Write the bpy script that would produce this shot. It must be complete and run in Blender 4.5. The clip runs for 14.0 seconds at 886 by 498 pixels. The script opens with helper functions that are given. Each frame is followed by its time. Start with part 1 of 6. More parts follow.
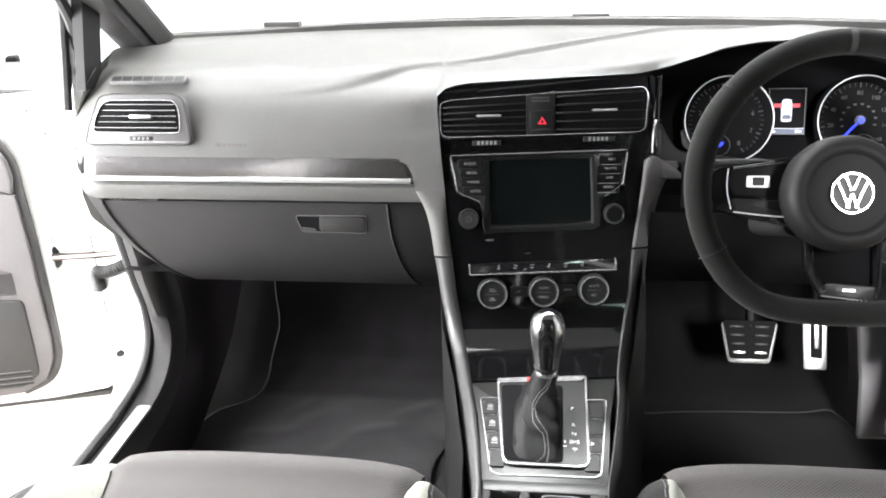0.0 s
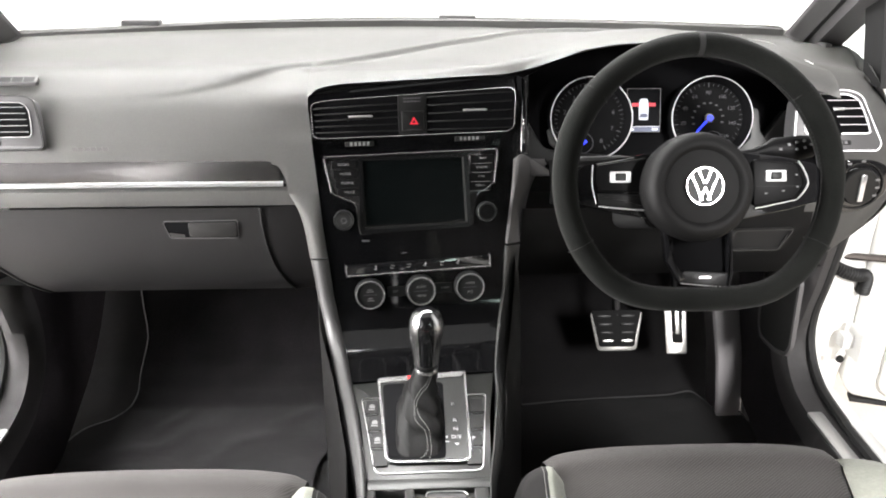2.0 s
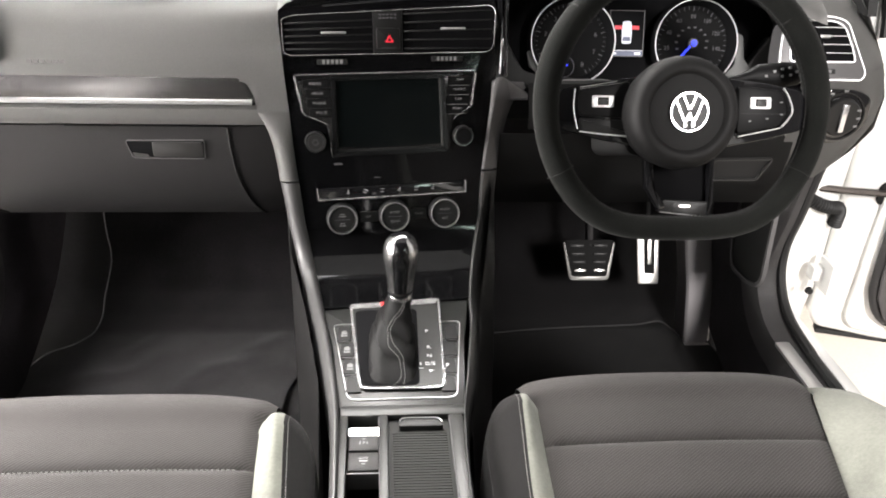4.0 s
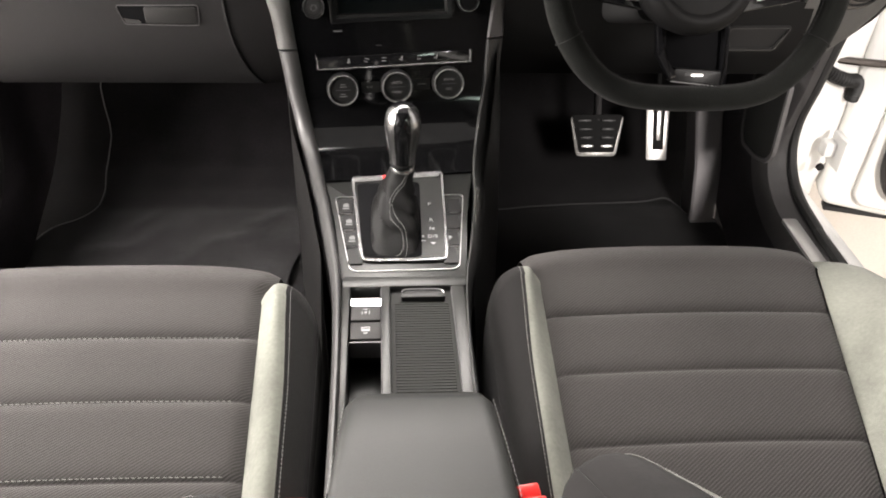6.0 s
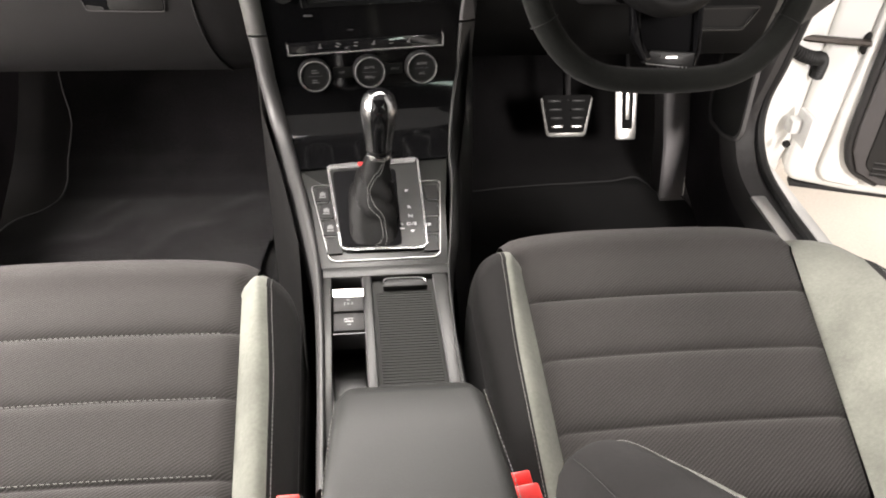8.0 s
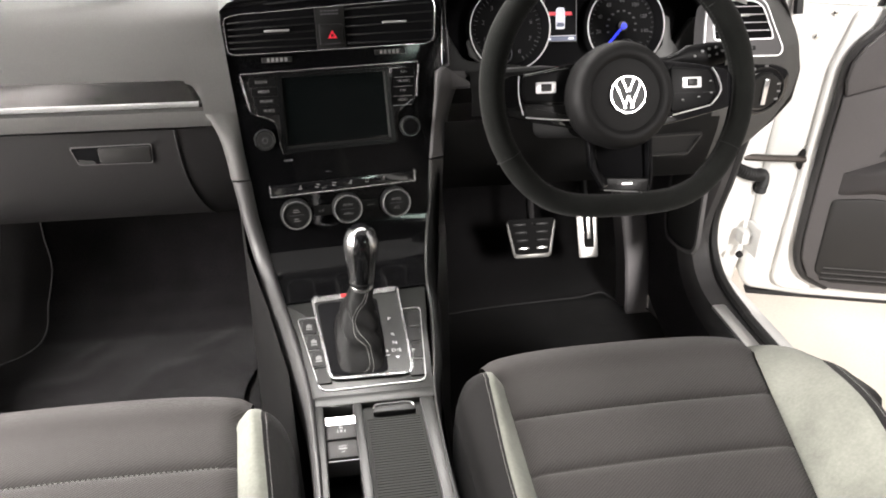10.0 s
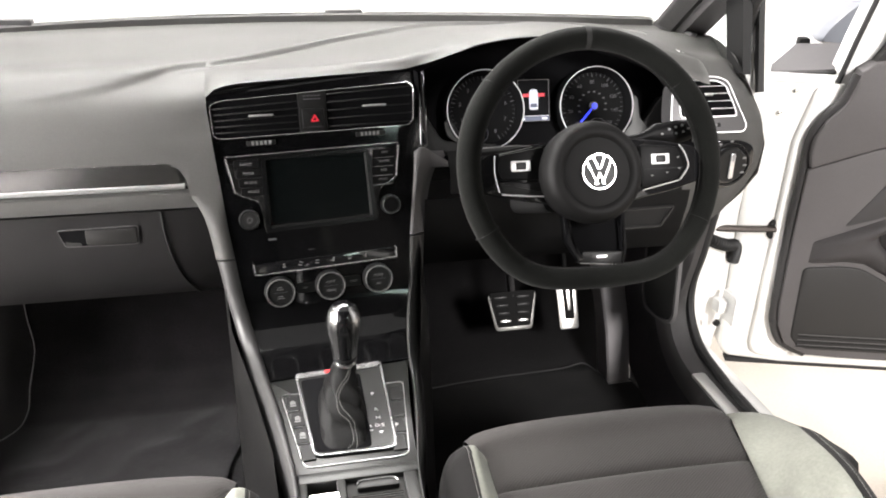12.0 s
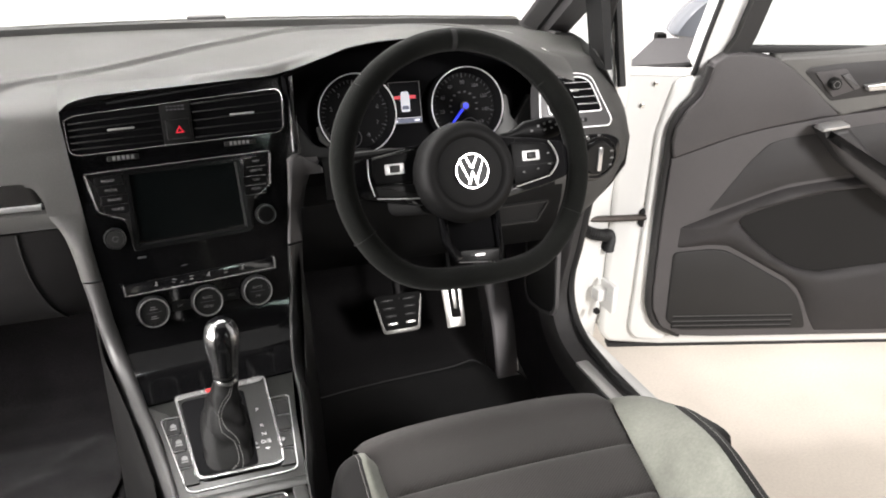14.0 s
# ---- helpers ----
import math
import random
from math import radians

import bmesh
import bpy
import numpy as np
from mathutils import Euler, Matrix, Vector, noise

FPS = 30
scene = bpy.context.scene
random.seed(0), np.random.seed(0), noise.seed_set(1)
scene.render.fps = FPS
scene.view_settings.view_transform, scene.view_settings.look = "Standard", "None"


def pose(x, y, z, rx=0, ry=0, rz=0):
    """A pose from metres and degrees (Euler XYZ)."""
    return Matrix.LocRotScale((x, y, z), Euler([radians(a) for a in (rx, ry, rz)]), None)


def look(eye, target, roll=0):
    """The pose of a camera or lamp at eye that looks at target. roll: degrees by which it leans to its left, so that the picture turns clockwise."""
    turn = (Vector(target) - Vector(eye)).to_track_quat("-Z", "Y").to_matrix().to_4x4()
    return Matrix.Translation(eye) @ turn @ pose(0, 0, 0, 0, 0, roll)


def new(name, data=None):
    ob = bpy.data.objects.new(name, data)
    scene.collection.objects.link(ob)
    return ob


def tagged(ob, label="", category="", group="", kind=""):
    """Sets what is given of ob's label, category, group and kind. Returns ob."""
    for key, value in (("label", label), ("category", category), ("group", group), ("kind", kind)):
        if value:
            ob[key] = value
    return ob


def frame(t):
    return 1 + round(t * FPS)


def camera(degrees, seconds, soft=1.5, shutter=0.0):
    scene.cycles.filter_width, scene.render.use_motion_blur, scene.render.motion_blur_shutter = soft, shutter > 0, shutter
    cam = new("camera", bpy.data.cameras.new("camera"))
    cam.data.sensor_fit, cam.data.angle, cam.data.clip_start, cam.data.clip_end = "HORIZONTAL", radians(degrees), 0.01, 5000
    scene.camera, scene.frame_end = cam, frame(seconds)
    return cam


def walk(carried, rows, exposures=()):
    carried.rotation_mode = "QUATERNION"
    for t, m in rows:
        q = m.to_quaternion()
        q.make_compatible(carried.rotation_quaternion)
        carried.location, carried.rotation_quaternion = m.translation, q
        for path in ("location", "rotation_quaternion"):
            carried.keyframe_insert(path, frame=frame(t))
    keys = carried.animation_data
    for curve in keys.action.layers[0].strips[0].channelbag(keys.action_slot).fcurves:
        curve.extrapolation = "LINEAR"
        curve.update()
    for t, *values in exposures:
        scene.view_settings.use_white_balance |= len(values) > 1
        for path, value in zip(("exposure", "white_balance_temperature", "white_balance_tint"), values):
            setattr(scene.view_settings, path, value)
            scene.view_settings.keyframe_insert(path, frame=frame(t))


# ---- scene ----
cam = camera(57.1, 14.0, soft=1.9)
PATH = [
    (0, (-0.004, 0.005, 1.162), (-0.23, 1.823, 0.36), -1.7),
    (0.5, (0.0, 0.004, 1.162), (-0.141, 1.831, 0.361), -1.2),
    (1, (-0.004, 0.002, 1.163), (-0.055, 1.834, 0.361), -0.4),
    (1.5, (-0.009, 0.0, 1.162), (0.015, 1.833, 0.363), 0.2),
    (2, (-0.007, 0.002, 1.162), (0.075, 1.832, 0.359), 0.3),
    (2.2, (0.0, 0.002, 1.162), (0.092, 1.831, 0.357), 0.4),
    (4.5, (-0.018, 0.027, 1.139), (0.148, 1.743, 0.125), 2.6),
    (5, (-0.015, 0.024, 1.136), (0.128, 1.703, 0.059), 2.4),
    (5.5, (-0.016, 0.037, 1.131), (0.132, 1.665, -0.02), 3.1),
    (6, (-0.01, 0.031, 1.126), (0.132, 1.626, -0.073), 2.4),
    (6.5, (-0.014, 0.04, 1.127), (0.136, 1.594, -0.122), 3.2),
    (7, (-0.017, 0.045, 1.125), (0.148, 1.574, -0.153), 3.8),
    (9.3, (-0.05, 0.019, 1.153), (0.275, 1.666, 0.065), 1.4),
    (9.5, (-0.052, 0.011, 1.157), (0.273, 1.677, 0.101), 1.5),
    (10, (-0.056, 0.004, 1.166), (0.277, 1.71, 0.177), 1.5),
    (10.5, (-0.058, -0.008, 1.175), (0.28, 1.73, 0.245), 1.6),
    (11, (-0.059, -0.018, 1.181), (0.285, 1.747, 0.304), 1.6),
    (11.5, (-0.06, -0.019, 1.181), (0.301, 1.763, 0.346), 1.2),
    (12, (-0.056, -0.018, 1.18), (0.328, 1.762, 0.351), 1.0),
    (12.5, (-0.055, -0.016, 1.181), (0.377, 1.75, 0.348), 0.7),
    (13, (-0.051, -0.016, 1.18), (0.44, 1.735, 0.348), 0.6),
    (13.5, (-0.043, -0.012, 1.182), (0.522, 1.717, 0.35), 0.8),
    (14, (-0.04, -0.016, 1.181), (0.603, 1.691, 0.36), 1.0),
]
EXPOSURES = [(0, 0.13, 6250, 11), (1.0, -0.04, 6330, 11.4), (2.2, -0.14, 6430, 12), (5, -0.43, 6680, 14), (7, -0.60, 6850, 15), (9.5, -0.51, 6680, 14), (11.5, -0.38, 6550, 13), (13.0, -0.40, 6520, 13), (14, -0.76, 6520, 13)]
walk(cam, [(t, look(eye, target, roll)) for t, eye, target, roll in PATH], EXPOSURES)

# ---- world and light: a white studio round the car, with added lamps ----
world = bpy.data.worlds.new("studio")
scene.world = world
world.use_nodes = True
wn = world.node_tree.nodes
wn["Background"].inputs[0].default_value = (1.0, 0.975, 0.945, 1)
wn["Background"].inputs[1].default_value = 1.0


def softbox(name, eye, target, sx, sy, power, colour=(1, 0.98, 0.95)):
    lamp = bpy.data.lights.new(name, "AREA")
    lamp.shape, lamp.size, lamp.size_y, lamp.energy, lamp.color = "RECTANGLE", sx, sy, power, colour
    ob = new(name, lamp)
    ob.matrix_world = look(eye, target)
    return tagged(ob, "unseen rectangular area lamp added to brighten the cabin", "light", kind="structure")


# unseen lamps added for the dash top, passenger seat, wheel and driver's door
softbox("added_light", (-0.30, 1.75, 1.95), (-0.10, 1.36, 0.93), 2.4, 0.55, 188)
softbox("added_light", (-1.18, 0.72, 0.88), (-0.18, 0.54, 0.52), 0.8, 0.6, 86)
softbox("added_light", (1.78, -3.0, 2.75), (1.05, 1.2, 0.55), 0.9, 1.2, 480)


# ---- materials ----
def material(name, colour, rough=0.5, metal=0.0, grain=0.0, scale=300.0, bump=0.0, bscale=None, mottled=0.0, mscale=6.0, spec=0.5, coat=0.0, sheen=0.0):
    """A surface with fine grain, broad mottling and relief, all in metres of object space."""
    m = bpy.data.materials.new(name)
    m.use_nodes = True
    nt = m.node_tree
    b = nt.nodes["Principled BSDF"]
    b.inputs["Base Color"].default_value = (*colour, 1)
    b.inputs["Roughness"].default_value = rough
    b.inputs["Metallic"].default_value = metal
    b.inputs["Specular IOR Level"].default_value = spec
    b.inputs["Coat Weight"].default_value = coat
    b.inputs["Coat Roughness"].default_value = 0.04
    b.inputs["Sheen Weight"].default_value = sheen
    b.inputs["Sheen Roughness"].default_value = 0.5
    co = nt.nodes.new("ShaderNodeTexCoord").outputs["Object"]
    if grain or mottled:
        n1, n2 = nt.nodes.new("ShaderNodeTexNoise"), nt.nodes.new("ShaderNodeTexNoise")
        n1.inputs["Scale"].default_value, n2.inputs["Scale"].default_value = scale, mscale
        n2.inputs["Detail"].default_value = 4
        nt.links.new(co, n1.inputs["Vector"])
        nt.links.new(co, n2.inputs["Vector"])
        mr1, mr2 = nt.nodes.new("ShaderNodeMapRange"), nt.nodes.new("ShaderNodeMapRange")
        for mr, a in ((mr1, grain), (mr2, mottled)):
            mr.inputs[1].default_value, mr.inputs[2].default_value = 0.25, 0.75
            mr.inputs[3].default_value, mr.inputs[4].default_value = 1 - a, 1 + a
        nt.links.new(n1.outputs[0], mr1.inputs[0])
        nt.links.new(n2.outputs[0], mr2.inputs[0])
        mul = nt.nodes.new("ShaderNodeMath")
        mul.operation = "MULTIPLY"
        nt.links.new(mr1.outputs[0], mul.inputs[0])
        nt.links.new(mr2.outputs[0], mul.inputs[1])
        mix = nt.nodes.new("ShaderNodeVectorMath")
        mix.operation = "SCALE"
        mix.inputs[0].default_value = colour
        nt.links.new(mul.outputs[0], mix.inputs["Scale"])
        nt.links.new(mix.outputs[0], b.inputs["Base Color"])
    if bump:
        n3, bp = nt.nodes.new("ShaderNodeTexNoise"), nt.nodes.new("ShaderNodeBump")
        n3.inputs["Scale"].default_value = bscale or scale
        nt.links.new(co, n3.inputs["Vector"])
        bp.inputs["Strength"].default_value, bp.inputs["Distance"].default_value = bump, 0.001
        nt.links.new(n3.outputs[0], bp.inputs["Height"])
        nt.links.new(bp.outputs[0], b.inputs["Normal"])
    return m


def woven(name, colour, rough, rib, turn, depth, sheen=0.2, lift=0.35):
    """Cloth with fine diagonal ribs."""
    m = material(name, colour, rough, grain=0.12, scale=500, mottled=0.12, mscale=7, spec=0.25, sheen=sheen)
    nt = m.node_tree
    co, mp = nt.nodes.new("ShaderNodeTexCoord"), nt.nodes.new("ShaderNodeMapping")
    mp.inputs["Rotation"].default_value = (0, 0, radians(turn))
    wv, bp = nt.nodes.new("ShaderNodeTexWave"), nt.nodes.new("ShaderNodeBump")
    wv.inputs["Scale"].default_value = rib
    wv.inputs["Distortion"].default_value = 1.3
    nt.links.new(co.outputs["Object"], mp.inputs["Vector"])
    nt.links.new(mp.outputs[0], wv.inputs["Vector"])
    nt.links.new(wv.outputs[1], bp.inputs["Height"])
    bp.inputs["Strength"].default_value, bp.inputs["Distance"].default_value = depth, 0.0015
    b = nt.nodes["Principled BSDF"]
    nt.links.new(bp.outputs[0], b.inputs["Normal"])
    old = b.inputs["Base Color"].links[0].from_socket
    mr, sc = nt.nodes.new("ShaderNodeMapRange"), nt.nodes.new("ShaderNodeVectorMath")
    mr.inputs[3].default_value, mr.inputs[4].default_value = 1 - lift, 1 + lift
    sc.operation = "SCALE"
    nt.links.new(wv.outputs[1], mr.inputs[0])
    nt.links.new(old, sc.inputs[0])
    nt.links.new(mr.outputs[0], sc.inputs["Scale"])
    nt.links.new(sc.outputs[0], b.inputs["Base Color"])
    return m


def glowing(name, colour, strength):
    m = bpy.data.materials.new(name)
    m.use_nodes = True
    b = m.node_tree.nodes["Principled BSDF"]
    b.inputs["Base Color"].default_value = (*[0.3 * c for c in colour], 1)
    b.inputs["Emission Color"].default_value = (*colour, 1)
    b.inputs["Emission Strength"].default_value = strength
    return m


def clear(name, tint, gloss=0.06):
    m = bpy.data.materials.new(name)
    m.use_nodes = True
    nt = m.node_tree
    t, g, mx = nt.nodes.new("ShaderNodeBsdfTransparent"), nt.nodes.new("ShaderNodeBsdfGlossy"), nt.nodes.new("ShaderNodeMixShader")
    t.inputs[0].default_value = (*tint, 1)
    g.inputs["Roughness"].default_value = 0.02
    mx.inputs[0].default_value = gloss
    nt.links.new(t.outputs[0], mx.inputs[1])
    nt.links.new(g.outputs[0], mx.inputs[2])
    nt.links.new(mx.outputs[0], nt.nodes["Material Output"].inputs[0])
    return m


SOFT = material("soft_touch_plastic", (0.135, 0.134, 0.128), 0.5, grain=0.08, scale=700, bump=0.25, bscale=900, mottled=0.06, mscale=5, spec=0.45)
DOORTRIM = material("grained_door_trim", (0.083, 0.078, 0.079), 0.55, grain=0.10, scale=700, bump=0.3, bscale=1100, mottled=0.08, mscale=6, spec=0.35)
EDGE = material("grey_edge_plastic", (0.112, 0.110, 0.106), 0.5, grain=0.08, scale=700, bump=0.2, mottled=0.06, spec=0.4)
HARD = material("grained_hard_plastic", (0.022, 0.0215, 0.021), 0.5, grain=0.10, scale=700, bump=0.3, bscale=1100, mottled=0.08, mscale=6, spec=0.3)
PILLAR = material("grey_trim_plastic", (0.088, 0.085, 0.086), 0.55, grain=0.08, scale=600, bump=0.2, mottled=0.06, spec=0.35)
DARK = material("black_matt_plastic", (0.0115, 0.0115, 0.0115), 0.55, grain=0.1, scale=500, mottled=0.1, spec=0.2)
PIANO = material("gloss_black_plastic", (0.0065, 0.0065, 0.0072), 0.10, coat=0.6)
CHROME = material("satin_chrome", (0.58, 0.58, 0.57), 0.28, metal=0.7, grain=0.03, scale=300)
BRIGHT = material("polished_chrome", (0.62, 0.62, 0.62), 0.18, metal=0.75)
RAIL = material("satin_grey_trim", (0.047, 0.0465, 0.046), 0.42, metal=0.25, grain=0.06, scale=600, bump=0.12, mottled=0.05)
# black slats and plates; also paints the shade in the well and recess
VOID = material("black_plastic_and_shade", (0.0045, 0.0045, 0.005), 0.8, spec=0.05)
BRACE = material("grey_cover_plastic", (0.20, 0.19, 0.195), 0.5, grain=0.08, scale=600, mottled=0.06)
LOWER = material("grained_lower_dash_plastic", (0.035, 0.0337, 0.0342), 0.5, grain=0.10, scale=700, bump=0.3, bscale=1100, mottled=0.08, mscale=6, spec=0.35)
SILVER = material("satin_silver_plastic", (0.105, 0.103, 0.105), 0.42, metal=0.4, spec=0.3, grain=0.04, scale=500)
WING = material("dark_silver_plastic", (0.060, 0.061, 0.060), 0.5, metal=0.3, spec=0.3, grain=0.04, scale=500)
GATE = material("dark_grey_console_panel", (0.017, 0.0178, 0.0165), 0.38, grain=0.08, scale=900, bump=0.15, spec=0.4)
DECOR = material("dark_metallic_decor_film", (0.22, 0.214, 0.215), 0.20, metal=0.95, grain=0.10, scale=420, coat=0.25)
BUTTON = material("button_black_plastic", (0.0085, 0.0085, 0.0085), 0.42, grain=0.06, scale=500, spec=0.25)
BLIND = material("ribbed_blind_plastic", (0.0135, 0.0142, 0.0128), 0.6, grain=0.08, scale=900, spec=0.2)
PADS = material("black_switch_plastic", (0.0048, 0.0048, 0.005), 0.45, grain=0.06, scale=500, spec=0.08)
EMBLEM = material("emblem_chrome", (0.50, 0.50, 0.50), 0.16, metal=1.0)
MATEDGE = material("shaded_mat_binding", (0.026, 0.0255, 0.0265), 0.85, grain=0.3, scale=700)
STRAP = material("worn_strap_metal", (0.060, 0.050, 0.044), 0.4, metal=0.6, grain=0.2, scale=200)
RING = material("bright_ring_chrome", (0.80, 0.80, 0.80), 0.38, metal=0.6)
SCREEN = material("dark_display_glass", (0.0028, 0.0037, 0.0038), 0.12, spec=0.25)
DISPLAY = material("matt_display_glass", (0.002, 0.002, 0.003), 0.5, spec=0.04)
BEZEL = material("screen_bezel_plastic", (0.004, 0.004, 0.0043), 0.25)
SUEDE_RIM = material("black_suede", (0.0056, 0.0060, 0.0053), 0.9, grain=0.35, scale=700, bump=0.6, bscale=700, mottled=0.45, mscale=14, spec=0.08, sheen=0.06)
HUB = material("airbag_cover_plastic", (0.0068, 0.0067, 0.0067), 0.52, grain=0.08, scale=900, bump=0.3, bscale=1200, spec=0.14)
FABRIC = woven("dark_grey_seat_cloth", (0.0340, 0.0314, 0.0299), 0.9, 110, 52, 0.32, 0.08, 0.15)
SUEDE = material("light_grey_suede", (0.160, 0.165, 0.142), 0.9, grain=0.10, scale=260, bump=0.3, bscale=600, mottled=0.30, mscale=13, spec=0.12, sheen=0.10)
SIDECLOTH = material("charcoal_seat_side_cloth", (0.0095, 0.0090, 0.0088), 0.92, grain=0.2, scale=900, bump=0.4, bscale=1000, mottled=0.1, spec=0.12, sheen=0.05)
LEATHER = material("black_leather", (0.0045, 0.0044, 0.0043), 0.48, grain=0.1, scale=500, bump=0.35, bscale=650, mottled=0.12, mscale=12, spec=0.14)
ARM = material("armrest_imitation_leather", (0.0185, 0.0196, 0.0184), 0.5, grain=0.08, scale=700, bump=0.14, bscale=800, mottled=0.06, spec=0.35)
THREAD = material("light_grey_thread", (0.20, 0.20, 0.19), 0.8)
CARPET = material("black_carpet", (0.012, 0.0114, 0.012), 0.95, grain=0.5, scale=600, bump=0.8, bscale=700, mottled=0.2, mscale=5, spec=0.1, sheen=0.25)
# darker copy of the velour: the driver footwell's shade is in the colour
SHADEDMAT = material("shaded_velour_mat", (0.009, 0.0086, 0.0089), 0.95, grain=0.45, scale=500, bump=0.8, bscale=600, mottled=0.3, mscale=6, spec=0.1, sheen=0.2)
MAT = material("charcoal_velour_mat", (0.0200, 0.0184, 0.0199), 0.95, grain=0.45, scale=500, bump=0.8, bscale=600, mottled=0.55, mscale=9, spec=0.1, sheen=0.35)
BINDING = material("mat_binding", (0.20, 0.20, 0.20), 0.8, grain=0.3, scale=700)
STEEL = material("brushed_steel", (0.72, 0.71, 0.68), 0.24, metal=1.0, grain=0.08, scale=300)
TREAD = material("black_pedal_rubber", (0.006, 0.006, 0.006), 0.75, grain=0.15, scale=400, spec=0.15)
RUBBER = material("black_rubber", (0.016, 0.016, 0.016), 0.6, grain=0.15, scale=400)
PAINT = material("white_car_paint", (0.82, 0.82, 0.80), 0.25, coat=0.5, mottled=0.02, mscale=8)
LINER = material("black_headliner_cloth", (0.03, 0.03, 0.03), 0.9, grain=0.1, scale=500)
CONCRETE = material("pale_concrete", (0.60, 0.545, 0.475), 0.7, grain=0.06, scale=160, mottled=0.14, mscale=2.2, bump=0.2, bscale=90)
PRINT = material("white_print", (0.62, 0.62, 0.62), 0.6)
DIMPRINT = material("grey_print", (0.17, 0.17, 0.17), 0.6)
GAUGEPRINT = material("gauge_print", (0.075, 0.075, 0.08), 0.6, spec=0.1)
DIAL = material("gauge_face", (0.003, 0.003, 0.0033), 0.6, grain=0.1, scale=300, spec=0.05)
BUCKLE = material("red_buckle_plastic", (0.75, 0.03, 0.025), 0.35)
REDPAINT = material("red_print", (0.6, 0.02, 0.02), 0.5)
FAINT = material("faint_embossed_mark", (0.127, 0.126, 0.121), 0.7, spec=0.1)
FOOTSIDE = material("black_footwell_carpet", (0.080, 0.075, 0.080), 0.95, grain=0.4, scale=600, bump=0.8, bscale=700, mottled=0.3, mscale=6, spec=0.1)
WHEELTHREAD = material("black_thread", (0.0075, 0.0075, 0.0075), 0.8)
RIMTHREAD = material("dark_grey_thread", (0.03, 0.03, 0.03), 0.8)
RIMMARK = material("worn_grey_band", (0.0105, 0.0105, 0.0105), 0.85, grain=0.2, scale=500)
# white housing as it looks in shadow, the shade mixed into the colour
HOUSING_SHADE = material("mirror_housing_shade", (0.15, 0.16, 0.18), 0.25, coat=0.5, mottled=0.05)
LEVER = material("lever_satin_chrome", (0.42, 0.42, 0.42), 0.27, metal=1.0)
KNOB = material("dark_satin_metal", (0.05, 0.05, 0.05), 0.3, metal=0.7)
BLUE_GLOW = glowing("blue_needle_light", (0.03, 0.05, 1.0), 2.6)
RED_GLOW = glowing("red_lamp", (1.0, 0.03, 0.06), 0.75)
WHITE_GLOW = glowing("white_display_light", (0.9, 0.92, 1.0), 0.85)
DIM_GLOW = glowing("dim_display_light", (0.25, 0.3, 0.5), 0.12)
TINTED = clear("tinted_rear_glass", (0.30, 0.345, 0.33), 0.04)
GLASS = clear("window_glass", (0.97, 0.985, 0.975), 0.03)


# ---- building helpers ----
def thing(name, label, category, group="", kind="", at=(0, 0, 0)):
    ob = new(name)
    ob.location = at
    ob.empty_display_size = 0.05
    return tagged(ob, label, category, group, kind)


def part(name, bm, mat, parent=None, label="", m=None, sharp=38):
    """Links a bmesh as one mesh object; m places it in the world."""
    if m is not None:
        bm.transform(m)
        if m.determinant() < 0:
            bmesh.ops.reverse_faces(bm, faces=bm.faces[:])
    me = bpy.data.meshes.new(name)
    bm.to_mesh(me)
    bm.free()
    me.materials.append(mat)
    me.polygons.foreach_set("use_smooth", [True] * len(me.polygons))
    me.set_sharp_from_angle(angle=radians(sharp))
    ob = new(name, me)
    if parent:
        root = parent
        while root.parent:
            root = root.parent
        ob.parent = parent
        me.transform(Matrix.Translation(-root.location))
    if label:
        ob["label"] = label
    return ob


def loft(rings, closed=True, caps=True):
    """Skin over rings with equal counts."""
    bm = bmesh.new()
    vs = [[bm.verts.new(p) for p in r] for r in rings]
    n = len(rings[0])
    for a, b in zip(vs, vs[1:]):
        for i in range(n if closed else n - 1):
            j = (i + 1) % n
            bm.faces.new((a[i], a[j], b[j], b[i]))
    if caps and closed:
        bm.faces.new(vs[0][::-1])
        bm.faces.new(vs[-1])
    bmesh.ops.recalc_face_normals(bm, faces=bm.faces[:])
    return bm


def sheet(rows, thick=0.0, flip=False):
    """An open grid of points, given thickness behind it."""
    bm = bmesh.new()
    vs = [[bm.verts.new(p) for p in r] for r in rows]
    for a, b in zip(vs, vs[1:]):
        for i in range(len(a) - 1):
            q = (a[i], a[i + 1], b[i + 1], b[i])
            bm.faces.new(q[::-1] if flip else q)
    if thick:
        bmesh.ops.solidify(bm, geom=bm.faces[:], thickness=thick)
    return bm


def box(x0, x1, y0, y1, z0, z1, bev=0.0, seg=2):
    bm = bmesh.new()
    bmesh.ops.create_cube(bm, size=1)
    for v in bm.verts:
        v.co = Vector(((x0 + x1) / 2 + v.co.x * (x1 - x0), (y0 + y1) / 2 + v.co.y * (y1 - y0), (z0 + z1) / 2 + v.co.z * (z1 - z0)))
    if bev:
        bmesh.ops.bevel(bm, geom=bm.edges[:], offset=bev, segments=seg, profile=0.5, affect="EDGES")
    return bm


def prism(poly, c0, c1, bev=0.0, seg=2):
    """A flat outline in a, b drawn out from c0 to c1 along c."""
    bm = bmesh.new()
    lo, hi = [bm.verts.new((a, b, c0)) for a, b in poly], [bm.verts.new((a, b, c1)) for a, b in poly]
    n = len(poly)
    top = bm.faces.new(hi)
    bm.faces.new(lo[::-1])
    for i in range(n):
        j = (i + 1) % n
        bm.faces.new((lo[i], lo[j], hi[j], hi[i]))
    bmesh.ops.recalc_face_normals(bm, faces=bm.faces[:])
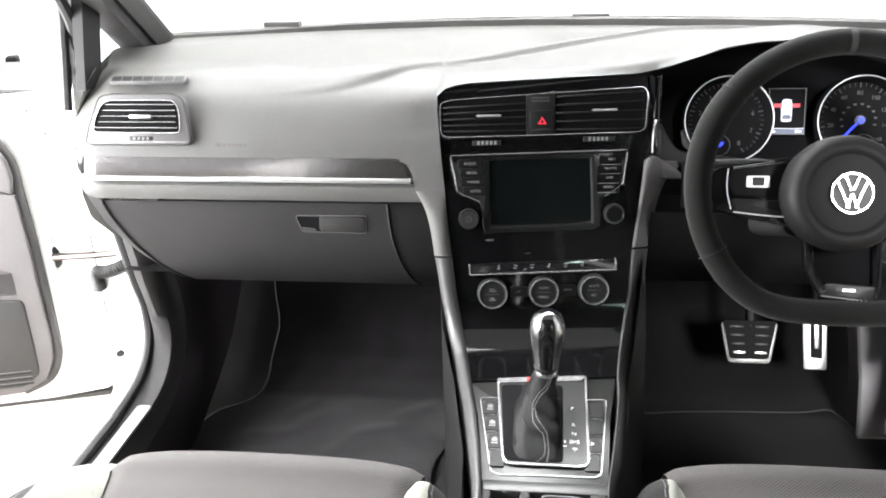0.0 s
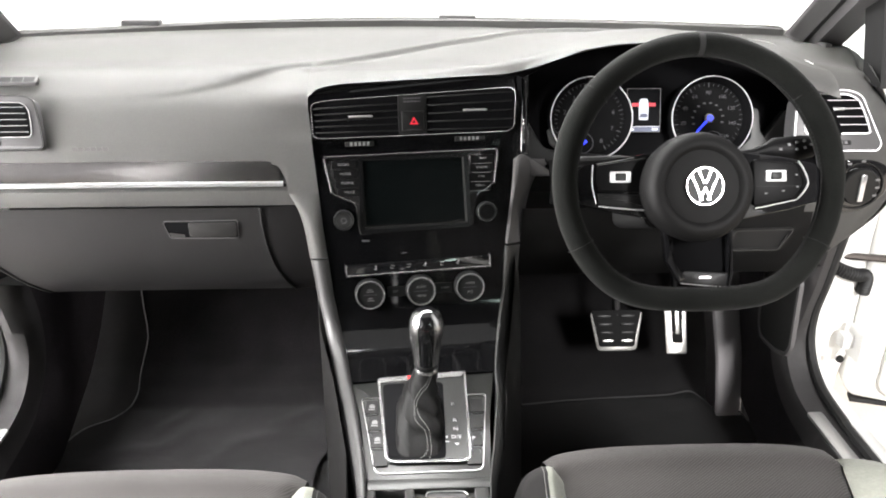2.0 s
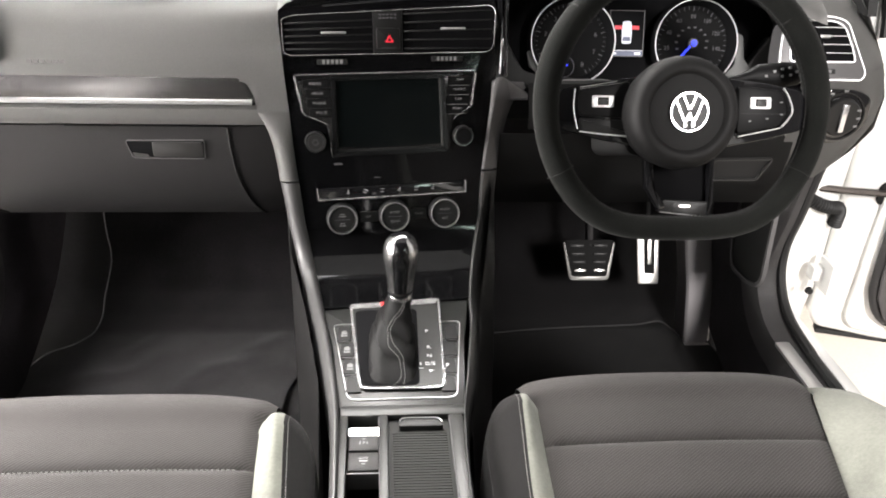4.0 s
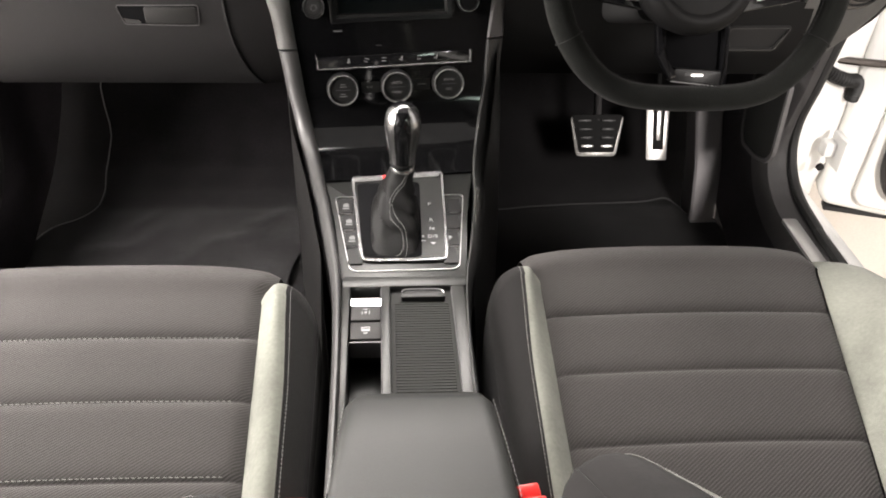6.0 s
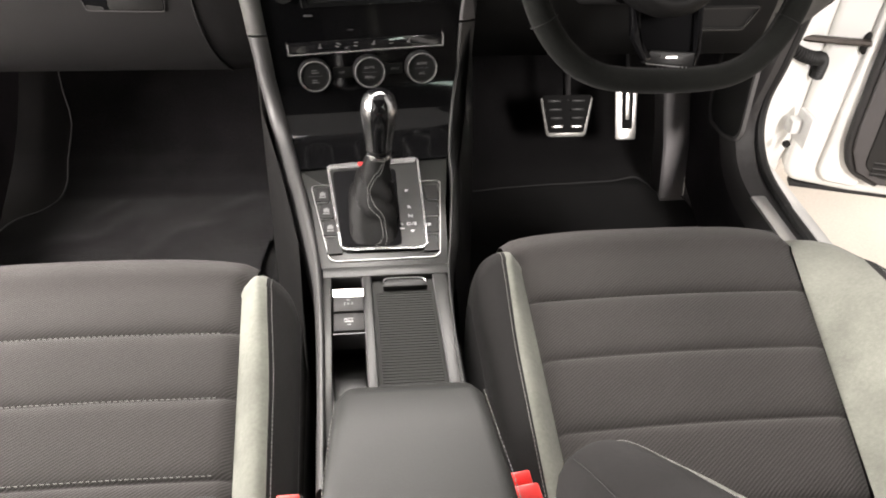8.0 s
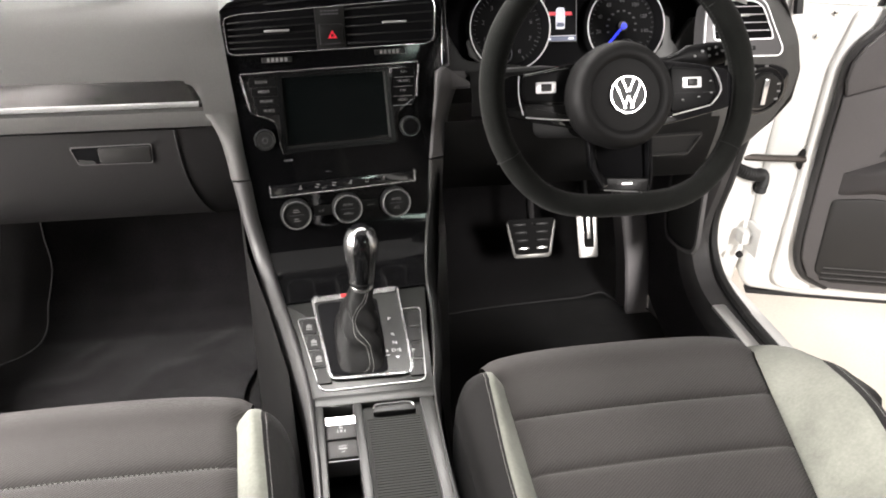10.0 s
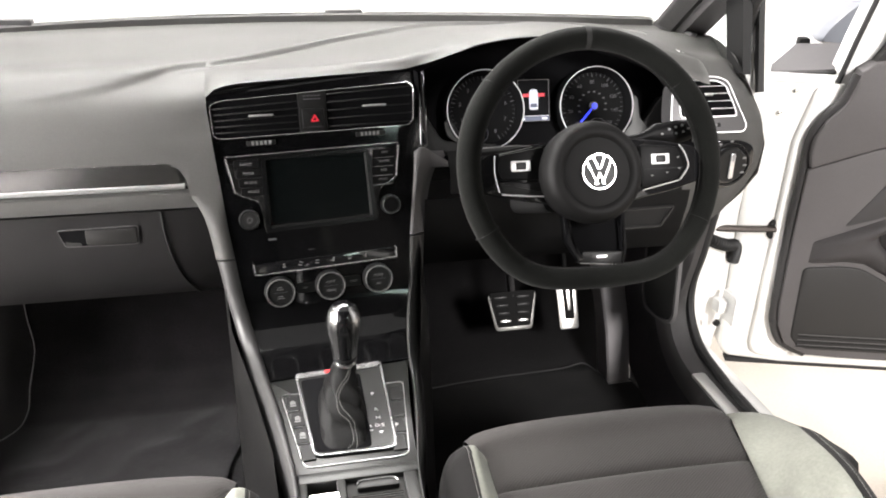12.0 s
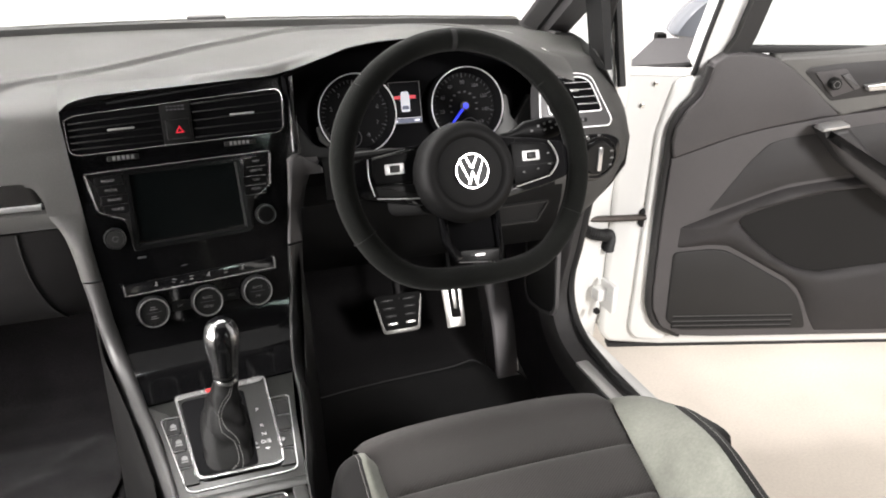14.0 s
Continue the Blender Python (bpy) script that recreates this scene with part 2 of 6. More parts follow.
    if bev:
        edges = [e for e in top.edges]
        bmesh.ops.bevel(bm, geom=edges, offset=bev, segments=seg, profile=0.5, affect="EDGES")
    return bm


def outline(poly, width, c0, c1):
    """A closed raised band of that width along an outline."""
    n = len(poly)
    P = [Vector(p) for p in poly]
    area = sum(P[i].x * P[(i + 1) % n].y - P[(i + 1) % n].x * P[i].y for i in range(n))
    s = 1 if area > 0 else -1
    inner = []
    for i in range(n):
        e1, e2 = (P[i] - P[i - 1]).normalized(), (P[(i + 1) % n] - P[i]).normalized()
        n1, n2 = Vector((-e1.y, e1.x)) * s, Vector((-e2.y, e2.x)) * s
        k = (n1 + n2)
        k = k / max(k.dot(n1), 0.35)
        inner.append(P[i] + k * width)
    rings = [[(p.x, p.y, c0) for p in P], [(p.x, p.y, c1) for p in P], [(p.x, p.y, c1) for p in inner], [(p.x, p.y, c0) for p in inner]]
    bm = bmesh.new()
    vs = [[bm.verts.new(p) for p in r] for r in rings]
    for k in range(4):
        a, b = vs[k], vs[(k + 1) % 4]
        for i in range(n):
            j = (i + 1) % n
            bm.faces.new((a[i], a[j], b[j], b[i]))
    bmesh.ops.recalc_face_normals(bm, faces=bm.faces[:])
    return bm


def rounded(poly, r, n=5):
    """The outline with its corners rounded."""
    P = [Vector(p) for p in poly]
    out = []
    for i, p in enumerate(P):
        q = r[i] if isinstance(r, (list, tuple)) else r
        a, b = (P[i - 1] - p), (P[(i + 1) % len(P)] - p)
        q = min(q, a.length * 0.49, b.length * 0.49)
        a, b = p + a.normalized() * q, p + b.normalized() * q
        for k in range(n + 1):
            t = k / n
            out.append(tuple((1 - t) ** 2 * a + 2 * t * (1 - t) * p + t * t * b))
    return out


def rect(a0, a1, b0, b1, r=0.0, n=4):
    p = [(a0, b0), (a1, b0), (a1, b1), (a0, b1)]
    return rounded(p, r, n) if r else p


def spin(profile, n=40, caps=True):
    """A turned body about c from (radius, c) pairs."""
    rings = [[(r * math.cos(2 * math.pi * k / n), r * math.sin(2 * math.pi * k / n), c) for k in range(n)] for r, c in profile]
    return loft(rings, True, caps)


def tube(pts, r, n=8, closed=False, squash=1.0):
    """A round bar along a smooth line of points; r one radius or one for each."""
    P = [Vector(p) for p in pts]
    N = len(P)
    rings, prev = [], None
    for i in range(N):
        if closed:
            t = (P[(i + 1) % N] - P[i - 1]).normalized()
        else:
            t = (P[min(i + 1, N - 1)] - P[max(i - 1, 0)]).normalized()
        if prev is None:
            prev = Vector((0, 0, 1)) if abs(t.z) < 0.8 else Vector((0, 1, 0))
        u = (prev - t * prev.dot(t)).normalized()
        prev = u
        w = t.cross(u)
        q = r[i] if isinstance(r, (list, tuple)) else r
        rings.append([P[i] + (u * math.cos(2 * math.pi * k / n) * q + w * math.sin(2 * math.pi * k / n) * q * squash) for k in range(n)])
    if closed:
        rings.append(rings[0])
        bm = loft(rings, True, False)
        bmesh.ops.remove_doubles(bm, verts=bm.verts[:], dist=1e-6)
        return bm
    return loft(rings, True, True)


def smooth_line(pts, n=8):
    """Catmull-Rom points through the given ones."""
    P = [Vector(p) for p in pts]
    out = []
    for i in range(len(P) - 1):
        a, b, c, d = P[max(i - 1, 0)], P[i], P[i + 1], P[min(i + 2, len(P) - 1)]
        for k in range(n):
            t = k / n
            out.append(0.5 * ((2 * b) + (c - a) * t + (2 * a - 5 * b + 4 * c - d) * t * t + (3 * b - a - 3 * c + d) * t ** 3))
    out.append(P[-1])
    return out


def joined(*bms):
    """Several pieces of one part in one bmesh."""
    me = bpy.data.meshes.new("tmp")
    out = bmesh.new()
    for b in bms:
        b.to_mesh(me)
        out.from_mesh(me)
        b.free()
    bpy.data.meshes.remove(me)
    return out


def parts(name, bms, mat, parent, m=None):
    """Each piece as a mesh of its own."""
    for b in bms:
        part(name, b, mat, parent, m=m)


def pieces(*bms):
    return bms


def stitches(pts, step=0.0046, length=0.0028, r=0.00022, lift=(0, 0, 0)):
    """A row of short thread stitches along a line."""
    P = [Vector(p) + Vector(lift) for p in pts]
    out, bms, need = [], [], 0.0
    for a, b in zip(P, P[1:]):
        L = (b - a).length
        d = (b - a) / max(L, 1e-9)
        s = need
        while s < L:
            out.append((a + d * s, d))
            s += step
        need = s - L
    bm = bmesh.new()
    for p, d in out:
        side = d.cross(Vector((0, 0, 1)))
        side = side.normalized() if side.length > 1e-4 else Vector((1, 0, 0))
        up = side.cross(d)
        q = [(p + d * (length * e) + side * (r * f) + up * (r * g)) for e in (-0.5, 0.5) for f, g in ((-1.4, -1), (1.4, -1), (1.0, 1), (-1.0, 1))]
        v = [bm.verts.new(x) for x in q]
        for f in ((0, 1, 2, 3), (7, 6, 5, 4), (0, 4, 5, 1), (1, 5, 6, 2), (2, 6, 7, 3), (3, 7, 4, 0)):
            bm.faces.new([v[i] for i in f])
    bmesh.ops.recalc_face_normals(bm, faces=bm.faces[:])
    return bm


def lettering(text, size, depth=0.0003, align="CENTER"):
    """Words as a mesh in the a, b plane, facing along c."""
    cu = bpy.data.curves.new("words", "FONT")
    cu.body, cu.size, cu.extrude, cu.align_x, cu.align_y, cu.resolution_u = text, size, depth, align, "CENTER", 2
    ob = new("words", cu)
    me = bpy.data.meshes.new_from_object(ob.evaluated_get(bpy.context.evaluated_depsgraph_get()))
    bm = bmesh.new()
    bm.from_mesh(me)
    bpy.data.objects.remove(ob)
    bpy.data.curves.remove(cu)
    bpy.data.meshes.remove(me)
    return bm


def axes(o, a, b):
    """A placing whose first two axes run along a and b."""
    a, b = Vector(a).normalized(), Vector(b)
    c = a.cross(b).normalized()
    b = c.cross(a)
    m = Matrix((a, b, c)).transposed().to_4x4()
    m.translation = o
    return m


def smoothstep(a, b, x):
    t = min(max((x - a) / (b - a), 0), 1)
    return t * t * (3 - 2 * t)


def shift(a=0, b=0, c=0):
    return Matrix.Translation((a, b, c))


MIRROR = Matrix.Diagonal((-1, 1, 1, 1))


# ---- the setting: ground, car floor, body shell ----
def car_ground():
    g = part("ground", sheet([[(-60, -60, 0), (60, -60, 0)], [(-60, 60, 0), (60, 60, 0)]]), CONCRETE)
    tagged(g, "pale beige concrete studio floor under the car", "floor", kind="structure")
    ring = []
    for r, z in ((5.0, 0.002), (5.3, 0.06), (5.5, 0.25), (5.6, 0.6), (5.6, 6.0)):
        ring.append([(r * math.cos(2 * math.pi * i / 72), 0.6 + r * math.sin(2 * math.pi * i / 72), z) for i in range(-3, 70)])
    # unseen dull stretch, added so less light comes from the right rear
    w = part("light_blocking_wall", sheet([row[52:] for row in ring], -0.05), material("grey_blocking_wall", (0.16, 0.155, 0.15), 0.9, mottled=0.1, mscale=1.0))
    tagged(w, "unseen plain grey wall added behind the car to hold back light", "wall", kind="structure")
    ring = [row[:53] for row in ring]
    # the backdrop gives off its own light instead of being lit
    b = part("backdrop", sheet(ring, -0.05), glowing("glowing_white_backdrop", (1.0, 0.985, 0.965), 1.7))
    tagged(b, "evenly glowing white studio backdrop curving up from the floor", "backdrop", kind="structure")
    rows = []
    prof = [(-1.5, 0.24), (-0.2, 0.22), (0.35, 0.20), (0.9, 0.195), (1.25, 0.195), (1.40, 0.20), (1.50, 0.24), (1.62, 0.38), (1.70, 0.52), (1.74, 0.70)]
    for y, z in [(p.y, p.z) for p in smooth_line([(0, y, z) for y, z in prof], 4)]:
        rows.append([(x, y, z) for x in (-0.70, -0.5, -0.3, -0.12, 0.12, 0.3, 0.5, 0.70)])
    f = part("floor", sheet(rows, 0.02, True), CARPET)
    tagged(f, "black carpeted car floor rising to the bulkhead", "floor", kind="structure")


def body_shell():
    shell = thing("car_body", "white painted hatchback body with both front doors open", "car", at=(0, 0, 0.15))
    for s in (1, -1):
        k = Matrix.Identity(4) if s > 0 else MIRROR
        # painted hinge pillar behind the door edge
        ring = [(0.712, 1.255), (0.74, 1.262), (0.80, 1.285), (0.822, 1.31), (0.825, 1.42), (0.70, 1.42)]
        part("hinge_pillar", loft([[(x, y - 0.02 * smoothstep(0.6, 0.9, z) + 0.015 * smoothstep(0.36, 0.3, z), z) for x, y in ring] for z in (0.28, 0.32, 0.36, 0.46, 0.6, 0.75, 0.9)]), PAINT, shell, m=k)
        # sill
        part("sill", loft([[(0.700, y, 0.30), (0.705, y, 0.352), (0.72, y, 0.360), (0.745, y, 0.354), (0.762, y, 0.335), (0.768, y, 0.20), (0.70, y, 0.18)] for y in (1.30, 1.2, 1.0, 0.5, 0.05)]), PAINT, shell, m=k)
        scuff = part("scuff_plate", prism(rect(0.660, 0.686, 0.45, 1.125, 0.006), 0.0, 0.005, 0.0015), CHROME, shell, "brushed metal sill scuff plate", m=k @ shift(0, 0, 0.3555))
        # rubber seal round the opening
        line = smooth_line([(0.700, 0.10, 0.362), (0.700, 0.96, 0.366), (0.704, 1.09, 0.366), (0.706, 1.18, 0.378), (0.706, 1.232, 0.42), (0.706, 1.245, 0.48), (0.706, 1.225, 0.56), (0.714, 1.215, 0.66), (0.726, 1.20, 0.78), (0.726, 1.20, 0.90), (0.71, 1.20, 1.0), (0.66, 1.0, 1.18), (0.60, 0.80, 1.33)])
        part("door_seal", tube(line, 0.0085, 8), RUBBER, shell, m=k)
        # sill trim that sweeps up into the kick panel, and the carpeted footwell side within
        low = ((0.0, 0.004), (-0.010, 0.008), (-0.024, 0.011), (-0.036, 0.014), (-0.043, 0.028), (-0.046, 0.055), (-0.048, 0.10), (-0.049, 0.19))
        high = ((0.0, 0.0), (-0.008, -0.012), (-0.022, -0.014), (-0.036, -0.004), (-0.044, 0.020), (-0.047, 0.045), (-0.050, 0.09), (-0.058, 0.40))
        rows = []
        for i, p in enumerate(line[:58]):
            h = (line[i + 1] - line[max(i - 1, 0)]).normalized()
            n = Vector((0, h.z, -h.y))
            w = smoothstep(0.372, 0.50, p.z)
            rows.append([p + Vector((-0.004 + a * (1 - w) + c * w, 0, 0)) + n * (b * (1 - w) + e * w) for (a, b), (c, e) in zip(low, high)])
        part("sill_trim", sheet([r[:6] for r in rows], 0.003, True), PILLAR, shell, "dark grey sill trim rising into the kick panel", m=k)
        part("footwell_side", sheet([r[5:] for r in rows], 0.003, True), FOOTSIDE, shell, m=k)
        if s > 0:
            # no hollow: the pocket's inner shade is given by a flat dark plate
            part("kick_pocket", prism(rounded([(1.330, 0.565), (1.329, 0.46), (1.322, 0.424), (1.306, 0.406), (1.25, 0.411), (1.214, 0.424), (1.200, 0.443), (1.208, 0.562)], 0.010), 0, 0.004), DARK, shell, "kick panel pocket as a flat plate with its shade painted in", m=axes((0.654, 0, 0), (0, 1, 0), (0, 0, 1)) @ Matrix.Diagonal((1, 1, -1, 1)))
            part("pocket_rim", outline(rounded([(1.337, 0.570), (1.336, 0.46), (1.328, 0.420), (1.310, 0.399), (1.25, 0.404), (1.209, 0.417), (1.193, 0.440), (1.202, 0.568)], 0.012), 0.007, 0, 0.007), PILLAR, shell, m=axes((0.654, 0, 0), (0, 1, 0), (0, 0, 1)) @ Matrix.Diagonal((1, 1, -1, 1)))
        # windscreen pillar and its small fixed window
        a0, a1 = Vector((0.675, 1.485, 0.925)), Vector((0.555, 0.70, 1.385))
        sec = [(0.0, 0.0, 0.0), (0.004, -0.05, -0.002), (0.010, -0.095, -0.006), (0.05, -0.10, -0.01), (0.085, -0.05, 0), (0.08, 0.02, 0.0), (0.03, 0.03, 0.0)]
        part("pillar_trim", loft([[a0.lerp(a1, t) + Vector(q) for q in sec] for t in (-0.03, 0.0, 0.1, 0.3, 0.6, 1.0)]), PILLAR, shell, "dark grey windscreen pillar trim", m=k)
        part("pillar_inset", loft([[a0.lerp(a1, t) + Vector(q) for q in ((-0.004, -0.020, 0), (-0.001, -0.072, -0.004), (0.02, -0.072, -0.004), (0.02, -0.020, 0))] for t in (0.02, 0.1, 0.3, 0.6)]), HARD, shell, m=k)
        post = [[(0.686, 1.212, 0.90), (0.688, 1.165, 0.90), (0.702, 1.165, 0.90), (0.70, 1.212, 0.90)], [(0.680, 1.250, 1.05), (0.682, 1.200, 1.05), (0.70, 1.20, 1.05), (0.70, 1.25, 1.05)], [(0.672, 1.288, 1.20), (0.674, 1.238, 1.20), (0.692, 1.238, 1.20), (0.692, 1.288, 1.20)]]
        part("quarter_window_post", loft(post), DARK, shell, m=k)
        part("quarter_pane", loft([[(0.69, 1.31, 0.90), (0.69, 1.19, 0.90), (0.694, 1.19, 0.90), (0.694, 1.31, 0.90)], [(0.69, 1.212, 1.03), (0.69, 1.2, 1.03), (0.694, 1.2, 1.03), (0.694, 1.212, 1.03)]]), GLASS, shell, m=k).visible_shadow = False
        part("pillar_flange", loft([[(0.700, 1.195, 0.86), (0.722, 1.180, 0.86), (0.77, 1.215, 0.86), (0.77, 1.26, 0.86)], [(0.700, 1.245, 1.06), (0.722, 1.230, 1.06), (0.77, 1.26, 1.06), (0.77, 1.29, 1.06)]]), PAINT, shell, m=k)
        part("frame_seal", tube([(0.728, 1.172, 0.868), (0.728, 1.196, 0.95), (0.726, 1.224, 1.06)], 0.0075, 8), RUBBER, shell, m=k)
        # rear flank, door post and rear pillar close the cabin behind the camera
        part("rear_flank", box(0.70, 0.80, -1.55, -0.02, 0.25, 0.88, 0.01), PAINT, shell, m=k)
        part("door_post", loft([[(0.69, 0.06, 0.25), (0.69, -0.10, 0.25), (0.80, -0.10, 0.25), (0.80, 0.06, 0.25)], [(0.57, -0.06, 1.40), (0.57, -0.18, 1.40), (0.66, -0.18, 1.40), (0.66, -0.06, 1.40)]]), PAINT, shell, m=k)
        part("rear_door_pane", loft([[(0.71, -0.08, 0.86), (0.71, -1.0, 0.86), (0.715, -1.0, 0.86), (0.715, -0.08, 0.86)], [(0.60, -0.15, 1.40), (0.60, -1.0, 1.40), (0.605, -1.0, 1.40), (0.605, -0.15, 1.40)]]), TINTED, shell, "lightly tinted rear door glass", m=k)
        part("rear_pillar", loft([[(0.69, -0.9, 0.86), (0.69, -1.55, 0.86), (0.80, -1.55, 0.86), (0.80, -0.9, 0.86)], [(0.57, -0.95, 1.40), (0.57, -1.25, 1.40), (0.66, -1.25, 1.40), (0.66, -0.95, 1.40)]]), PAINT, shell, m=k)
        part("roof_rail", tube([(0.60, 0.78, 1.37), (0.62, 0.3, 1.41), (0.62, -0.5, 1.41), (0.60, -1.2, 1.39)], 0.05, 8), LINER, shell, m=k)
    part("roof", sheet([[(x, y, 1.385 + 0.05 * (1 - ((y + 0.25) / 1.0) ** 2) - 0.05 * (x / 0.6) ** 2) for x in (-0.62, -0.4, 0, 0.4, 0.62)] for y in (0.74, 0.5, 0.0, -0.6, -1.25)], 0.03), LINER, shell)
    part("rear_window", loft([[(-0.72, -1.56, 0.9), (0.72, -1.56, 0.9), (0.72, -1.55, 0.9), (-0.72, -1.55, 0.9)], [(-0.6, -1.26, 1.40), (0.6, -1.26, 1.40), (0.6, -1.25, 1.40), (-0.6, -1.25, 1.40)]]), TINTED, shell, "lightly tinted rear window")
    part("rear_bulkhead", box(-0.75, 0.75, -1.60, -1.52, 0.25, 0.92, 0.01), DARK, shell)
    part("rear_bench", box(-0.66, 0.66, -1.5, -0.85, 0.24, 0.62, 0.05, 3), SIDECLOTH, shell)
    yw = lambda x: 1.62 - 0.26 * x * x
    part("windscreen", sheet([[(x * (1 - 0.16 * t), yw(x) * (1 - t) + 0.76 * t, 0.925 + 0.47 * t) for x in (-0.68, -0.4, 0, 0.4, 0.68)] for t in (0, 0.33, 0.66, 1)], 0.004), GLASS, shell).visible_shadow = False
    part("cowl", sheet([[(x, yw(x) + 0.002, 0.90), (x, yw(x) + 0.012, 0.928), (x, yw(x) + 0.16, 0.915), (x * 1.1, yw(x) + 0.9, 0.86), (x * 1.1, yw(x) + 1.05, 0.6)] for x in (-0.76, -0.68, -0.5, -0.3, 0, 0.3, 0.5, 0.68, 0.76)], 0.01, True), PAINT, shell, "white bonnet beyond the windscreen")
    part("bulkhead", box(-0.72, 0.72, 1.70, 1.74, 0.2, 0.9), CARPET, shell)
    for x in (-0.49, 0.09):
        part("wiper_nozzle", box(x - 0.035, x + 0.035, 1.600 - 0.26 * x * x, 1.625 - 0.26 * x * x, 0.915, 0.9475, 0.004), PILLAR, shell)


car_ground()
body_shell()

# ---- dashboard ----
STACK = axes((0.004, 1.077, 0.626), (math.cos(radians(5)), math.sin(radians(5)), 0), (-math.sin(radians(5)) * math.sin(radians(16.7)), math.cos(radians(5)) * math.sin(radians(16.7)), math.cos(radians(16.7))))
on_stack = lambda a, b, c=0.0: STACK @ Vector((a / 1000, b / 1000, c / 1000))


def keyed(x, table):
    xs, ys = zip(*table)
    return float(np.interp(x, xs, ys))


CREST_Y = ((-0.72, 1.212), (-0.2, 1.212), (-0.10, 1.19), (0.10, 1.19), (0.18, 1.175), (0.30, 1.165), (0.45, 1.165), (0.58, 1.155), (0.72, 1.155))
CREST_Z = ((-0.72, 0.924), (-0.25, 0.924), (-0.15, 0.922), (0.0, 0.926), (0.13, 0.935), (0.20, 0.957), (0.286, 0.974), (0.36, 0.979), (0.44, 0.972), (0.52, 0.952), (0.58, 0.932), (0.64, 0.924), (0.72, 0.915))
LINE_Y = ((-0.72, 1.16), (-0.46, 1.16), (-0.36, 1.165), (-0.264, 1.180), (-0.20, 1.201), (-0.134, 1.238), (-0.056, 1.280), (0.03, 1.330), (0.126, 1.380), (0.232, 1.435), (0.348, 1.486), (0.45, 1.515), (0.72, 1.60))


def eased(x, table, w=0.03):
    """The table's value, averaged over a short stretch about x."""
    return sum(keyed(x + w * i / 4, table) for i in range(-4, 5)) / 9


def along(pts, fractions):
    """Points of a line at those fractions of its length."""
    run = [0.0]
    for p, q in zip(pts, pts[1:]):
        run.append(run[-1] + (q - p).length)
    cols = [np.interp([f * run[-1] for f in fractions], run, [p[i] for p in pts]) for i in range(3)]
    return [Vector(v) for v in zip(*cols)]


def dash_profile(x, yb, zb, drop=0.018, crest=None, foot=None):
    """The top pad's section at x, from the windscreen to its front edge."""
    yw, yc, zc = 1.61 - 0.26 * x * x, crest or eased(x, CREST_Y), eased(x, CREST_Z, 0.02)
    zc0 = 0.934 + (zc - 0.928) * 0.35
    pts = smooth_line([(x, yw, 0.935), (x, yw - 0.045, 0.925), (x, (yw + yc) / 2, zc0), (x, yc + 0.07, zc - 0.001), (x, yc, zc), (x, yc - 0.28 * (yc - yb), zc - max(0.6 * drop, 0.13 * (zc - zb))), (x, yb + 0.38 * (yc - yb), zc - max(drop, 0.37 * (zc - zb))), (x, yb + 0.11 * (yc - yb), zc - 0.72 * (zc - zb)), (x, yb, zb)], 12)
    if -0.30 < x < -0.03:
        # beside the stack the pad comes forward to lie flush with it
        w = smoothstep(-0.29, -0.155, x) if x <= -0.1483 else smoothstep(-0.03, -0.14, x)
        for p in pts:
            flush = 1.0625 + (p.z - 0.626) * 0.2985
            if p.y > flush:
                p.y += (flush - p.y) * w * smoothstep(0.924, 0.882, p.z)
    if foot:
        # cut off where the section comes down to the centre stack's head
        n = next(i for i, p in enumerate(pts) if p.y < yc and p.z <= foot[1])
        pts = pts[:n] + [pts[n - 1].lerp(pts[n], (pts[n - 1].z - foot[1]) / max(pts[n - 1].z - pts[n].z, 1e-6))]
        gap = foot[0] - pts[-1].y
        for p in pts:
            p.y += gap * smoothstep(yc, pts[-1].y, p.y)
    yl = min(max(eased(x, LINE_Y, 0.05), pts[-1].y + 0.016), yw - 0.05)
    # a raised ledge runs across the pad and fades towards the windscreen
    a = max(i for i, p in enumerate(pts) if p.y > yl + 0.013)
    b = min(i for i, p in enumerate(pts) if p.y < yl - 0.013)
    at = lambda e: Vector((x, yl + e, float(np.interp(yl + e, [p.y for p in pts[b:a - 1:-1]], [p.z for p in pts[b:a - 1:-1]]))))
    ledge = [at(e) for e in (0.013, 0.009, 0.006, 0.003, 0.0, -0.003, -0.006, -0.009, -0.013)]
    out = along(pts[:a + 1] + ledge[:1], [i / 22 for i in range(22)]) + ledge + along(ledge[-1:] + pts[b:], [i / 24 for i in range(1, 25)])
    rise = 0.0080 * (0.10 + 0.90 * smoothstep(-0.42, -0.10, x)) * smoothstep(0.62, 0.50, x)
    for p in out:
        t = min(max((p.y - yl) / max(yw - yl, 0.05), 0), 1)
        p.z += rise * smoothstep(yl - 0.006, yl + 0.005, p.y) * (1 - t)
    return out


def end_round(x):
    e = max(abs(x) - 0.662, 0) / 0.06
    return 0.055 * e * e


END_X = ((0.60, 0.675), (0.638, 0.698), (0.663, 0.716), (0.714, 0.739), (0.728, 0.752), (0.759, 0.757), (0.806, 0.748), (0.857, 0.727), (0.893, 0.698), (0.923, 0.672), (0.935, 0.668))


def bulged(rows, most=0.729):
    """The dash end swells out at mid height and draws in towards the top."""
    out = []
    for r in rows:
        q = []
        for p in r:
            x, y, z = p
            a = abs(x)
            if a > 0.60:
                w = (a - 0.60) * (min(eased(z, END_X, 0.028), most) - 0.60) / 0.1243 + 0.60
                f = smoothstep(1.34, 1.20, y)
                a = a + (w - a) * f
            q.append((math.copysign(a, x), y, z))
        out.append(q)
    return out


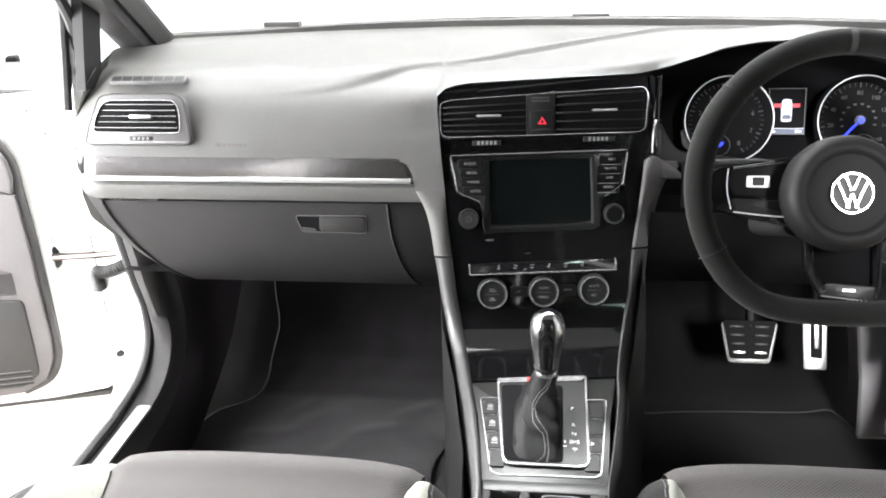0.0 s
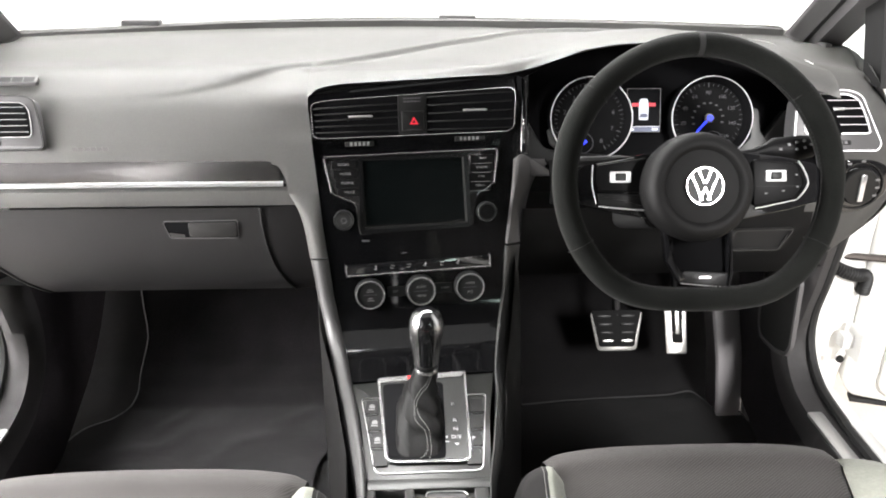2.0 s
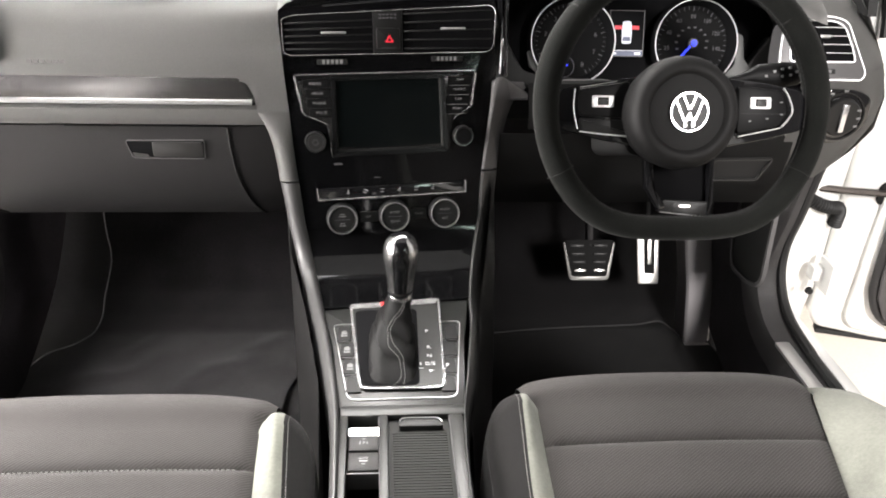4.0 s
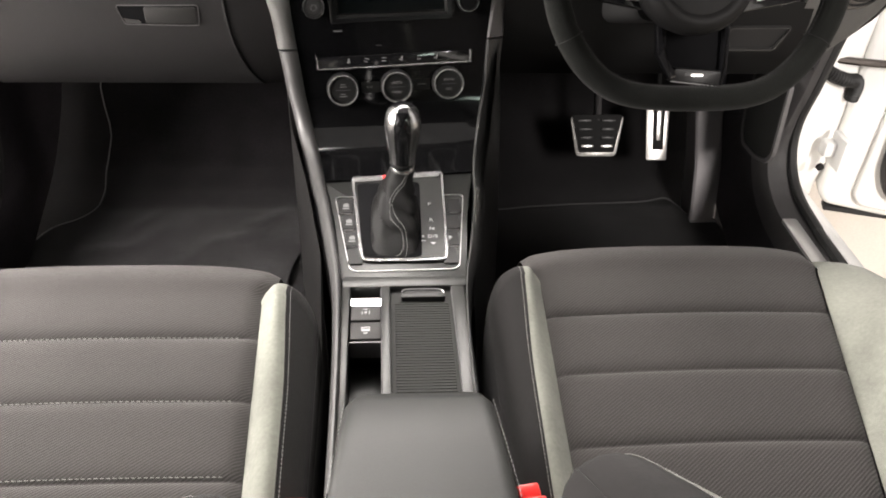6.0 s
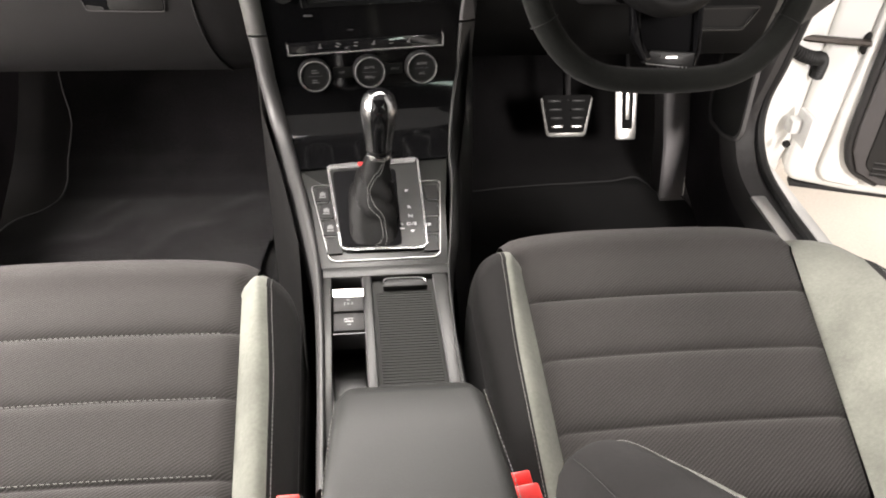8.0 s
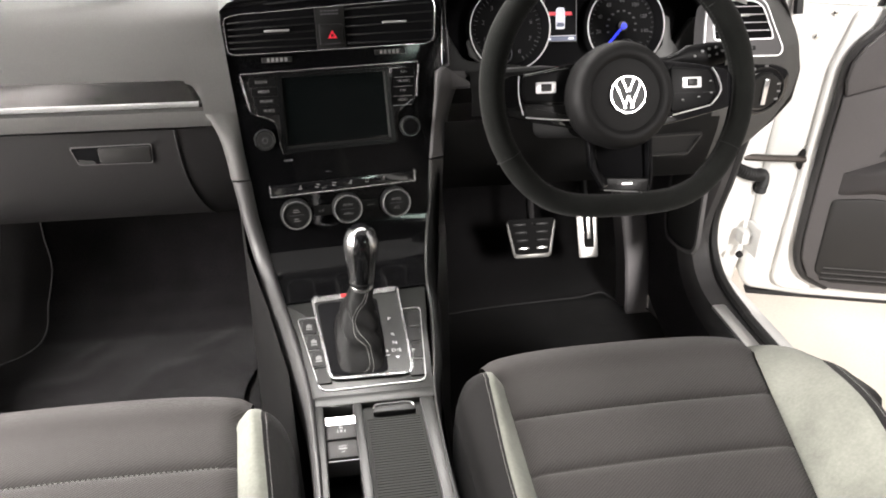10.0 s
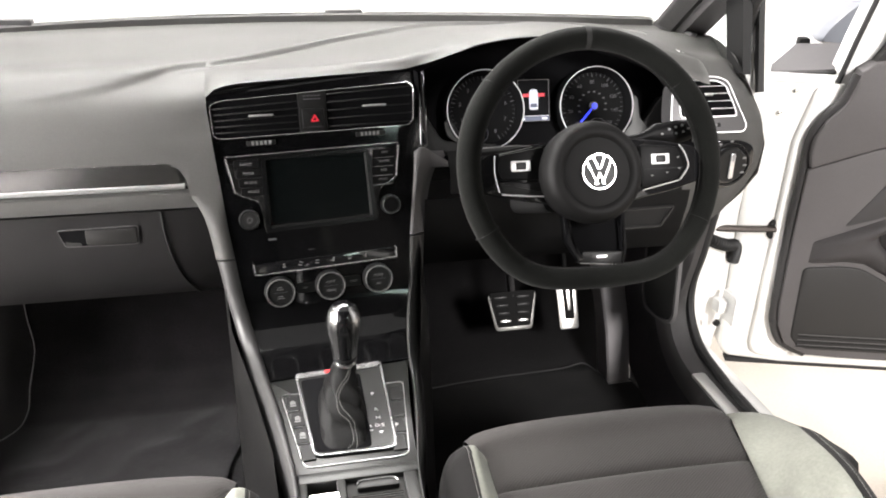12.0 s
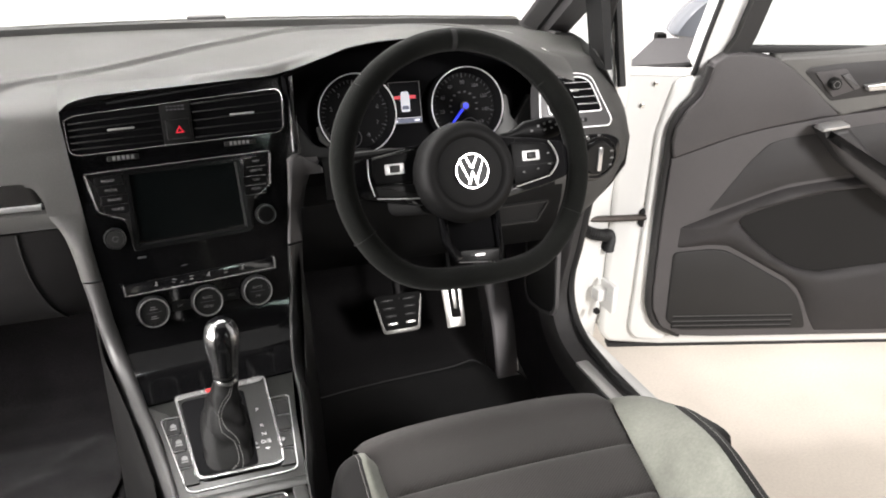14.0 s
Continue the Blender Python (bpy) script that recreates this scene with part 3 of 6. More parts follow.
def side_vent(dash, k, driver=False):
    """A framed air vent at the dash end; the driver's is shorter and reaches lower."""
    f = k @ axes((0.598, 1.1275 if driver else 1.1305, 0.866), (1, 0, 0), (0, 0.44, 0.898))
    if driver:
        poly = rounded([(-0.054, -0.048), (0.070, -0.049), (0.0765, -0.038), (0.064, -0.005), (0.050, 0.034), (0.030, 0.041), (-0.028, 0.042), (-0.044, 0.033), (-0.050, 0.0)], [0.008, 0.012, 0.012, 0.02, 0.012, 0.012, 0.012, 0.012, 0.02])
        hole = rounded([(-0.037, -0.0240), (0.060, -0.0240), (0.0555, -0.004), (0.0445, 0.026), (0.030, 0.0345), (-0.022, 0.036), (-0.034, 0.024), (-0.038, -0.005)], [0.006, 0.006, 0.02, 0.008, 0.010, 0.010, 0.012, 0.02])
        lines, step, first = 4, 0.0118, -0.0120
    else:
        poly = rounded([(-0.089, -0.038), (0.076, -0.039), (0.071, -0.01), (0.058, 0.034), (0.040, 0.038), (-0.055, 0.038), (-0.073, 0.033), (-0.082, 0.0)], [0.01, 0.01, 0.02, 0.015, 0.012, 0.012, 0.015, 0.02])
        hole = rounded([(-0.073, -0.022), (0.064, -0.022), (0.061, 0.0), (0.053, 0.022), (0.040, 0.028), (-0.058, 0.028), (-0.068, 0.018), (-0.072, -0.005)], 0.010)
        lines, step, first = 5, 0.0086, -0.0150
    v = part("side_vent", prism(poly, -0.03, 0.004, 0.003), SILVER, dash, "satin silver side air vent with dark slats", m=f)
    # driver: bright edge; passenger: dark band painting the thin shadow round the plate
    part("vent_border", outline(poly, 0.0016, 0.0, 0.0044), RING if driver else HARD, v, "bright edge" if driver else "thin painted shadow line", m=f)
    part("vent_frame", outline(hole, 0.0018 if driver else 0.0014, 0.0, 0.0062), RING if driver else LEVER, v, "chrome vent surround", m=f)
    part("vent_throat", prism(hole, -0.002, 0.0042), VOID, v, m=f)
    left, right = (-0.034, 0.056) if driver else (-0.068, 0.059)
    for i in range(lines):
        b = first + i * step
        inset = 0.0040 * i if driver else 0.0032 * i
        sl = part("slat", box(left + 0.0015 * i, right - inset, b - 0.0030, b + 0.0010, 0.0042, 0.0062, 0.0006, 1), VOID, v, m=f)
        part("slat_line", box(left + 0.001 + 0.0015 * i, right - 0.001 - inset, b + 0.0010, b + (0.0019 if driver else 0.0015), 0.0042, 0.0066), CHROME, sl, "thin silver line", m=f)
    part("vent_tab", box(-0.03, 0.004, -0.001, 0.004, 0.008, 0.014, 0.0015) if not driver else box(-0.008, 0.018, 0.009, 0.013, 0.008, 0.014, 0.0015), CHROME, v, m=f)
    low, wx = (-0.0065, 0.012) if driver else (0.0, -0.012)
    part("vent_wheel", box(wx - 0.018, wx + 0.018, low - 0.0330, low - 0.0262, 0.003, 0.0055, 0.001), DARK, v, m=f)
    for i in range(4):
        part("wheel_mark", box(wx - 0.013 + i * 0.007, wx - 0.009 + i * 0.007, low - 0.0318, low - 0.0275, 0.0055, 0.006), SILVER, v, m=f)
    return v


def dashboard():
    d = thing("dashboard", "dark grey soft-touch dashboard with metallic decor strip and glovebox", "dashboard", at=(0, 1.3, 0.6))
    # soft pad: passenger side, middle and driver side
    xs = [-0.724 + 0.504 * i / 42 for i in range(43)] + [-0.220 + 0.0717 * i / 38 for i in range(1, 39)]

    def beside_stack(row):
        """Below the corner the pad widens to follow the slanting edge of the stack."""
        out = []
        for p in row:
            b = min(max((p.z - 0.626) / 0.958 * 1000, 100), 268)
            edge = 0.004 + 0.9962 * keyed(b, ((97, -133), (211, -141.5), (268, -145.5))) / 1000 - 0.025 * b / 1000
            out.append(Vector((p.x + max(edge + 0.1483, 0) * smoothstep(-0.186, -0.150, p.x), p.y, p.z)))
        return out

    def strip_cut(x):
        """How far the decor strip's upper corners are rounded off at x."""
        u, v = min(max((x + 0.210) / 0.029, 0), 1), min(max((-0.680 - x) / 0.012, 0), 1)
        return 0.030 * (1 - math.sqrt(1 - u * u)) + 0.014 * (1 - math.sqrt(1 - v * v))

    def pad_row(x):
        """The pad's section, with a tail beside the decor strip's end that runs down to the flank."""
        row, down = dash_profile(x, 1.114 + end_round(x), 0.808), max(smoothstep(-0.1835, -0.1795, x), strip_cut(x) / 0.042)
        tail = [Vector((x, row[-1].y - 0.0085 * down * k / 6 + 0.0004 * k * (1 - down), 0.808 - 0.042 * down * k / 6)) for k in range(1, 7)]
        return beside_stack(row + tail)
    part("top_pad", sheet(bulged([pad_row(x) for x in xs]), 0.006, True), SOFT, d, sharp=60)
    xs = [-0.1483 + 0.75 * i / 60 for i in range(61)]

    # where the soft pad ends above the gloss black stack and, further on, over the dials
    EDGE_Y = ((-0.1483, 1.1429), (-0.1345, 1.1458), (-0.1028, 1.1502), (-0.0232, 1.1581), (0.0574, 1.166), (0.135, 1.171), (0.170, 1.160), (0.213, 1.140), (0.283, 1.132), (0.45, 1.122), (0.55, 1.115), (0.602, 1.11))
    EDGE_Z = ((-0.1483, 0.8930), (-0.1450, 0.9010), (-0.1390, 0.9062), (-0.1280, 0.9102), (-0.1028, 0.9141), (-0.0232, 0.9170), (0.0574, 0.9199), (0.135, 0.9226), (0.170, 0.9335), (0.213, 0.9525), (0.242, 0.9640), (0.283, 0.9715), (0.33, 0.9740), (0.40, 0.963), (0.47, 0.943), (0.52, 0.926), (0.602, 0.898))

    def lip(x):
        y, z = eased(x, EDGE_Y, 0.008), eased(x, EDGE_Z, 0.006)
        hood = dash_profile(x, y, min(z, eased(x, CREST_Z, 0.02) - 0.002), 0.002)
        if x > -0.03:
            return hood
        side, w = dash_profile(x, 1.114, 0.808, foot=(y, z)), smoothstep(-0.1483, -0.03, x)
        return [u.lerp(v, w) for u, v in zip(side, hood)]

    part("top_pad_hood", sheet([lip(x) for x in xs], 0.006, True), SOFT, d, sharp=60)
    xs = [0.6017 + 0.1223 * i / 18 for i in range(19)]
    part("top_pad_end", sheet(bulged([dash_profile(x, 1.112 + end_round(x), 0.825, crest=1.205) for x in xs], 0.8), 0.006, True), SOFT, d, sharp=60)
    rows = []
    for i in range(57):
        x = -0.69 + 1.36 * i / 56
        y = 1.61 - 0.26 * x * x
        h = 0.005 * smoothstep(-0.25, -0.60, x)
        rows.append([(x, y - 0.022, 0.928), (x, y - 0.020, 0.9390 - h), (x, y - 0.012, 0.9418 - h), (x, y + 0.002, 0.9418 - h), (x, y + 0.004, 0.930)])
    part("rear_edge", sheet(rows, 0.002), EDGE, d, "grey strip along the foot of the windscreen")
    # ends towards the doors
    for s in (1, -1):
        k = Matrix.Identity(4) if s > 0 else MIRROR
        rows = [[(0.7245, y, z) for z, y in zip((0.93, 0.90, 0.83, 0.78, 0.73, 0.69, 0.66, 0.63), ys)] for ys in ((1.175, 1.165, 1.172, 1.168, 1.165, 1.175, 1.19, 1.21), (1.30,) * 8, (1.45,) * 8)]
        part("end_panel", sheet(bulged(rows, 0.8 if s > 0 else 0.729), 0.004, True), SOFT, d, m=k)
        side_vent(d, k, s > 0)
        g = k @ axes((0.592, 1.178, 0.9145), (1, 0, 0), (0, 0.86, 0.51)) if s < 0 else axes((0.688, 1.40, 0.9335), (0, -1, 0), (1, 0, -0.05))
        slot = part("demister_vent", prism(rect(-0.062, 0.060, -0.006, 0.008, 0.004), -0.004, 0.002, 0.001), PILLAR, d, "slotted demister vent in the dash top", m=g)
        for i in range(7):
            part("slot_gap", box(-0.058 + i * 0.0165, -0.0430 + i * 0.0165, -0.0045, 0.0050, 0.001, 0.0024), DARK, slot, m=g)
    # decor strip with a bright line along its foot
    def strip_rows(z0, z1, out, x0=-0.692, x1=-0.181, n=150):
        rows = []
        for i in range(n + 1):
            x = x0 + (x1 - x0) * i / n
            cut = strip_cut(x)
            y = 1.113 + end_round(x)
            rows.append([(x, y + 0.006, z1 - cut), (x, y + 0.003 - out * 0.3, z1 - cut - 0.002), (x, y - out - 0.002, z0 + 0.006), (x, y - out - 0.001, z0 + 0.002), (x, y + 0.004, z0)])
        return rows
    strip = part("decor_strip", sheet(bulged(strip_rows(0.775, 0.8145, 0.004)), 0.002, True), DECOR, d, "dark glossy metallic decor strip")
    rows = []
    for i in range(41):
        x = -0.688 + 0.503 * i / 40
        y = 1.113 + end_round(x)
        rows.append([(x, y + 0.002, 0.7868), (x, y - 0.0062, 0.7846), (x, y - 0.0085, 0.7822), (x, y - 0.0092, 0.7795), (x, y - 0.0080, 0.7780), (x, y + 0.002, 0.7772)])
    part("chrome_line", sheet(bulged(rows), 0.001, True), CHROME, strip, "bright chrome line")
    # padded lip under the strip
    rows = []
    for i in range(41):
        x = -0.722 + 0.552 * i / 40
        y = 1.114 + end_round(x)
        rows.append([(x, y, 0.777), (x, y - 0.007, 0.771), (x, y - 0.009, 0.760), (x, y - 0.004, 0.748), (x, y + 0.012, 0.743), (x, y + 0.03, 0.744)])
    part("padded_lip", sheet(bulged(rows), 0.004, True), SOFT, d)
    # glovebox lid, curved inwards at its foot
    rows = []
    for j in range(13):
        t = j / 12
        z = 0.741 - 0.160 * t
        y = 1.121 + 0.012 * t + 0.045 * t ** 4
        x0, x1 = -0.669 + 0.100 * t ** 1.35, -0.2255 + 0.036 * t ** 2.2
        rows.append([(x0 + (x1 - x0) * i / 24, y, z) for i in range(25)])
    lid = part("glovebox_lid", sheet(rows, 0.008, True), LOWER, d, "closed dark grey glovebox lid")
    for i in (0, -1):
        part("lid_gap", tube([(r[i][0] + (-0.002 if i == 0 else 0.002), r[i][1] - 0.001, r[i][2]) for r in rows], 0.0022, 6), DARK, lid)
    f = axes((-0.312, 1.1235, 0.706), (1, 0, 0), (0, -0.08, 0.997))
    # flat plate whose black paints the shade inside the recess
    part("handle_recess_shade", prism(rounded([(-0.054, 0.013), (-0.046, -0.012), (0.052, -0.013), (0.053, 0.014)], 0.005), -0.01, 0.0012), VOID, lid, m=f)
    part("lid_handle", prism(rect(-0.018, 0.0515, -0.0115, 0.0125, 0.004), 0.0, 0.0035, 0.0015), HARD, lid, m=f)
    part("handle_scoop", prism(rounded([(-0.047, -0.004), (-0.044, -0.0115), (-0.024, -0.0115), (-0.026, -0.007), (-0.036, -0.006)], 0.003), 0.0, 0.0022), RAIL, lid, m=f)
    part("handle_rim", outline(rounded([(-0.055, 0.0145), (-0.047, -0.0135), (0.053, -0.0145), (0.0545, 0.0155)], 0.005), 0.0010, 0.0, 0.002), PILLAR, lid, m=f)
    # lower dash outside the lid
    rows = []
    for j in range(13):
        t = j / 12
        z = 0.741 - 0.160 * t
        y = 1.123 + 0.012 * t + 0.045 * t ** 4
        x1 = -0.671 + 0.100 * t ** 1.35
        rows.append([(-0.722 + 0.03 * t, y + 0.055, z + 0.02 * t), (-0.705 + 0.06 * t, y + 0.02, z + 0.01 * t), (x1, y, z)])
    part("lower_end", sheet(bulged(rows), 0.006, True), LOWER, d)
    rows = []
    for j in range(13):
        t = j / 12
        z = 0.741 - 0.160 * t
        y = 1.121 + 0.012 * t + 0.045 * t ** 4
        x0 = -0.2230 + 0.036 * t ** 2.2
        rows.append([(x0, y, z), ((x0 - 0.13) / 2, y + 0.004, z), (-0.13, y + 0.02, z)])
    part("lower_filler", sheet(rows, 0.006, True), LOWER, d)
    part("under_panel", sheet([[(-0.70, 1.19, 0.588), (-0.13, 1.19, 0.584)], [(-0.70, 1.68, 0.55), (-0.13, 1.68, 0.55)]], 0.01), DARK, d)
    parts("airbag_mark", pieces(*[box(-0.475 + i * 0.0085, -0.469 + i * 0.0085, -0.002, -0.0003, 0.0, 0.0045) for i in range(6)]), FAINT, d, m=shift(0, 1.1192, 0.828) @ Matrix.Rotation(radians(-22), 4, "X"))
    # driver side: fascia round the vent, switch panel, knee panel
    rows = []
    for i in range(21):
        x = 0.585 + 0.138 * i / 20
        y = 1.112 + end_round(x)
        rows.append([(x, y, 0.833), (x, y - 0.001, 0.815), (x, y, 0.78), (x, y + 0.004, 0.745), (x, y + 0.012, 0.71), (x, y + 0.03, 0.67), (x, y + 0.06, 0.628)])
    part("driver_fascia", sheet(bulged(rows, 0.8), 0.006, True), SOFT, d)
    rows = [[(x, 1.120, 0.735), (x, 1.122, 0.70), (x, 1.135, 0.65), (x, 1.165, 0.605)] for x in (0.16, 0.25, 0.35, 0.45, 0.55, 0.60)]
    knee = part("knee_panel", sheet(rows, 0.008, True), DARK, d)
    part("knee_upper", sheet([[(x, 1.15, 0.80), (x, 1.128, 0.775), (x, 1.122, 0.741)] for x in (0.20, 0.3, 0.45, 0.60)], 0.006, True), DARK, d)
    f = axes((0.53, 1.124, 0.680), (1, 0, 0), (0, -0.2, 0.98))
    part("tray_frame", outline(rounded([(-0.046, 0.018), (-0.052, -0.02), (0.03, -0.02), (0.046, 0.02)], 0.006), 0.0025, -0.004, 0.004), HARD, knee, m=f)
    part("tray_front", prism(rounded([(-0.044, 0.016), (-0.05, -0.018), (0.029, -0.018), (0.044, 0.018)], 0.006), -0.004, -0.001), DARK, knee, m=f)
    part("under_panel_driver", sheet([[(0.13, 1.17, 0.61), (0.66, 1.17, 0.61)], [(0.13, 1.68, 0.56), (0.66, 1.68, 0.56)]], 0.01), DARK, d)
    # rotary light switch
    f = axes((0.652, 1.110, 0.770), (1, 0, 0), (0, 0, 1))
    sw = part("light_switch", prism(rounded([(-0.03, -0.042), (0.012, -0.04), (0.044, -0.012), (0.042, 0.028), (0.02, 0.038), (-0.03, 0.04)], 0.014), -0.01, 0.004, 0.002), PIANO, d, "gloss black light switch with chrome pointer", m=f)
    part("switch_ring", outline([(0.0 + 0.036 * math.cos(2 * math.pi * k / 28), 0.036 * math.sin(2 * math.pi * k / 28)) for k in range(28)], 0.0015, 0.003, 0.006), BUTTON, sw, m=f)
    part("switch_knob", spin([(0.0285, 0.003), (0.028, 0.010), (0.026, 0.012), (0.001, 0.012)], 28), BUTTON, sw, m=f)
    part("pointer", box(-0.0045, 0.0045, -0.021, 0.021, 0.011, 0.016, 0.002), BRIGHT, sw, m=f)
    parts("switch_print", pieces(*[box(a - 0.003, a + 0.003, b - 0.0015, b + 0.0015, 0.0122, 0.0126) for a, b in ((0.022, 0.012), (0.024, 0.0), (0.022, -0.012))], *[box(a - 0.003, a + 0.003, b - 0.0015, b + 0.0015, 0.004, 0.0046) for a, b in ((0.0, 0.038), (-0.02, 0.034))]), DIMPRINT, sw, m=f)
    return d


dash = dashboard()


# ---- instrument cluster ----
def cluster():
    c = thing("instrument_cluster", "instrument cluster with two chrome-ringed dials and lit display", "instrument cluster", at=(0.35, 1.2, 0.80))
    F = axes((0.35, 1.190, 0.852), (1, 0, 0), (0, 0.287, 0.958))
    front = [(0.160, 0.795), (0.155, 0.86), (0.150, 0.922), (0.20, 0.945), (0.245, 0.962), (0.286, 0.969), (0.33, 0.972), (0.40, 0.960), (0.47, 0.940), (0.52, 0.925), (0.575, 0.900), (0.60, 0.86), (0.595, 0.81), (0.52, 0.785), (0.36, 0.775), (0.22, 0.782)]
    ring0 = [(x, 1.133 + 0.034 * smoothstep(0.25, 0.15, x) - 0.047 * smoothstep(0.50, 0.58, x), z) for x, z in front]
    ring1 = [(0.36 + (x - 0.36) * 0.97, 1.165, 0.86 + (z - 0.86) * 0.94) for x, z in front]
    ring2 = [(0.36 + (x - 0.36) * 0.93, 1.200 + 0.3 * (z - 0.85), 0.86 + (z - 0.86) * 0.86) for x, z in front]
    bm = loft([ring0, ring1, ring2], True, False)
    bm.faces.new([v for v in bm.verts[-len(front):]])
    bmesh.ops.recalc_face_normals(bm, faces=bm.faces[:])
    bmesh.ops.reverse_faces(bm, faces=bm.faces[:])
    part("binnacle", bm, VOID, c, "black binnacle")
    part("cluster_shelf", prism(rounded([(-0.19, -0.07), (0.20, -0.07), (0.235, -0.02), (0.215, 0.015), (0.16, -0.052), (-0.02, -0.060), (-0.155, -0.045), (-0.185, 0.005), (-0.215, -0.03)], 0.012), -0.012, 0.012, 0.003), DARK, c, "black lower shelf", m=F)
    for x, speed in ((-0.0855, False), (0.0955, True)):
        G = F @ shift(x, -0.001, 0)
        dial = part("speedometer" if speed else "rev_counter", spin([(0.060, -0.014), (0.060, 0.0), (0.001, 0.0)], 48), DIAL, c, "round black speedometer" if speed else "round black rev counter", m=G)
        part("ring_wall", spin([(0.0617, -0.012), (0.0615, 0.0195)], 56, False), VOID, dial, m=G)
        part("chrome_ring", spin([(0.0617, 0.0192), (0.0614, 0.0208), (0.0605, 0.0210), (0.0600, 0.0195)], 56, False), RING, dial, "chrome dial ring", m=G)
        part("inner_wall", spin([(0.0605, 0.020), (0.0535, 0.0012)], 56, False), VOID, dial, m=G)
        n, span, first = (33, 270, 225) if speed else (41, 300, 240)
        tick = []
        for i in range(n):
            th = radians(first - span * i / (n - 1))
            long = i % (4 if speed else 5) == 0
            b = box(0.046 if long else 0.048, 0.0525, -0.0006 if long else -0.0003, 0.0006 if long else 0.0003, 0.0, 0.0008)
            b.transform(Matrix.Rotation(th, 4, "Z"))
            tick.append(b)
        part("scale_marks", joined(*tick), GAUGEPRINT, dial, m=G)
        words = [str(20 * i) for i in range(9)] if speed else [str(i) for i in range(9)]
        for i, w in enumerate(words):
            th = radians(first - span * i / (len(words) - 1))
            part("numeral", lettering(w, 0.0082 if speed else 0.0092), GAUGEPRINT, dial, m=G @ shift(0.038 * math.cos(th), 0.038 * math.sin(th), 0.0006))
        if speed:
            parts("inner_marks", pieces(*[box(0.023 * math.cos(radians(225 - 24 * i)) - 0.002, 0.023 * math.cos(radians(225 - 24 * i)) + 0.002, 0.023 * math.sin(radians(225 - 24 * i)) - 0.0012, 0.023 * math.sin(radians(225 - 24 * i)) + 0.0012, 0, 0.0006) for i in range(1, 11)]), GAUGEPRINT, dial, m=G)
        nd = radians(228)
        needle = box(0.004, 0.038, -0.0013, 0.0013, 0.006, 0.0085, 0.0006, 1)
        if speed:
            part("needle", needle, BLUE_GLOW, dial, "glowing blue needle", m=G @ Matrix.Rotation(nd, 4, "Z"))
            part("needle_hub", spin([(0.0068, 0.004), (0.0066, 0.009), (0.001, 0.010)], 24), SILVER, dial, m=G)
            part("needle_light", spin([(0.0045, 0.0098), (0.0035, 0.0115), (0.0005, 0.0115)], 16), BLUE_GLOW, dial, m=G)
        else:
            part("needle", needle, BUTTON, dial, m=G @ Matrix.Rotation(radians(232), 4, "Z"))
            part("needle_hub", spin([(0.007, 0.004), (0.0065, 0.008), (0.001, 0.009)], 24), BUTTON, dial, m=G)
        small = G @ shift(0.008 if speed else -0.008, -0.034 if speed else -0.036, 0.0)
        part("sub_dial_rim", outline([(0.015 * math.cos(2 * math.pi * k / 28), 0.015 * math.sin(2 * math.pi * k / 28)) for k in range(28)], 0.0007, 0, 0.0025), GAUGEPRINT, dial, m=small)
        if not speed:
            part("sub_needle", box(-0.006, 0.006, -0.002, 0.002, 0.002, 0.004, 0.001, 1), BLUE_GLOW, dial, m=small @ Matrix.Rotation(radians(40), 4, "Z"))
    # satin wings beside the dials
    part("dial_wing", prism(rounded([(0.157, 0.015), (0.168, 0.0105), (0.1715, -0.022), (0.190, -0.046), (0.177, -0.053), (0.134, -0.054), (0.157, -0.031)], 0.004), 0.008, 0.013, 0.0015), WING, c, "satin grey wing beside the speedometer", m=F)
    part("dial_wing", prism(rounded([(-0.151, -0.018), (-0.141, -0.010), (-0.136, -0.033), (-0.115, -0.049), (-0.132, -0.049), (-0.147, -0.038)], 0.003), 0.008, 0.013, 0.0015), WING, c, "satin grey wing beside the rev counter", m=F)
    # lit display between the dials
    D = F @ shift(-0.0045, 0.011, 0.004) @ Matrix.Diagonal((0.985, 0.955, 1, 1))
    disp = part("display", prism(rect(-0.0255, 0.0255, -0.0335, 0.0335, 0.001), -0.012, 0.002), DISPLAY, c, "lit trip display with white car symbol", m=D)
    part("display_frame", outline(rect(-0.0258, 0.0258, -0.0338, 0.0338), 0.0007, 0.001, 0.0028), DIMPRINT, disp, m=D)
    part("car_symbol", prism(rounded([(-0.0070, -0.015), (0.0070, -0.015), (0.0076, 0.010), (0.0055, 0.018), (-0.0055, 0.018), (-0.0076, 0.010)], 0.003), 0.002, 0.0027), WHITE_GLOW, disp, m=D)
    part("symbol_window", prism(rounded([(-0.0060, -0.011), (0.0060, -0.011), (0.0050, -0.005), (-0.0050, -0.005)], 0.001), 0.0027, 0.0031), DIM_GLOW, disp, m=D)
    parts("warning_bar", pieces(box(-0.018, -0.0072, 0.006, 0.0115, 0.0022, 0.003), box(0.0072, 0.018, 0.006, 0.0115, 0.0022, 0.003)), RED_GLOW, disp, m=D)
    parts("status_line", pieces(box(-0.0245, 0.0245, -0.0255, -0.0247, 0.002, 0.0026), box(-0.0235, -0.0145, -0.0312, -0.0282, 0.002, 0.0026), box(0.013, 0.022, -0.0312, -0.0275, 0.002, 0.0026)), WHITE_GLOW, disp, m=D)
    part("status_field", box(-0.025, 0.025, -0.033, -0.0258, 0.0019, 0.0022), DIM_GLOW, disp, m=D)
    return c


cluster()


# ---- centre stack ----
def mm(*pts):
    return [(a / 1000, b / 1000) for a, b in pts]


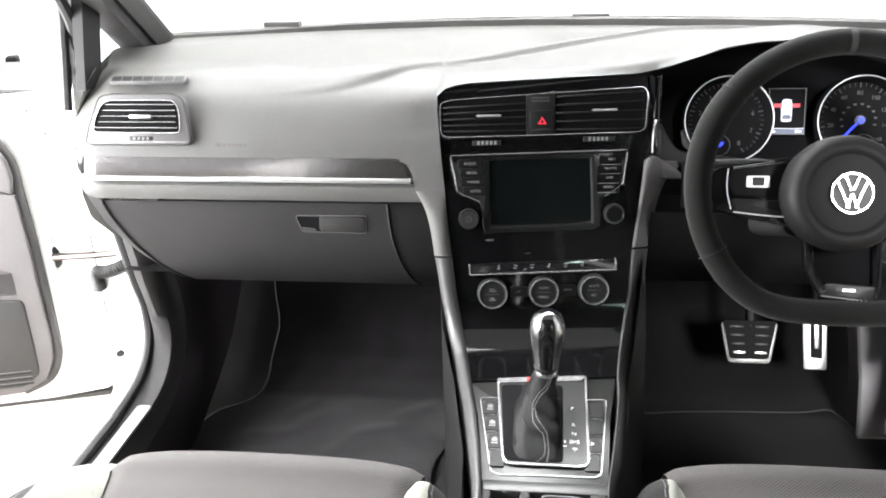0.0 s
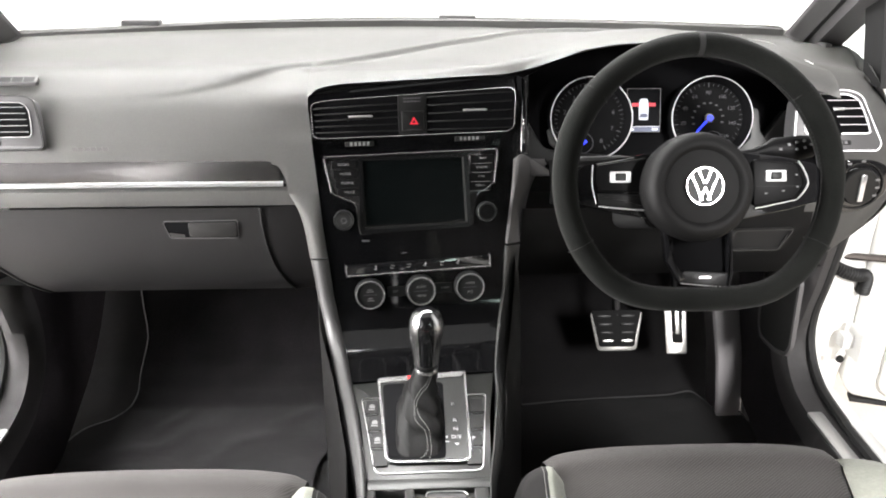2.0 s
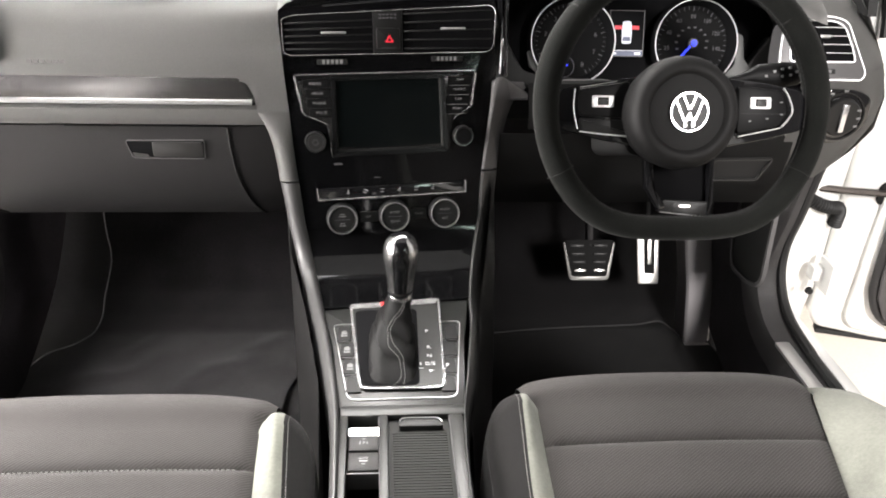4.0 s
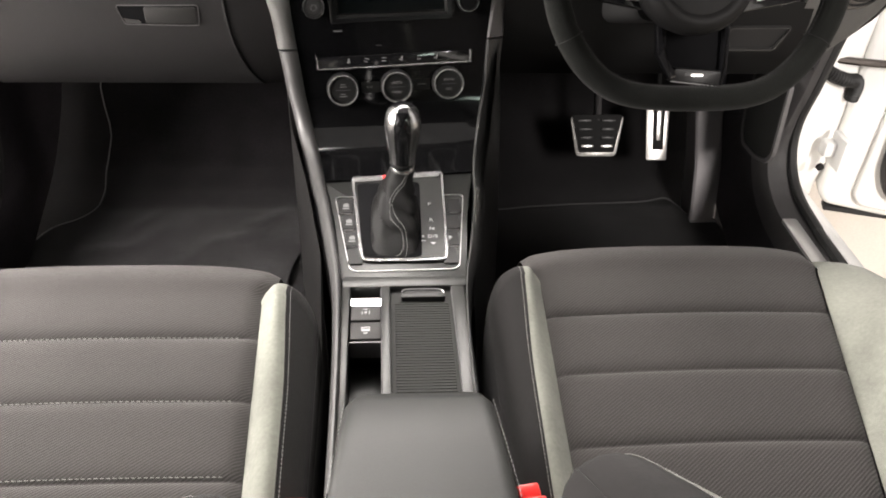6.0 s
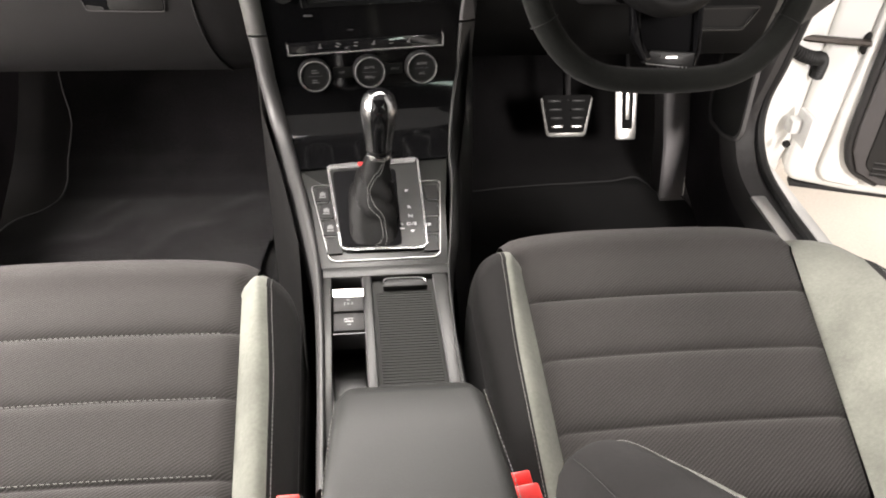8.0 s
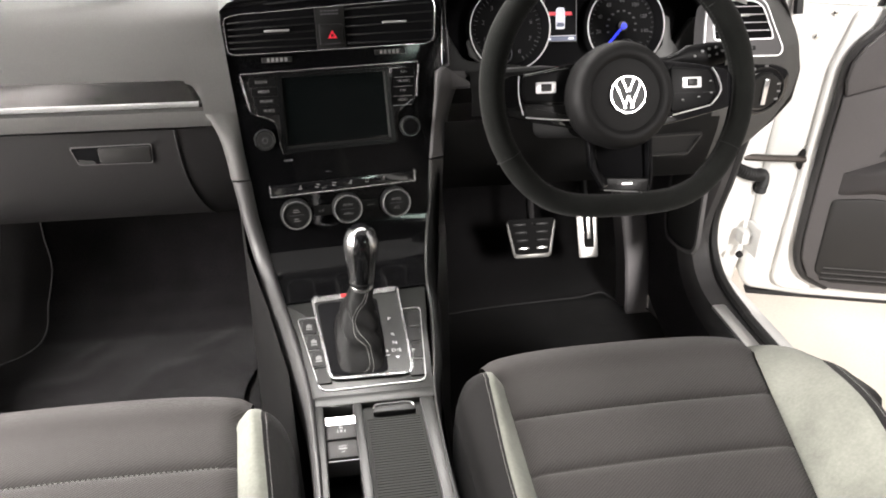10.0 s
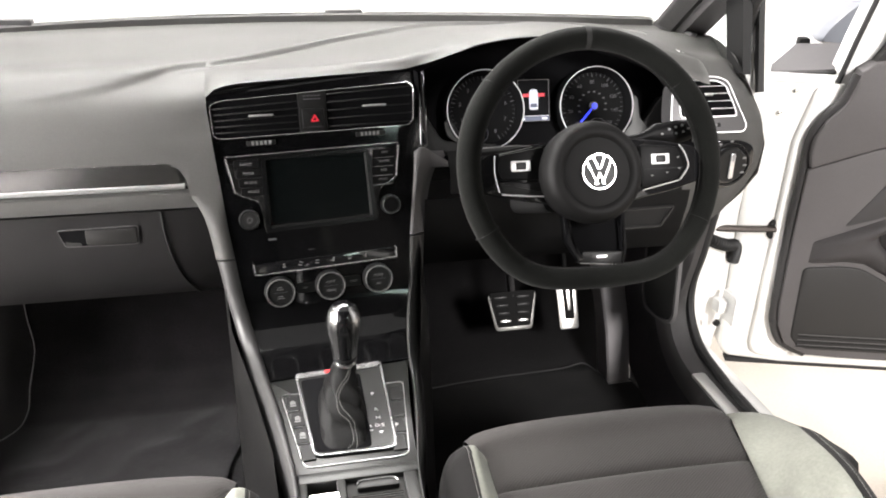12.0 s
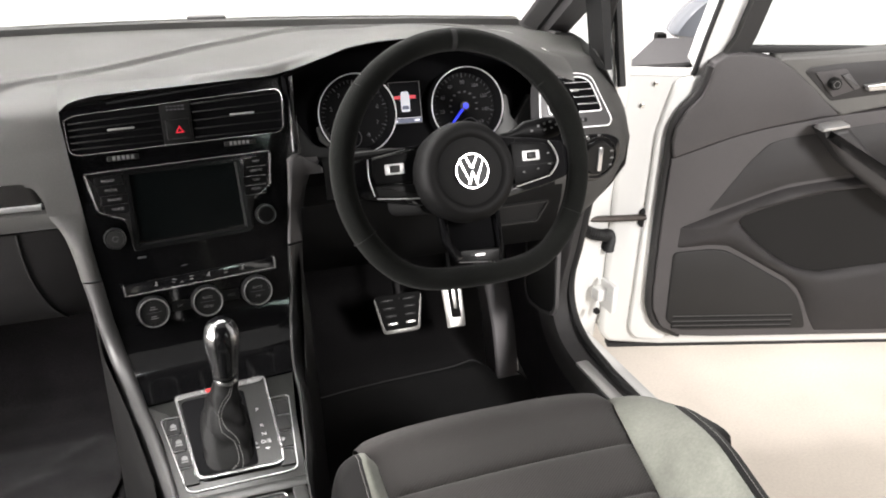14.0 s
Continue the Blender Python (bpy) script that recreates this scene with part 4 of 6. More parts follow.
PANEL_LEFT = ((-6, -122), (51, -128), (97, -133), (211, -141.5), (268, -145.5), (310, -144.5))
PANEL_RIGHT = ((-6, 126.5), (10, 127.5), (60, 132), (150, 145), (187, 148), (193, 171), (318, 173))


def sweep(u, t):
    """The panel's lower part, bending from the upright stack into the level console: u across, t along."""
    p0 = on_stack(-122, -6).lerp(on_stack(126.5, -6), u)
    p3 = Vector((-0.0872, 0.944, 0.5530)).lerp(Vector((0.1090, 0.968, 0.5530)), u)
    down = STACK.to_3x3() @ Vector((0, -1, 0))
    p1, p2 = p0 + down * 0.056, p3 + Vector((0, 0.062, 0.0004))
    q = 1 - t
    p = q ** 3 * p0 + 3 * q * q * t * p1 + 3 * q * t * t * p2 + t ** 3 * p3
    p.x = p0.x + (p3.x - p0.x) * t ** 0.95
    return p


def centre_stack():
    c = thing("centre_stack", "gloss black centre stack with vents, touchscreen and climate controls", "centre console", at=(0, 1.08, 0.55))
    # gloss black panel, flat above and sweeping towards the lever below
    edges = ((290, 318), (285, 312), (280, 306), (268, 290), (211, 230), (193, 193), (187, 187), (150, 150), (97, 97), (51, 51), (20, 20), (-6, -6))
    rows = []
    for n, (bl, br) in enumerate(edges):
        l = keyed(bl, PANEL_LEFT)
        r = keyed(br, PANEL_RIGHT)
        rows.append([on_stack(l + (r - l) * i / 24, bl + (br - bl) * i / 24, -9 if n == 0 else 0) for i in range(25)])
    for k in range(1, 15):
        rows.append([sweep(i / 24, k / 14) for i in range(25)])
    part("stack_panel", sheet(rows, 0.008, True), PIANO, c, "gloss black panel", sharp=60)
    part("panel_cheek", prism(rounded(mm((163, 303), (169.5, 300), (169.5, 196), (158, 194)), 0.003), -0.004, 0.0035, 0.0028, 3), PIANO, c, "gloss black cheek beside the vents", m=STACK)
    part("panel_seam", tube([sweep(i / 16, 1.0) + Vector((0, -0.0006, 0.0002)) for i in range(17)], 0.0011, 6), VOID, c)
    # twin middle vents
    poly = rounded(mm((-142, 272), (-141, 228), (-132, 223), (141, 226), (150, 233), (153, 281), (146, 290), (-126, 277)), [0.006, 0.008, 0.006, 0.006, 0.006, 0.006, 0.006, 0.012])
    v = part("centre_vents", prism(poly, -0.002, 0.0022), VOID, c, "black twin air vents in a chrome frame", m=STACK)
    part("vent_frame", outline(poly, 0.0012, 0.0, 0.0068), BRIGHT, v, "chrome vent frame", m=STACK)
    for side, (a0, a1) in enumerate(((-137, -20), (24, 147))):
        for i in range(5):
            b = 232 + i * 10.5
            t = (a0 + a1) / 2
            rise = 0.045
            part("slat", box(a0 / 1000, a1 / 1000, -0.0009, 0.0009, 0.0, 0.006, 0.0006, 1), DARK, v, m=STACK @ shift(0, (b + rise * t * (i / 5)) / 1000, 0.0016) @ Matrix.Rotation(radians(0.6 * i), 4, "Z"))
        part("vent_tab", box(-0.017, 0.017, -0.0012, 0.0016, 0.004, 0.011, 0.001), CHROME, v, m=STACK @ shift(((a0 + a1) / 2 + 6) / 1000, (253 + side * 5) / 1000, 0))
    hz = part("hazard_panel", prism(mm((-19, 226), (21, 228), (22, 285), (-19, 281)), 0.0, 0.0065, 0.001), BUTTON, c, "dark grey panel with red hazard button", m=STACK)
    part("hazard_button", prism(rect(-0.0145, 0.0175, 0.2315, 0.259, 0.002), 0.006, 0.0085, 0.001), BUTTON, hz, m=STACK)
    tri = [(0.003 + 0.0070 * math.sin(radians(a)), 0.2435 + 0.0070 * math.cos(radians(a))) for a in (0, 120, 240)]
    part("hazard_triangle", outline(tri[::-1], 0.0017, 0.0085, 0.0091), RED_GLOW, hz, m=STACK)
    parts("airbag_print", pieces(*[box((-11 + i * 5.2) / 1000, (-7.5 + i * 5.2) / 1000, b / 1000, (b + 1.8) / 1000, 0.0064, 0.0068) for i in range(5) for b in (276, 271.5)], box(-0.008, 0.012, 0.2325, 0.2332, 0.0084, 0.0088)), GAUGEPRINT, hz, m=STACK)
    for a0, a1, b in ((-96, -55, 215), (62, 106, 218)):
        sl = part("vent_wheel", box(a0 / 1000, a1 / 1000, (b - 3.5) / 1000, (b + 3.5) / 1000, -0.002, 0.003, 0.001), BUTTON, c, m=STACK)
        for i in range(5):
            part("wheel_mark", box((a0 + 7 + i * 6) / 1000, (a0 + 10.5 + i * 6) / 1000, (b - 2.6) / 1000, (b + 2.6) / 1000, 0.003, 0.0036), DIMPRINT, sl, m=STACK)
    # touchscreen unit
    u = rounded(mm((-127, 197), (123, 201), (123, 185), (116, 151), (91, 134), (86, 92), (-81, 84), (-86, 129), (-117, 144), (-126, 182)), [0.003, 0.003, 0.004, 0.008, 0.006, 0.004, 0.004, 0.006, 0.008, 0.004])
    un = part("touchscreen_unit", prism(u, -0.002, 0.003, 0.001), BEZEL, c, "dark touchscreen unit with silver edged button wings", m=STACK)
    trim = mm((-86, 131), (-117, 145), (-127, 182), (-127, 198), (123, 202), (123, 185), (116, 152), (92, 136))
    part("silver_edge", loft([[STACK @ Vector((a + da, b + db, cc)) for da, db, cc in ((0, 0.0006, 0.0), (0, 0.0006, 0.0046), (0, -0.0006, 0.0046), (0, -0.0006, 0.0))] for a, b in trim]), BRIGHT, un, "silver edge")
    for (a0, b0), (a1, b1) in (((-118.5, 147), (-127.5, 184)), ((117.5, 153), (124, 186))):
        part("silver_cheek", prism(mm((a0 - 1.0, b0), (a0 + 1.3, b0), (a1 + 1.3, b1 + 12), (a1 - 1.3, b1 + 12)), 0.0, 0.0058, 0.001), BRIGHT, un, m=STACK)
    part("screen_bezel", outline(rounded(mm((-78, 196), (79, 197), (83, 89), (-80, 86)), 0.004), 0.006, 0.002, 0.0065), BEZEL, un, m=STACK)
    part("screen_cheek", prism(mm((71, 193), (77.5, 194), (80.5, 95), (73.5, 99)), 0.003, 0.0055), RAIL, un, m=STACK)
    part("screen", prism(rounded(mm((-72, 193), (72, 194), (73, 101), (-71, 98)), 0.002), 0.003, 0.0042), SCREEN, un, "switched-off dark screen", m=STACK)
    part("disc_slot", prism(mm((-74, 95), (76, 98), (76, 93), (-74, 90)), 0.003, 0.0046), DARK, un, m=STACK)
    for i, w in enumerate(("RADIO", "MEDIA", "PHONE", "VOICE")):
        b = 188 - i * 13.2
        part("wing_button", box(-0.0175, 0.0175, -0.0058, 0.0058, 0.0, 0.0016, 0.0006, 1), PADS, un, m=STACK @ shift((-99 + i * 2.2) / 1000, (b - 2) / 1000, 0.0028))
        part("button_word", lettering(w, 0.0054), DIMPRINT, un, m=STACK @ shift((-100 + i * 2.4) / 1000, (b - 2) / 1000, 0.0046))
    for i, w in enumerate(("NAV", "TRAFFIC", "CAR", "MENU")):
        b = 190 - i * 13.2
        part("wing_button", box(-0.0165, 0.0165, -0.0058, 0.0058, 0.0, 0.0016, 0.0006, 1), PADS, un, m=STACK @ shift((101 - i * 1.6) / 1000, (b - 2) / 1000, 0.0028))
        part("button_word", lettering(w, 0.0050), DIMPRINT, un, m=STACK @ shift((102 - i * 1.6) / 1000, (b - 1) / 1000, 0.0046))
        part("button_line", box(-0.014, 0.014, -0.0003, 0.0003, 0.0, 0.0004), DIMPRINT, un, m=STACK @ shift((101 - i * 1.6) / 1000, (b - 8.6) / 1000, 0.0044))
    for a, b, power in ((-103, 107, True), (105, 111, False)):
        kn = part("radio_knob", spin([(0.0145, 0.0), (0.0142, 0.011), (0.0128, 0.0135), (0.0118, 0.013), (0.001, 0.013)], 36), KNOB, c, "silver ringed rotary knob", m=STACK @ shift(a / 1000, b / 1000, 0))
        part("knob_cap", spin([(0.0115, 0.012), (0.0105, 0.0145), (0.001, 0.0148)], 32), KNOB if power else PADS, kn, m=STACK @ shift(a / 1000, b / 1000, 0))
        part("knob_ring", outline([(0.0136 * math.cos(2 * math.pi * i / 36), 0.0136 * math.sin(2 * math.pi * i / 36)) for i in range(36)], 0.0007, 0.012, 0.0144), LEVER, kn, m=STACK @ shift(a / 1000, b / 1000, 0))
        if power:
            part("power_symbol", outline([(0.004 * math.cos(2 * math.pi * k / 20), 0.004 * math.sin(2 * math.pi * k / 20)) for k in range(20)], 0.0006, 0.0147, 0.0152), DIMPRINT, kn, m=STACK @ shift(a / 1000, b / 1000, 0))
    parts("slot_print", pieces(box(-0.0785, -0.067, 0.074, 0.0765, 0.0, 0.0006), box(-0.022, -0.014, 0.0545, 0.0555, 0, 0.0005)), GAUGEPRINT, c, m=STACK)
    # climate strip and knobs
    st = part("switch_strip", prism(mm((-104, 24), (109, 29), (109, 46), (-105, 41)), -0.001, 0.004, 0.001), PIANO, c, "gloss black switch strip in a silver frame", m=STACK)
    fr = mm((-103.5, 42), (-102, 25.3), (108, 30.5), (108.5, 46.5))
    part("silver_frame", loft([[STACK @ Vector((a + da, b + db, cc)) for da, db, cc in ((-0.0010, 0.0008, 0.0), (-0.0010, 0.0008, 0.0056), (0.0010, -0.0008, 0.0056), (0.0010, -0.0008, 0.0))] for a, b in fr]), BRIGHT, st)
    for i in range(6):
        a = -60 + i * 24.2
        b = 36.0 + i * 0.55
        part("strip_button", box(-0.0112, 0.0112, -0.0062, 0.0062, 0, 0.0003), BUTTON, st, m=STACK @ shift(a / 1000, b / 1000, 0.0036))
        part("button_symbol", joined(box(-0.003, 0.002, -0.003, -0.0018, 0, 0.0004), box(-0.001, 0.0008, -0.003, 0.003, 0, 0.0004) if i in (0, 3, 5) else box(-0.003, 0.003, 0.001, 0.0022, 0, 0.0004)), DIMPRINT, st, m=STACK @ shift(a / 1000, b / 1000, 0.0051) @ Matrix.Rotation(radians(-20 * (i % 2)), 4, "Z"))
    for a, b, words in ((-70, -2, ("", "")), (4, 0, ("AUTO", "MENU")), (76, 2, ("AUTO", "A/C"))):
        K = STACK @ shift(a / 1000, b / 1000, 0)
        kn = part("climate_knob", spin([(0.0222, 0.0), (0.0220, 0.013), (0.0205, 0.0160), (0.0185, 0.0166), (0.0178, 0.014), (0.001, 0.014)], 44), KNOB, c, "chrome ringed climate control knob", m=K)
        part("knob_face", spin([(0.0177, 0.0135), (0.0172, 0.0152), (0.001, 0.0154)], 40), BUTTON, kn, m=K)
        part("knob_ring", outline([(0.0203 * math.cos(2 * math.pi * i / 44), 0.0203 * math.sin(2 * math.pi * i / 44)) for i in range(44)], 0.0009, 0.015, 0.0174), CHROME, kn, m=K)
        part("knob_divider", box(-0.010, 0.010, -0.0003, 0.0003, 0.0153, 0.0157), GAUGEPRINT, kn, m=K)
        for w, bb in zip(words, (0.006, -0.007)):
            if w:
                part("knob_word", lettering(w, 0.0050), DIMPRINT, kn, m=K @ shift(0, bb, 0.0156))
            else:
                part("knob_symbol", joined(box(-0.005, 0.005, bb - 0.002, bb - 0.001, 0.0154, 0.0158), box(-0.004, 0.003, bb + 0.001, bb + 0.002, 0.0154, 0.0158)), DIMPRINT, kn, m=K)
    for a, b, w in ((-31, -1, "OFF"), (38, 1, "SYNC")):
        part("climate_button", box(-0.0135, 0.0135, -0.0075, 0.0075, 0, 0.0035, 0.001, 1), BUTTON, c, m=STACK @ shift(a / 1000, b / 1000, 0))
        part("button_word", lettering(w, 0.0046), DIMPRINT, c, m=STACK @ shift((a + (2 if a > 0 else -2)) / 1000, b / 1000, 0.0038))
    part("panel_line", joined(box(0.066, 0.094, -0.0275, -0.0268, 0, 0.0008)), DIMPRINT, c, m=STACK)
    return c


centre_stack()


# ---- centre console ----
def centre_console():
    c = thing("centre_console", "dark grey centre console with gear gate and satin rails", "centre console", at=(0.012, 0.8, 0.22))
    Z = 0.550
    # top panel with gear surround
    part("gate_panel", prism(rounded([(-0.0872, 0.943), (-0.072, 0.86), (-0.060, 0.742), (0.084, 0.742), (0.094, 0.86), (0.1090, 0.967)], 0.002), -0.012, 0.0, 0.002), GATE, c, "dark grey panel round the gear lever", m=shift(0, 0, Z + 0.001))
    outer = rounded([(-0.073, 0.906), (-0.050, 0.753), (0.075, 0.756), (0.092, 0.912)], [0.008, 0.012, 0.012, 0.008])
    part("button_frame", outline(outer, 0.0009, 0, 0.0018), CHROME, c, "thin chrome frame", m=shift(0, 0, Z + 0.001))
    gate = rounded([(-0.053, 0.950), (-0.038, 0.770), (0.063, 0.770), (0.068, 0.965)], [0.008, 0.014, 0.014, 0.008])
    part("gate_plate", prism(gate, 0, 0.003), GATE, c, m=shift(0, 0, Z + 0.001))
    part("gate_frame", outline(gate, 0.0028, 0, 0.004), BRIGHT, c, "chrome gear gate frame", m=shift(0, 0, Z + 0.001))
    part("gate_head", prism(rounded([(-0.051, 0.948), (-0.049, 0.937), (0.062, 0.950), (0.064, 0.961)], 0.002), 0, 0.0055), BRIGHT, c, m=shift(0, 0, Z + 0.001))
    part("gate_badge", box(-0.012, -0.004, 0.9445, 0.9505, 0.0055, 0.0068), REDPAINT, c, "small red badge", m=shift(0, 0, Z + 0.001))
    # shadowed well round the boot, painted as a flat black plate
    part("lever_well_shade", prism(rounded([(-0.046, 0.936), (-0.036, 0.776), (0.033, 0.776), (0.036, 0.940)], 0.01), 0, 0.0036, 0.001), VOID, c, m=shift(0, 0, Z + 0.001))
    for w, x, y in (("P", 0.0462, 0.886), ("R", 0.0468, 0.851), ("N", 0.0470, 0.833), ("D/S", 0.0470, 0.817)):
        part("gear_letter", lettering(w, 0.0085), PRINT, c, m=shift(x, y, Z + 0.0044))
    parts("gear_arrow", pieces(prism([(-0.003, 0.0015), (0.0, -0.0025), (0.003, 0.0015)], 0, 0.0004), box(-0.0125, -0.0105, 0.012, 0.016, 0, 0.0004), box(-0.014, -0.009, 0.0045, 0.0055, 0, 0.0004)), PRINT, c, m=shift(0.0470, 0.803, Z + 0.0044))
    for i in range(4):
        y0 = 0.902 - i * 0.0345
        for s in (-1, 1):
            x = (-0.058 + 0.0046 * i) if s < 0 else (0.0775 - 0.0038 * i)
            part("console_button", box(-0.0085, 0.0085, -0.015, 0.015, 0, 0.0022, 0.0006, 1), BUTTON, c, m=shift(x, y0 - 0.017, Z + 0.001))
            if i < 3:
                part("button_line", box(-0.0070, 0.0070, -0.0004, 0.0004, 0, 0.0026), DIMPRINT, c, m=shift(x, y0 - 0.0345, Z + 0.001))
            if i < 3 and s < 0:
                part("button_symbol", joined(box(-0.004, 0.004, -0.0065, -0.004, 0, 0.0004), box(-0.0035, 0.0035, -0.002, 0.004, 0, 0.0004), box(-0.002, 0.002, 0.004, 0.006, 0, 0.0004)), DIMPRINT, c, m=shift(x, y0 - 0.018, Z + 0.0034))
            if i == 2 and s > 0:
                part("button_symbol", lettering("P", 0.0085), PRINT, c, m=shift(x - 0.002, y0 - 0.018, Z + 0.0034))
    # tray with brake switch and blind
    part("tray_floor", box(-0.06, 0.085, 0.40, 0.744, Z - 0.06, Z - 0.05), DARK, c)
    for x0, x1, y0, y1 in ((-0.058, 0.082, 0.727, 0.745), (-0.0150, -0.0050, 0.50, 0.728), (-0.058, -0.0485, 0.50, 0.728), (0.0625, 0.078, 0.50, 0.728)):
        part("tray_rib", box(x0, x1, y0, y1, Z - 0.055, Z + 0.002, 0.002, 2), GATE, c)
    epb = part("brake_switch", box(-0.0480, -0.0145, 0.640, 0.712, Z - 0.03, Z - 0.004, 0.002), BUTTON, c, "electric parking brake and hold switches")
    part("switch_cap", loft([[(x0, 0.712 + e, Z - 0.010), (x1, 0.712 + e, Z - 0.010), (x1, 0.704 + e, Z + 0.0045), (x0, 0.704 + e, Z + 0.0045)] for x0, x1, e in ((-0.0470, -0.0150, 0.0), (-0.0475, -0.0145, -0.006), (-0.0470, -0.0150, -0.0125))]), BRIGHT, epb, "silver switch edge")
    part("switch_upper", box(-0.0468, -0.0152, 0.6700, 0.6960, Z - 0.006, Z + 0.0040, 0.0018), HARD, epb)
    part("switch_lower", box(-0.0468, -0.0152, 0.6420, 0.6685, Z - 0.006, Z + 0.0030, 0.0018), HARD, epb)
    part("switch_edge", box(-0.0480, -0.0142, 0.6375, 0.6400, Z - 0.02, Z + 0.0020, 0.0006, 1), SILVER, epb)
    part("switch_print", joined(lettering("P", 0.0042), box(-0.002, 0.002, 0.0055, 0.0061, 0, 0.0004), box(-0.0042, -0.0036, -0.002, 0.002, 0, 0.0004), box(0.0036, 0.0042, -0.002, 0.002, 0, 0.0004)), PRINT, epb, m=shift(-0.031, 0.681, Z + 0.0041))
    part("switch_word", joined(lettering("AUTO", 0.0034), box(-0.0045, 0.0045, -0.0045, -0.0032, 0, 0.0004), box(-0.002, 0.002, -0.0085, -0.0079, 0, 0.0004)), PRINT, epb, m=shift(-0.031, 0.659, Z + 0.0031))
    bl = part("roller_blind", box(-0.005, 0.063, 0.50, 0.728, Z - 0.012, Z - 0.0045), BLIND, c, "closed ribbed roller blind")
    for i in range(52):
        y = 0.704 - i * 0.0039
        part("slat", box(-0.0005, 0.0585, y - 0.0014, y + 0.0014, Z - 0.005, Z - 0.0034), BLIND, bl)
    hd = rounded([(0.0055, 0.708), (0.0565, 0.708), (0.0500, 0.7215), (0.0110, 0.7215)], 0.005)
    part("blind_handle", prism(hd, -0.004, 0.002, 0.0015), BUTTON, bl, m=shift(0, 0, Z))
    part("handle_edge", tube(smooth_line([(0.0075, 0.7155, Z + 0.0022), (0.0115, 0.7208, Z + 0.0024), (0.0300, 0.7214, Z + 0.0025), (0.0490, 0.7208, Z + 0.0024), (0.0540, 0.7150, Z + 0.0022)]), 0.0007, 6), CHROME, bl, "bright upper edge")
    for a, b in (((-0.0150, 0.7225), (-0.0142, 0.51)), ((0.0625, 0.7255), (0.0630, 0.51))):
        part("tray_edge", tube([(*a, Z + 0.0016), (*b, Z + 0.0016)], 0.0007, 6), SILVER, c, "thin light edge")
    part("tray_shelf", box(-0.0485, -0.0150, 0.50, 0.640, Z - 0.05, Z - 0.035, 0.002), GATE, c)
    # satin rails running from the dash beside the lever to the armrest
    round_face = ((0.0, -0.003), (0.0, 0.0015), (0.10, 0.0042), (0.28, 0.0058), (0.50, 0.0060), (0.74, 0.0040), (0.92, -0.0005), (1.0, -0.008))
    turned_face = ((0.0, -0.004), (0.0, 0.0010), (0.05, 0.0040), (0.13, 0.0045), (0.22, 0.0030), (0.50, -0.0055), (0.80, -0.0150), (1.0, -0.0220))

    def rail(pts, side, face=round_face):
        """A rounded bar; each point is its inner edge with width and depth, and its face looks up and back."""
        A = smooth_line([p[:3] for p in pts], 6)
        W = smooth_line([(p[3], p[4], 0) for p in pts], 6)
        rings = []
        for i, (p, q) in enumerate(zip(A, W)):
            h = (A[min(i + 1, len(A) - 1)] - A[max(i - 1, 0)]).normalized()
            n = Vector((0, h.z, -h.y)).normalized()
            n = n if n.z > 0 or n.y < 0 else -n
            out = Vector((-side, 0, 0))
            rings.append([p + out * (q.x * a) + n * c for a, c in (*face, (1.02, -q.y - 0.01), (0.0, -q.y - 0.01))])
        return rings

    def upper(*abwc):
        return [(*on_stack(a, b, c), w, 0.02) for a, b, w, c in abwc]

    def lower(u):
        return [tuple(sweep(u, t)) for t in (0.25, 0.5, 0.75, 1.0)]
    widths = (0.0238, 0.0225, 0.0200, 0.0175)
    left_rail = upper((-128.3, 50.5, 0.0260, 1.0), (-125, 22, 0.0250, 1.0), (-122.3, -4, 0.0245, 1.0)) + [(*p, w, 0.03) for p, w in zip(lower(0.0), widths)] + [(-0.0845, 0.925, 0.5530, 0.0165, 0.05), (-0.080, 0.90, 0.5535, 0.0155, 0.05), (-0.066, 0.80, 0.5535, 0.0135, 0.05), (-0.0585, 0.72, 0.554, 0.0105, 0.05), (-0.0555, 0.60, 0.555, 0.0085, 0.05), (-0.055, 0.45, 0.555, 0.0085, 0.05)]
    right_rail = upper((132.3, 59, 0.0255, 1.0), (129.2, 25, 0.0250, 1.0), (127.0, -4, 0.0245, 1.0)) + [(*p, w, 0.03) for p, w in zip(lower(1.0), widths)] + [(0.1068, 0.930, 0.5530, 0.0165, 0.05), (0.104, 0.90, 0.5535, 0.0150, 0.05), (0.0905, 0.80, 0.5535, 0.0140, 0.05), (0.0790, 0.72, 0.554, 0.0075, 0.05), (0.0740, 0.60, 0.555, 0.0050, 0.05), (0.0735, 0.45, 0.555, 0.0050, 0.05)]
    for pts, side in ((left_rail, 1), (right_rail, -1)):
        part("side_rail", loft(rail(pts, side, round_face if side > 0 else turned_face)), RAIL, c, "satin grey side rail")
    # soft flanks of the dash above the rails
    outer_edge = ((53.5, -154.3), (74, -156.5), (97, -160), (118, -165.0), (135, -172), (147, -180))
    rows = []
    for i in range(25):
        t = i / 24
        b = 147.5 - 94 * t
        a0, a1 = keyed(b, PANEL_LEFT) - 0.3, eased(b, outer_edge, 4)
        f = smoothstep(0.0, 0.55, t)
        rows.append([on_stack(a0 + (a1 - a0) * u, b, (1 - f) * c0 + f * c1) for u, c0, c1 in ((0.0, -4, -4), (0.0, 1.6, 2.0), (0.10, 2.2, 4.6), (0.30, 2.2, 6.2), (0.52, 2.0, 6.2), (0.74, 1.6, 3.8), (0.90, 0.6, -0.5), (1.0, -3.0, -8.0), (1.02, -14.0, -26.0))])
    part("fascia_flank", sheet(rows, 0.003), SOFT, c, "soft grey dash flank", sharp=60)
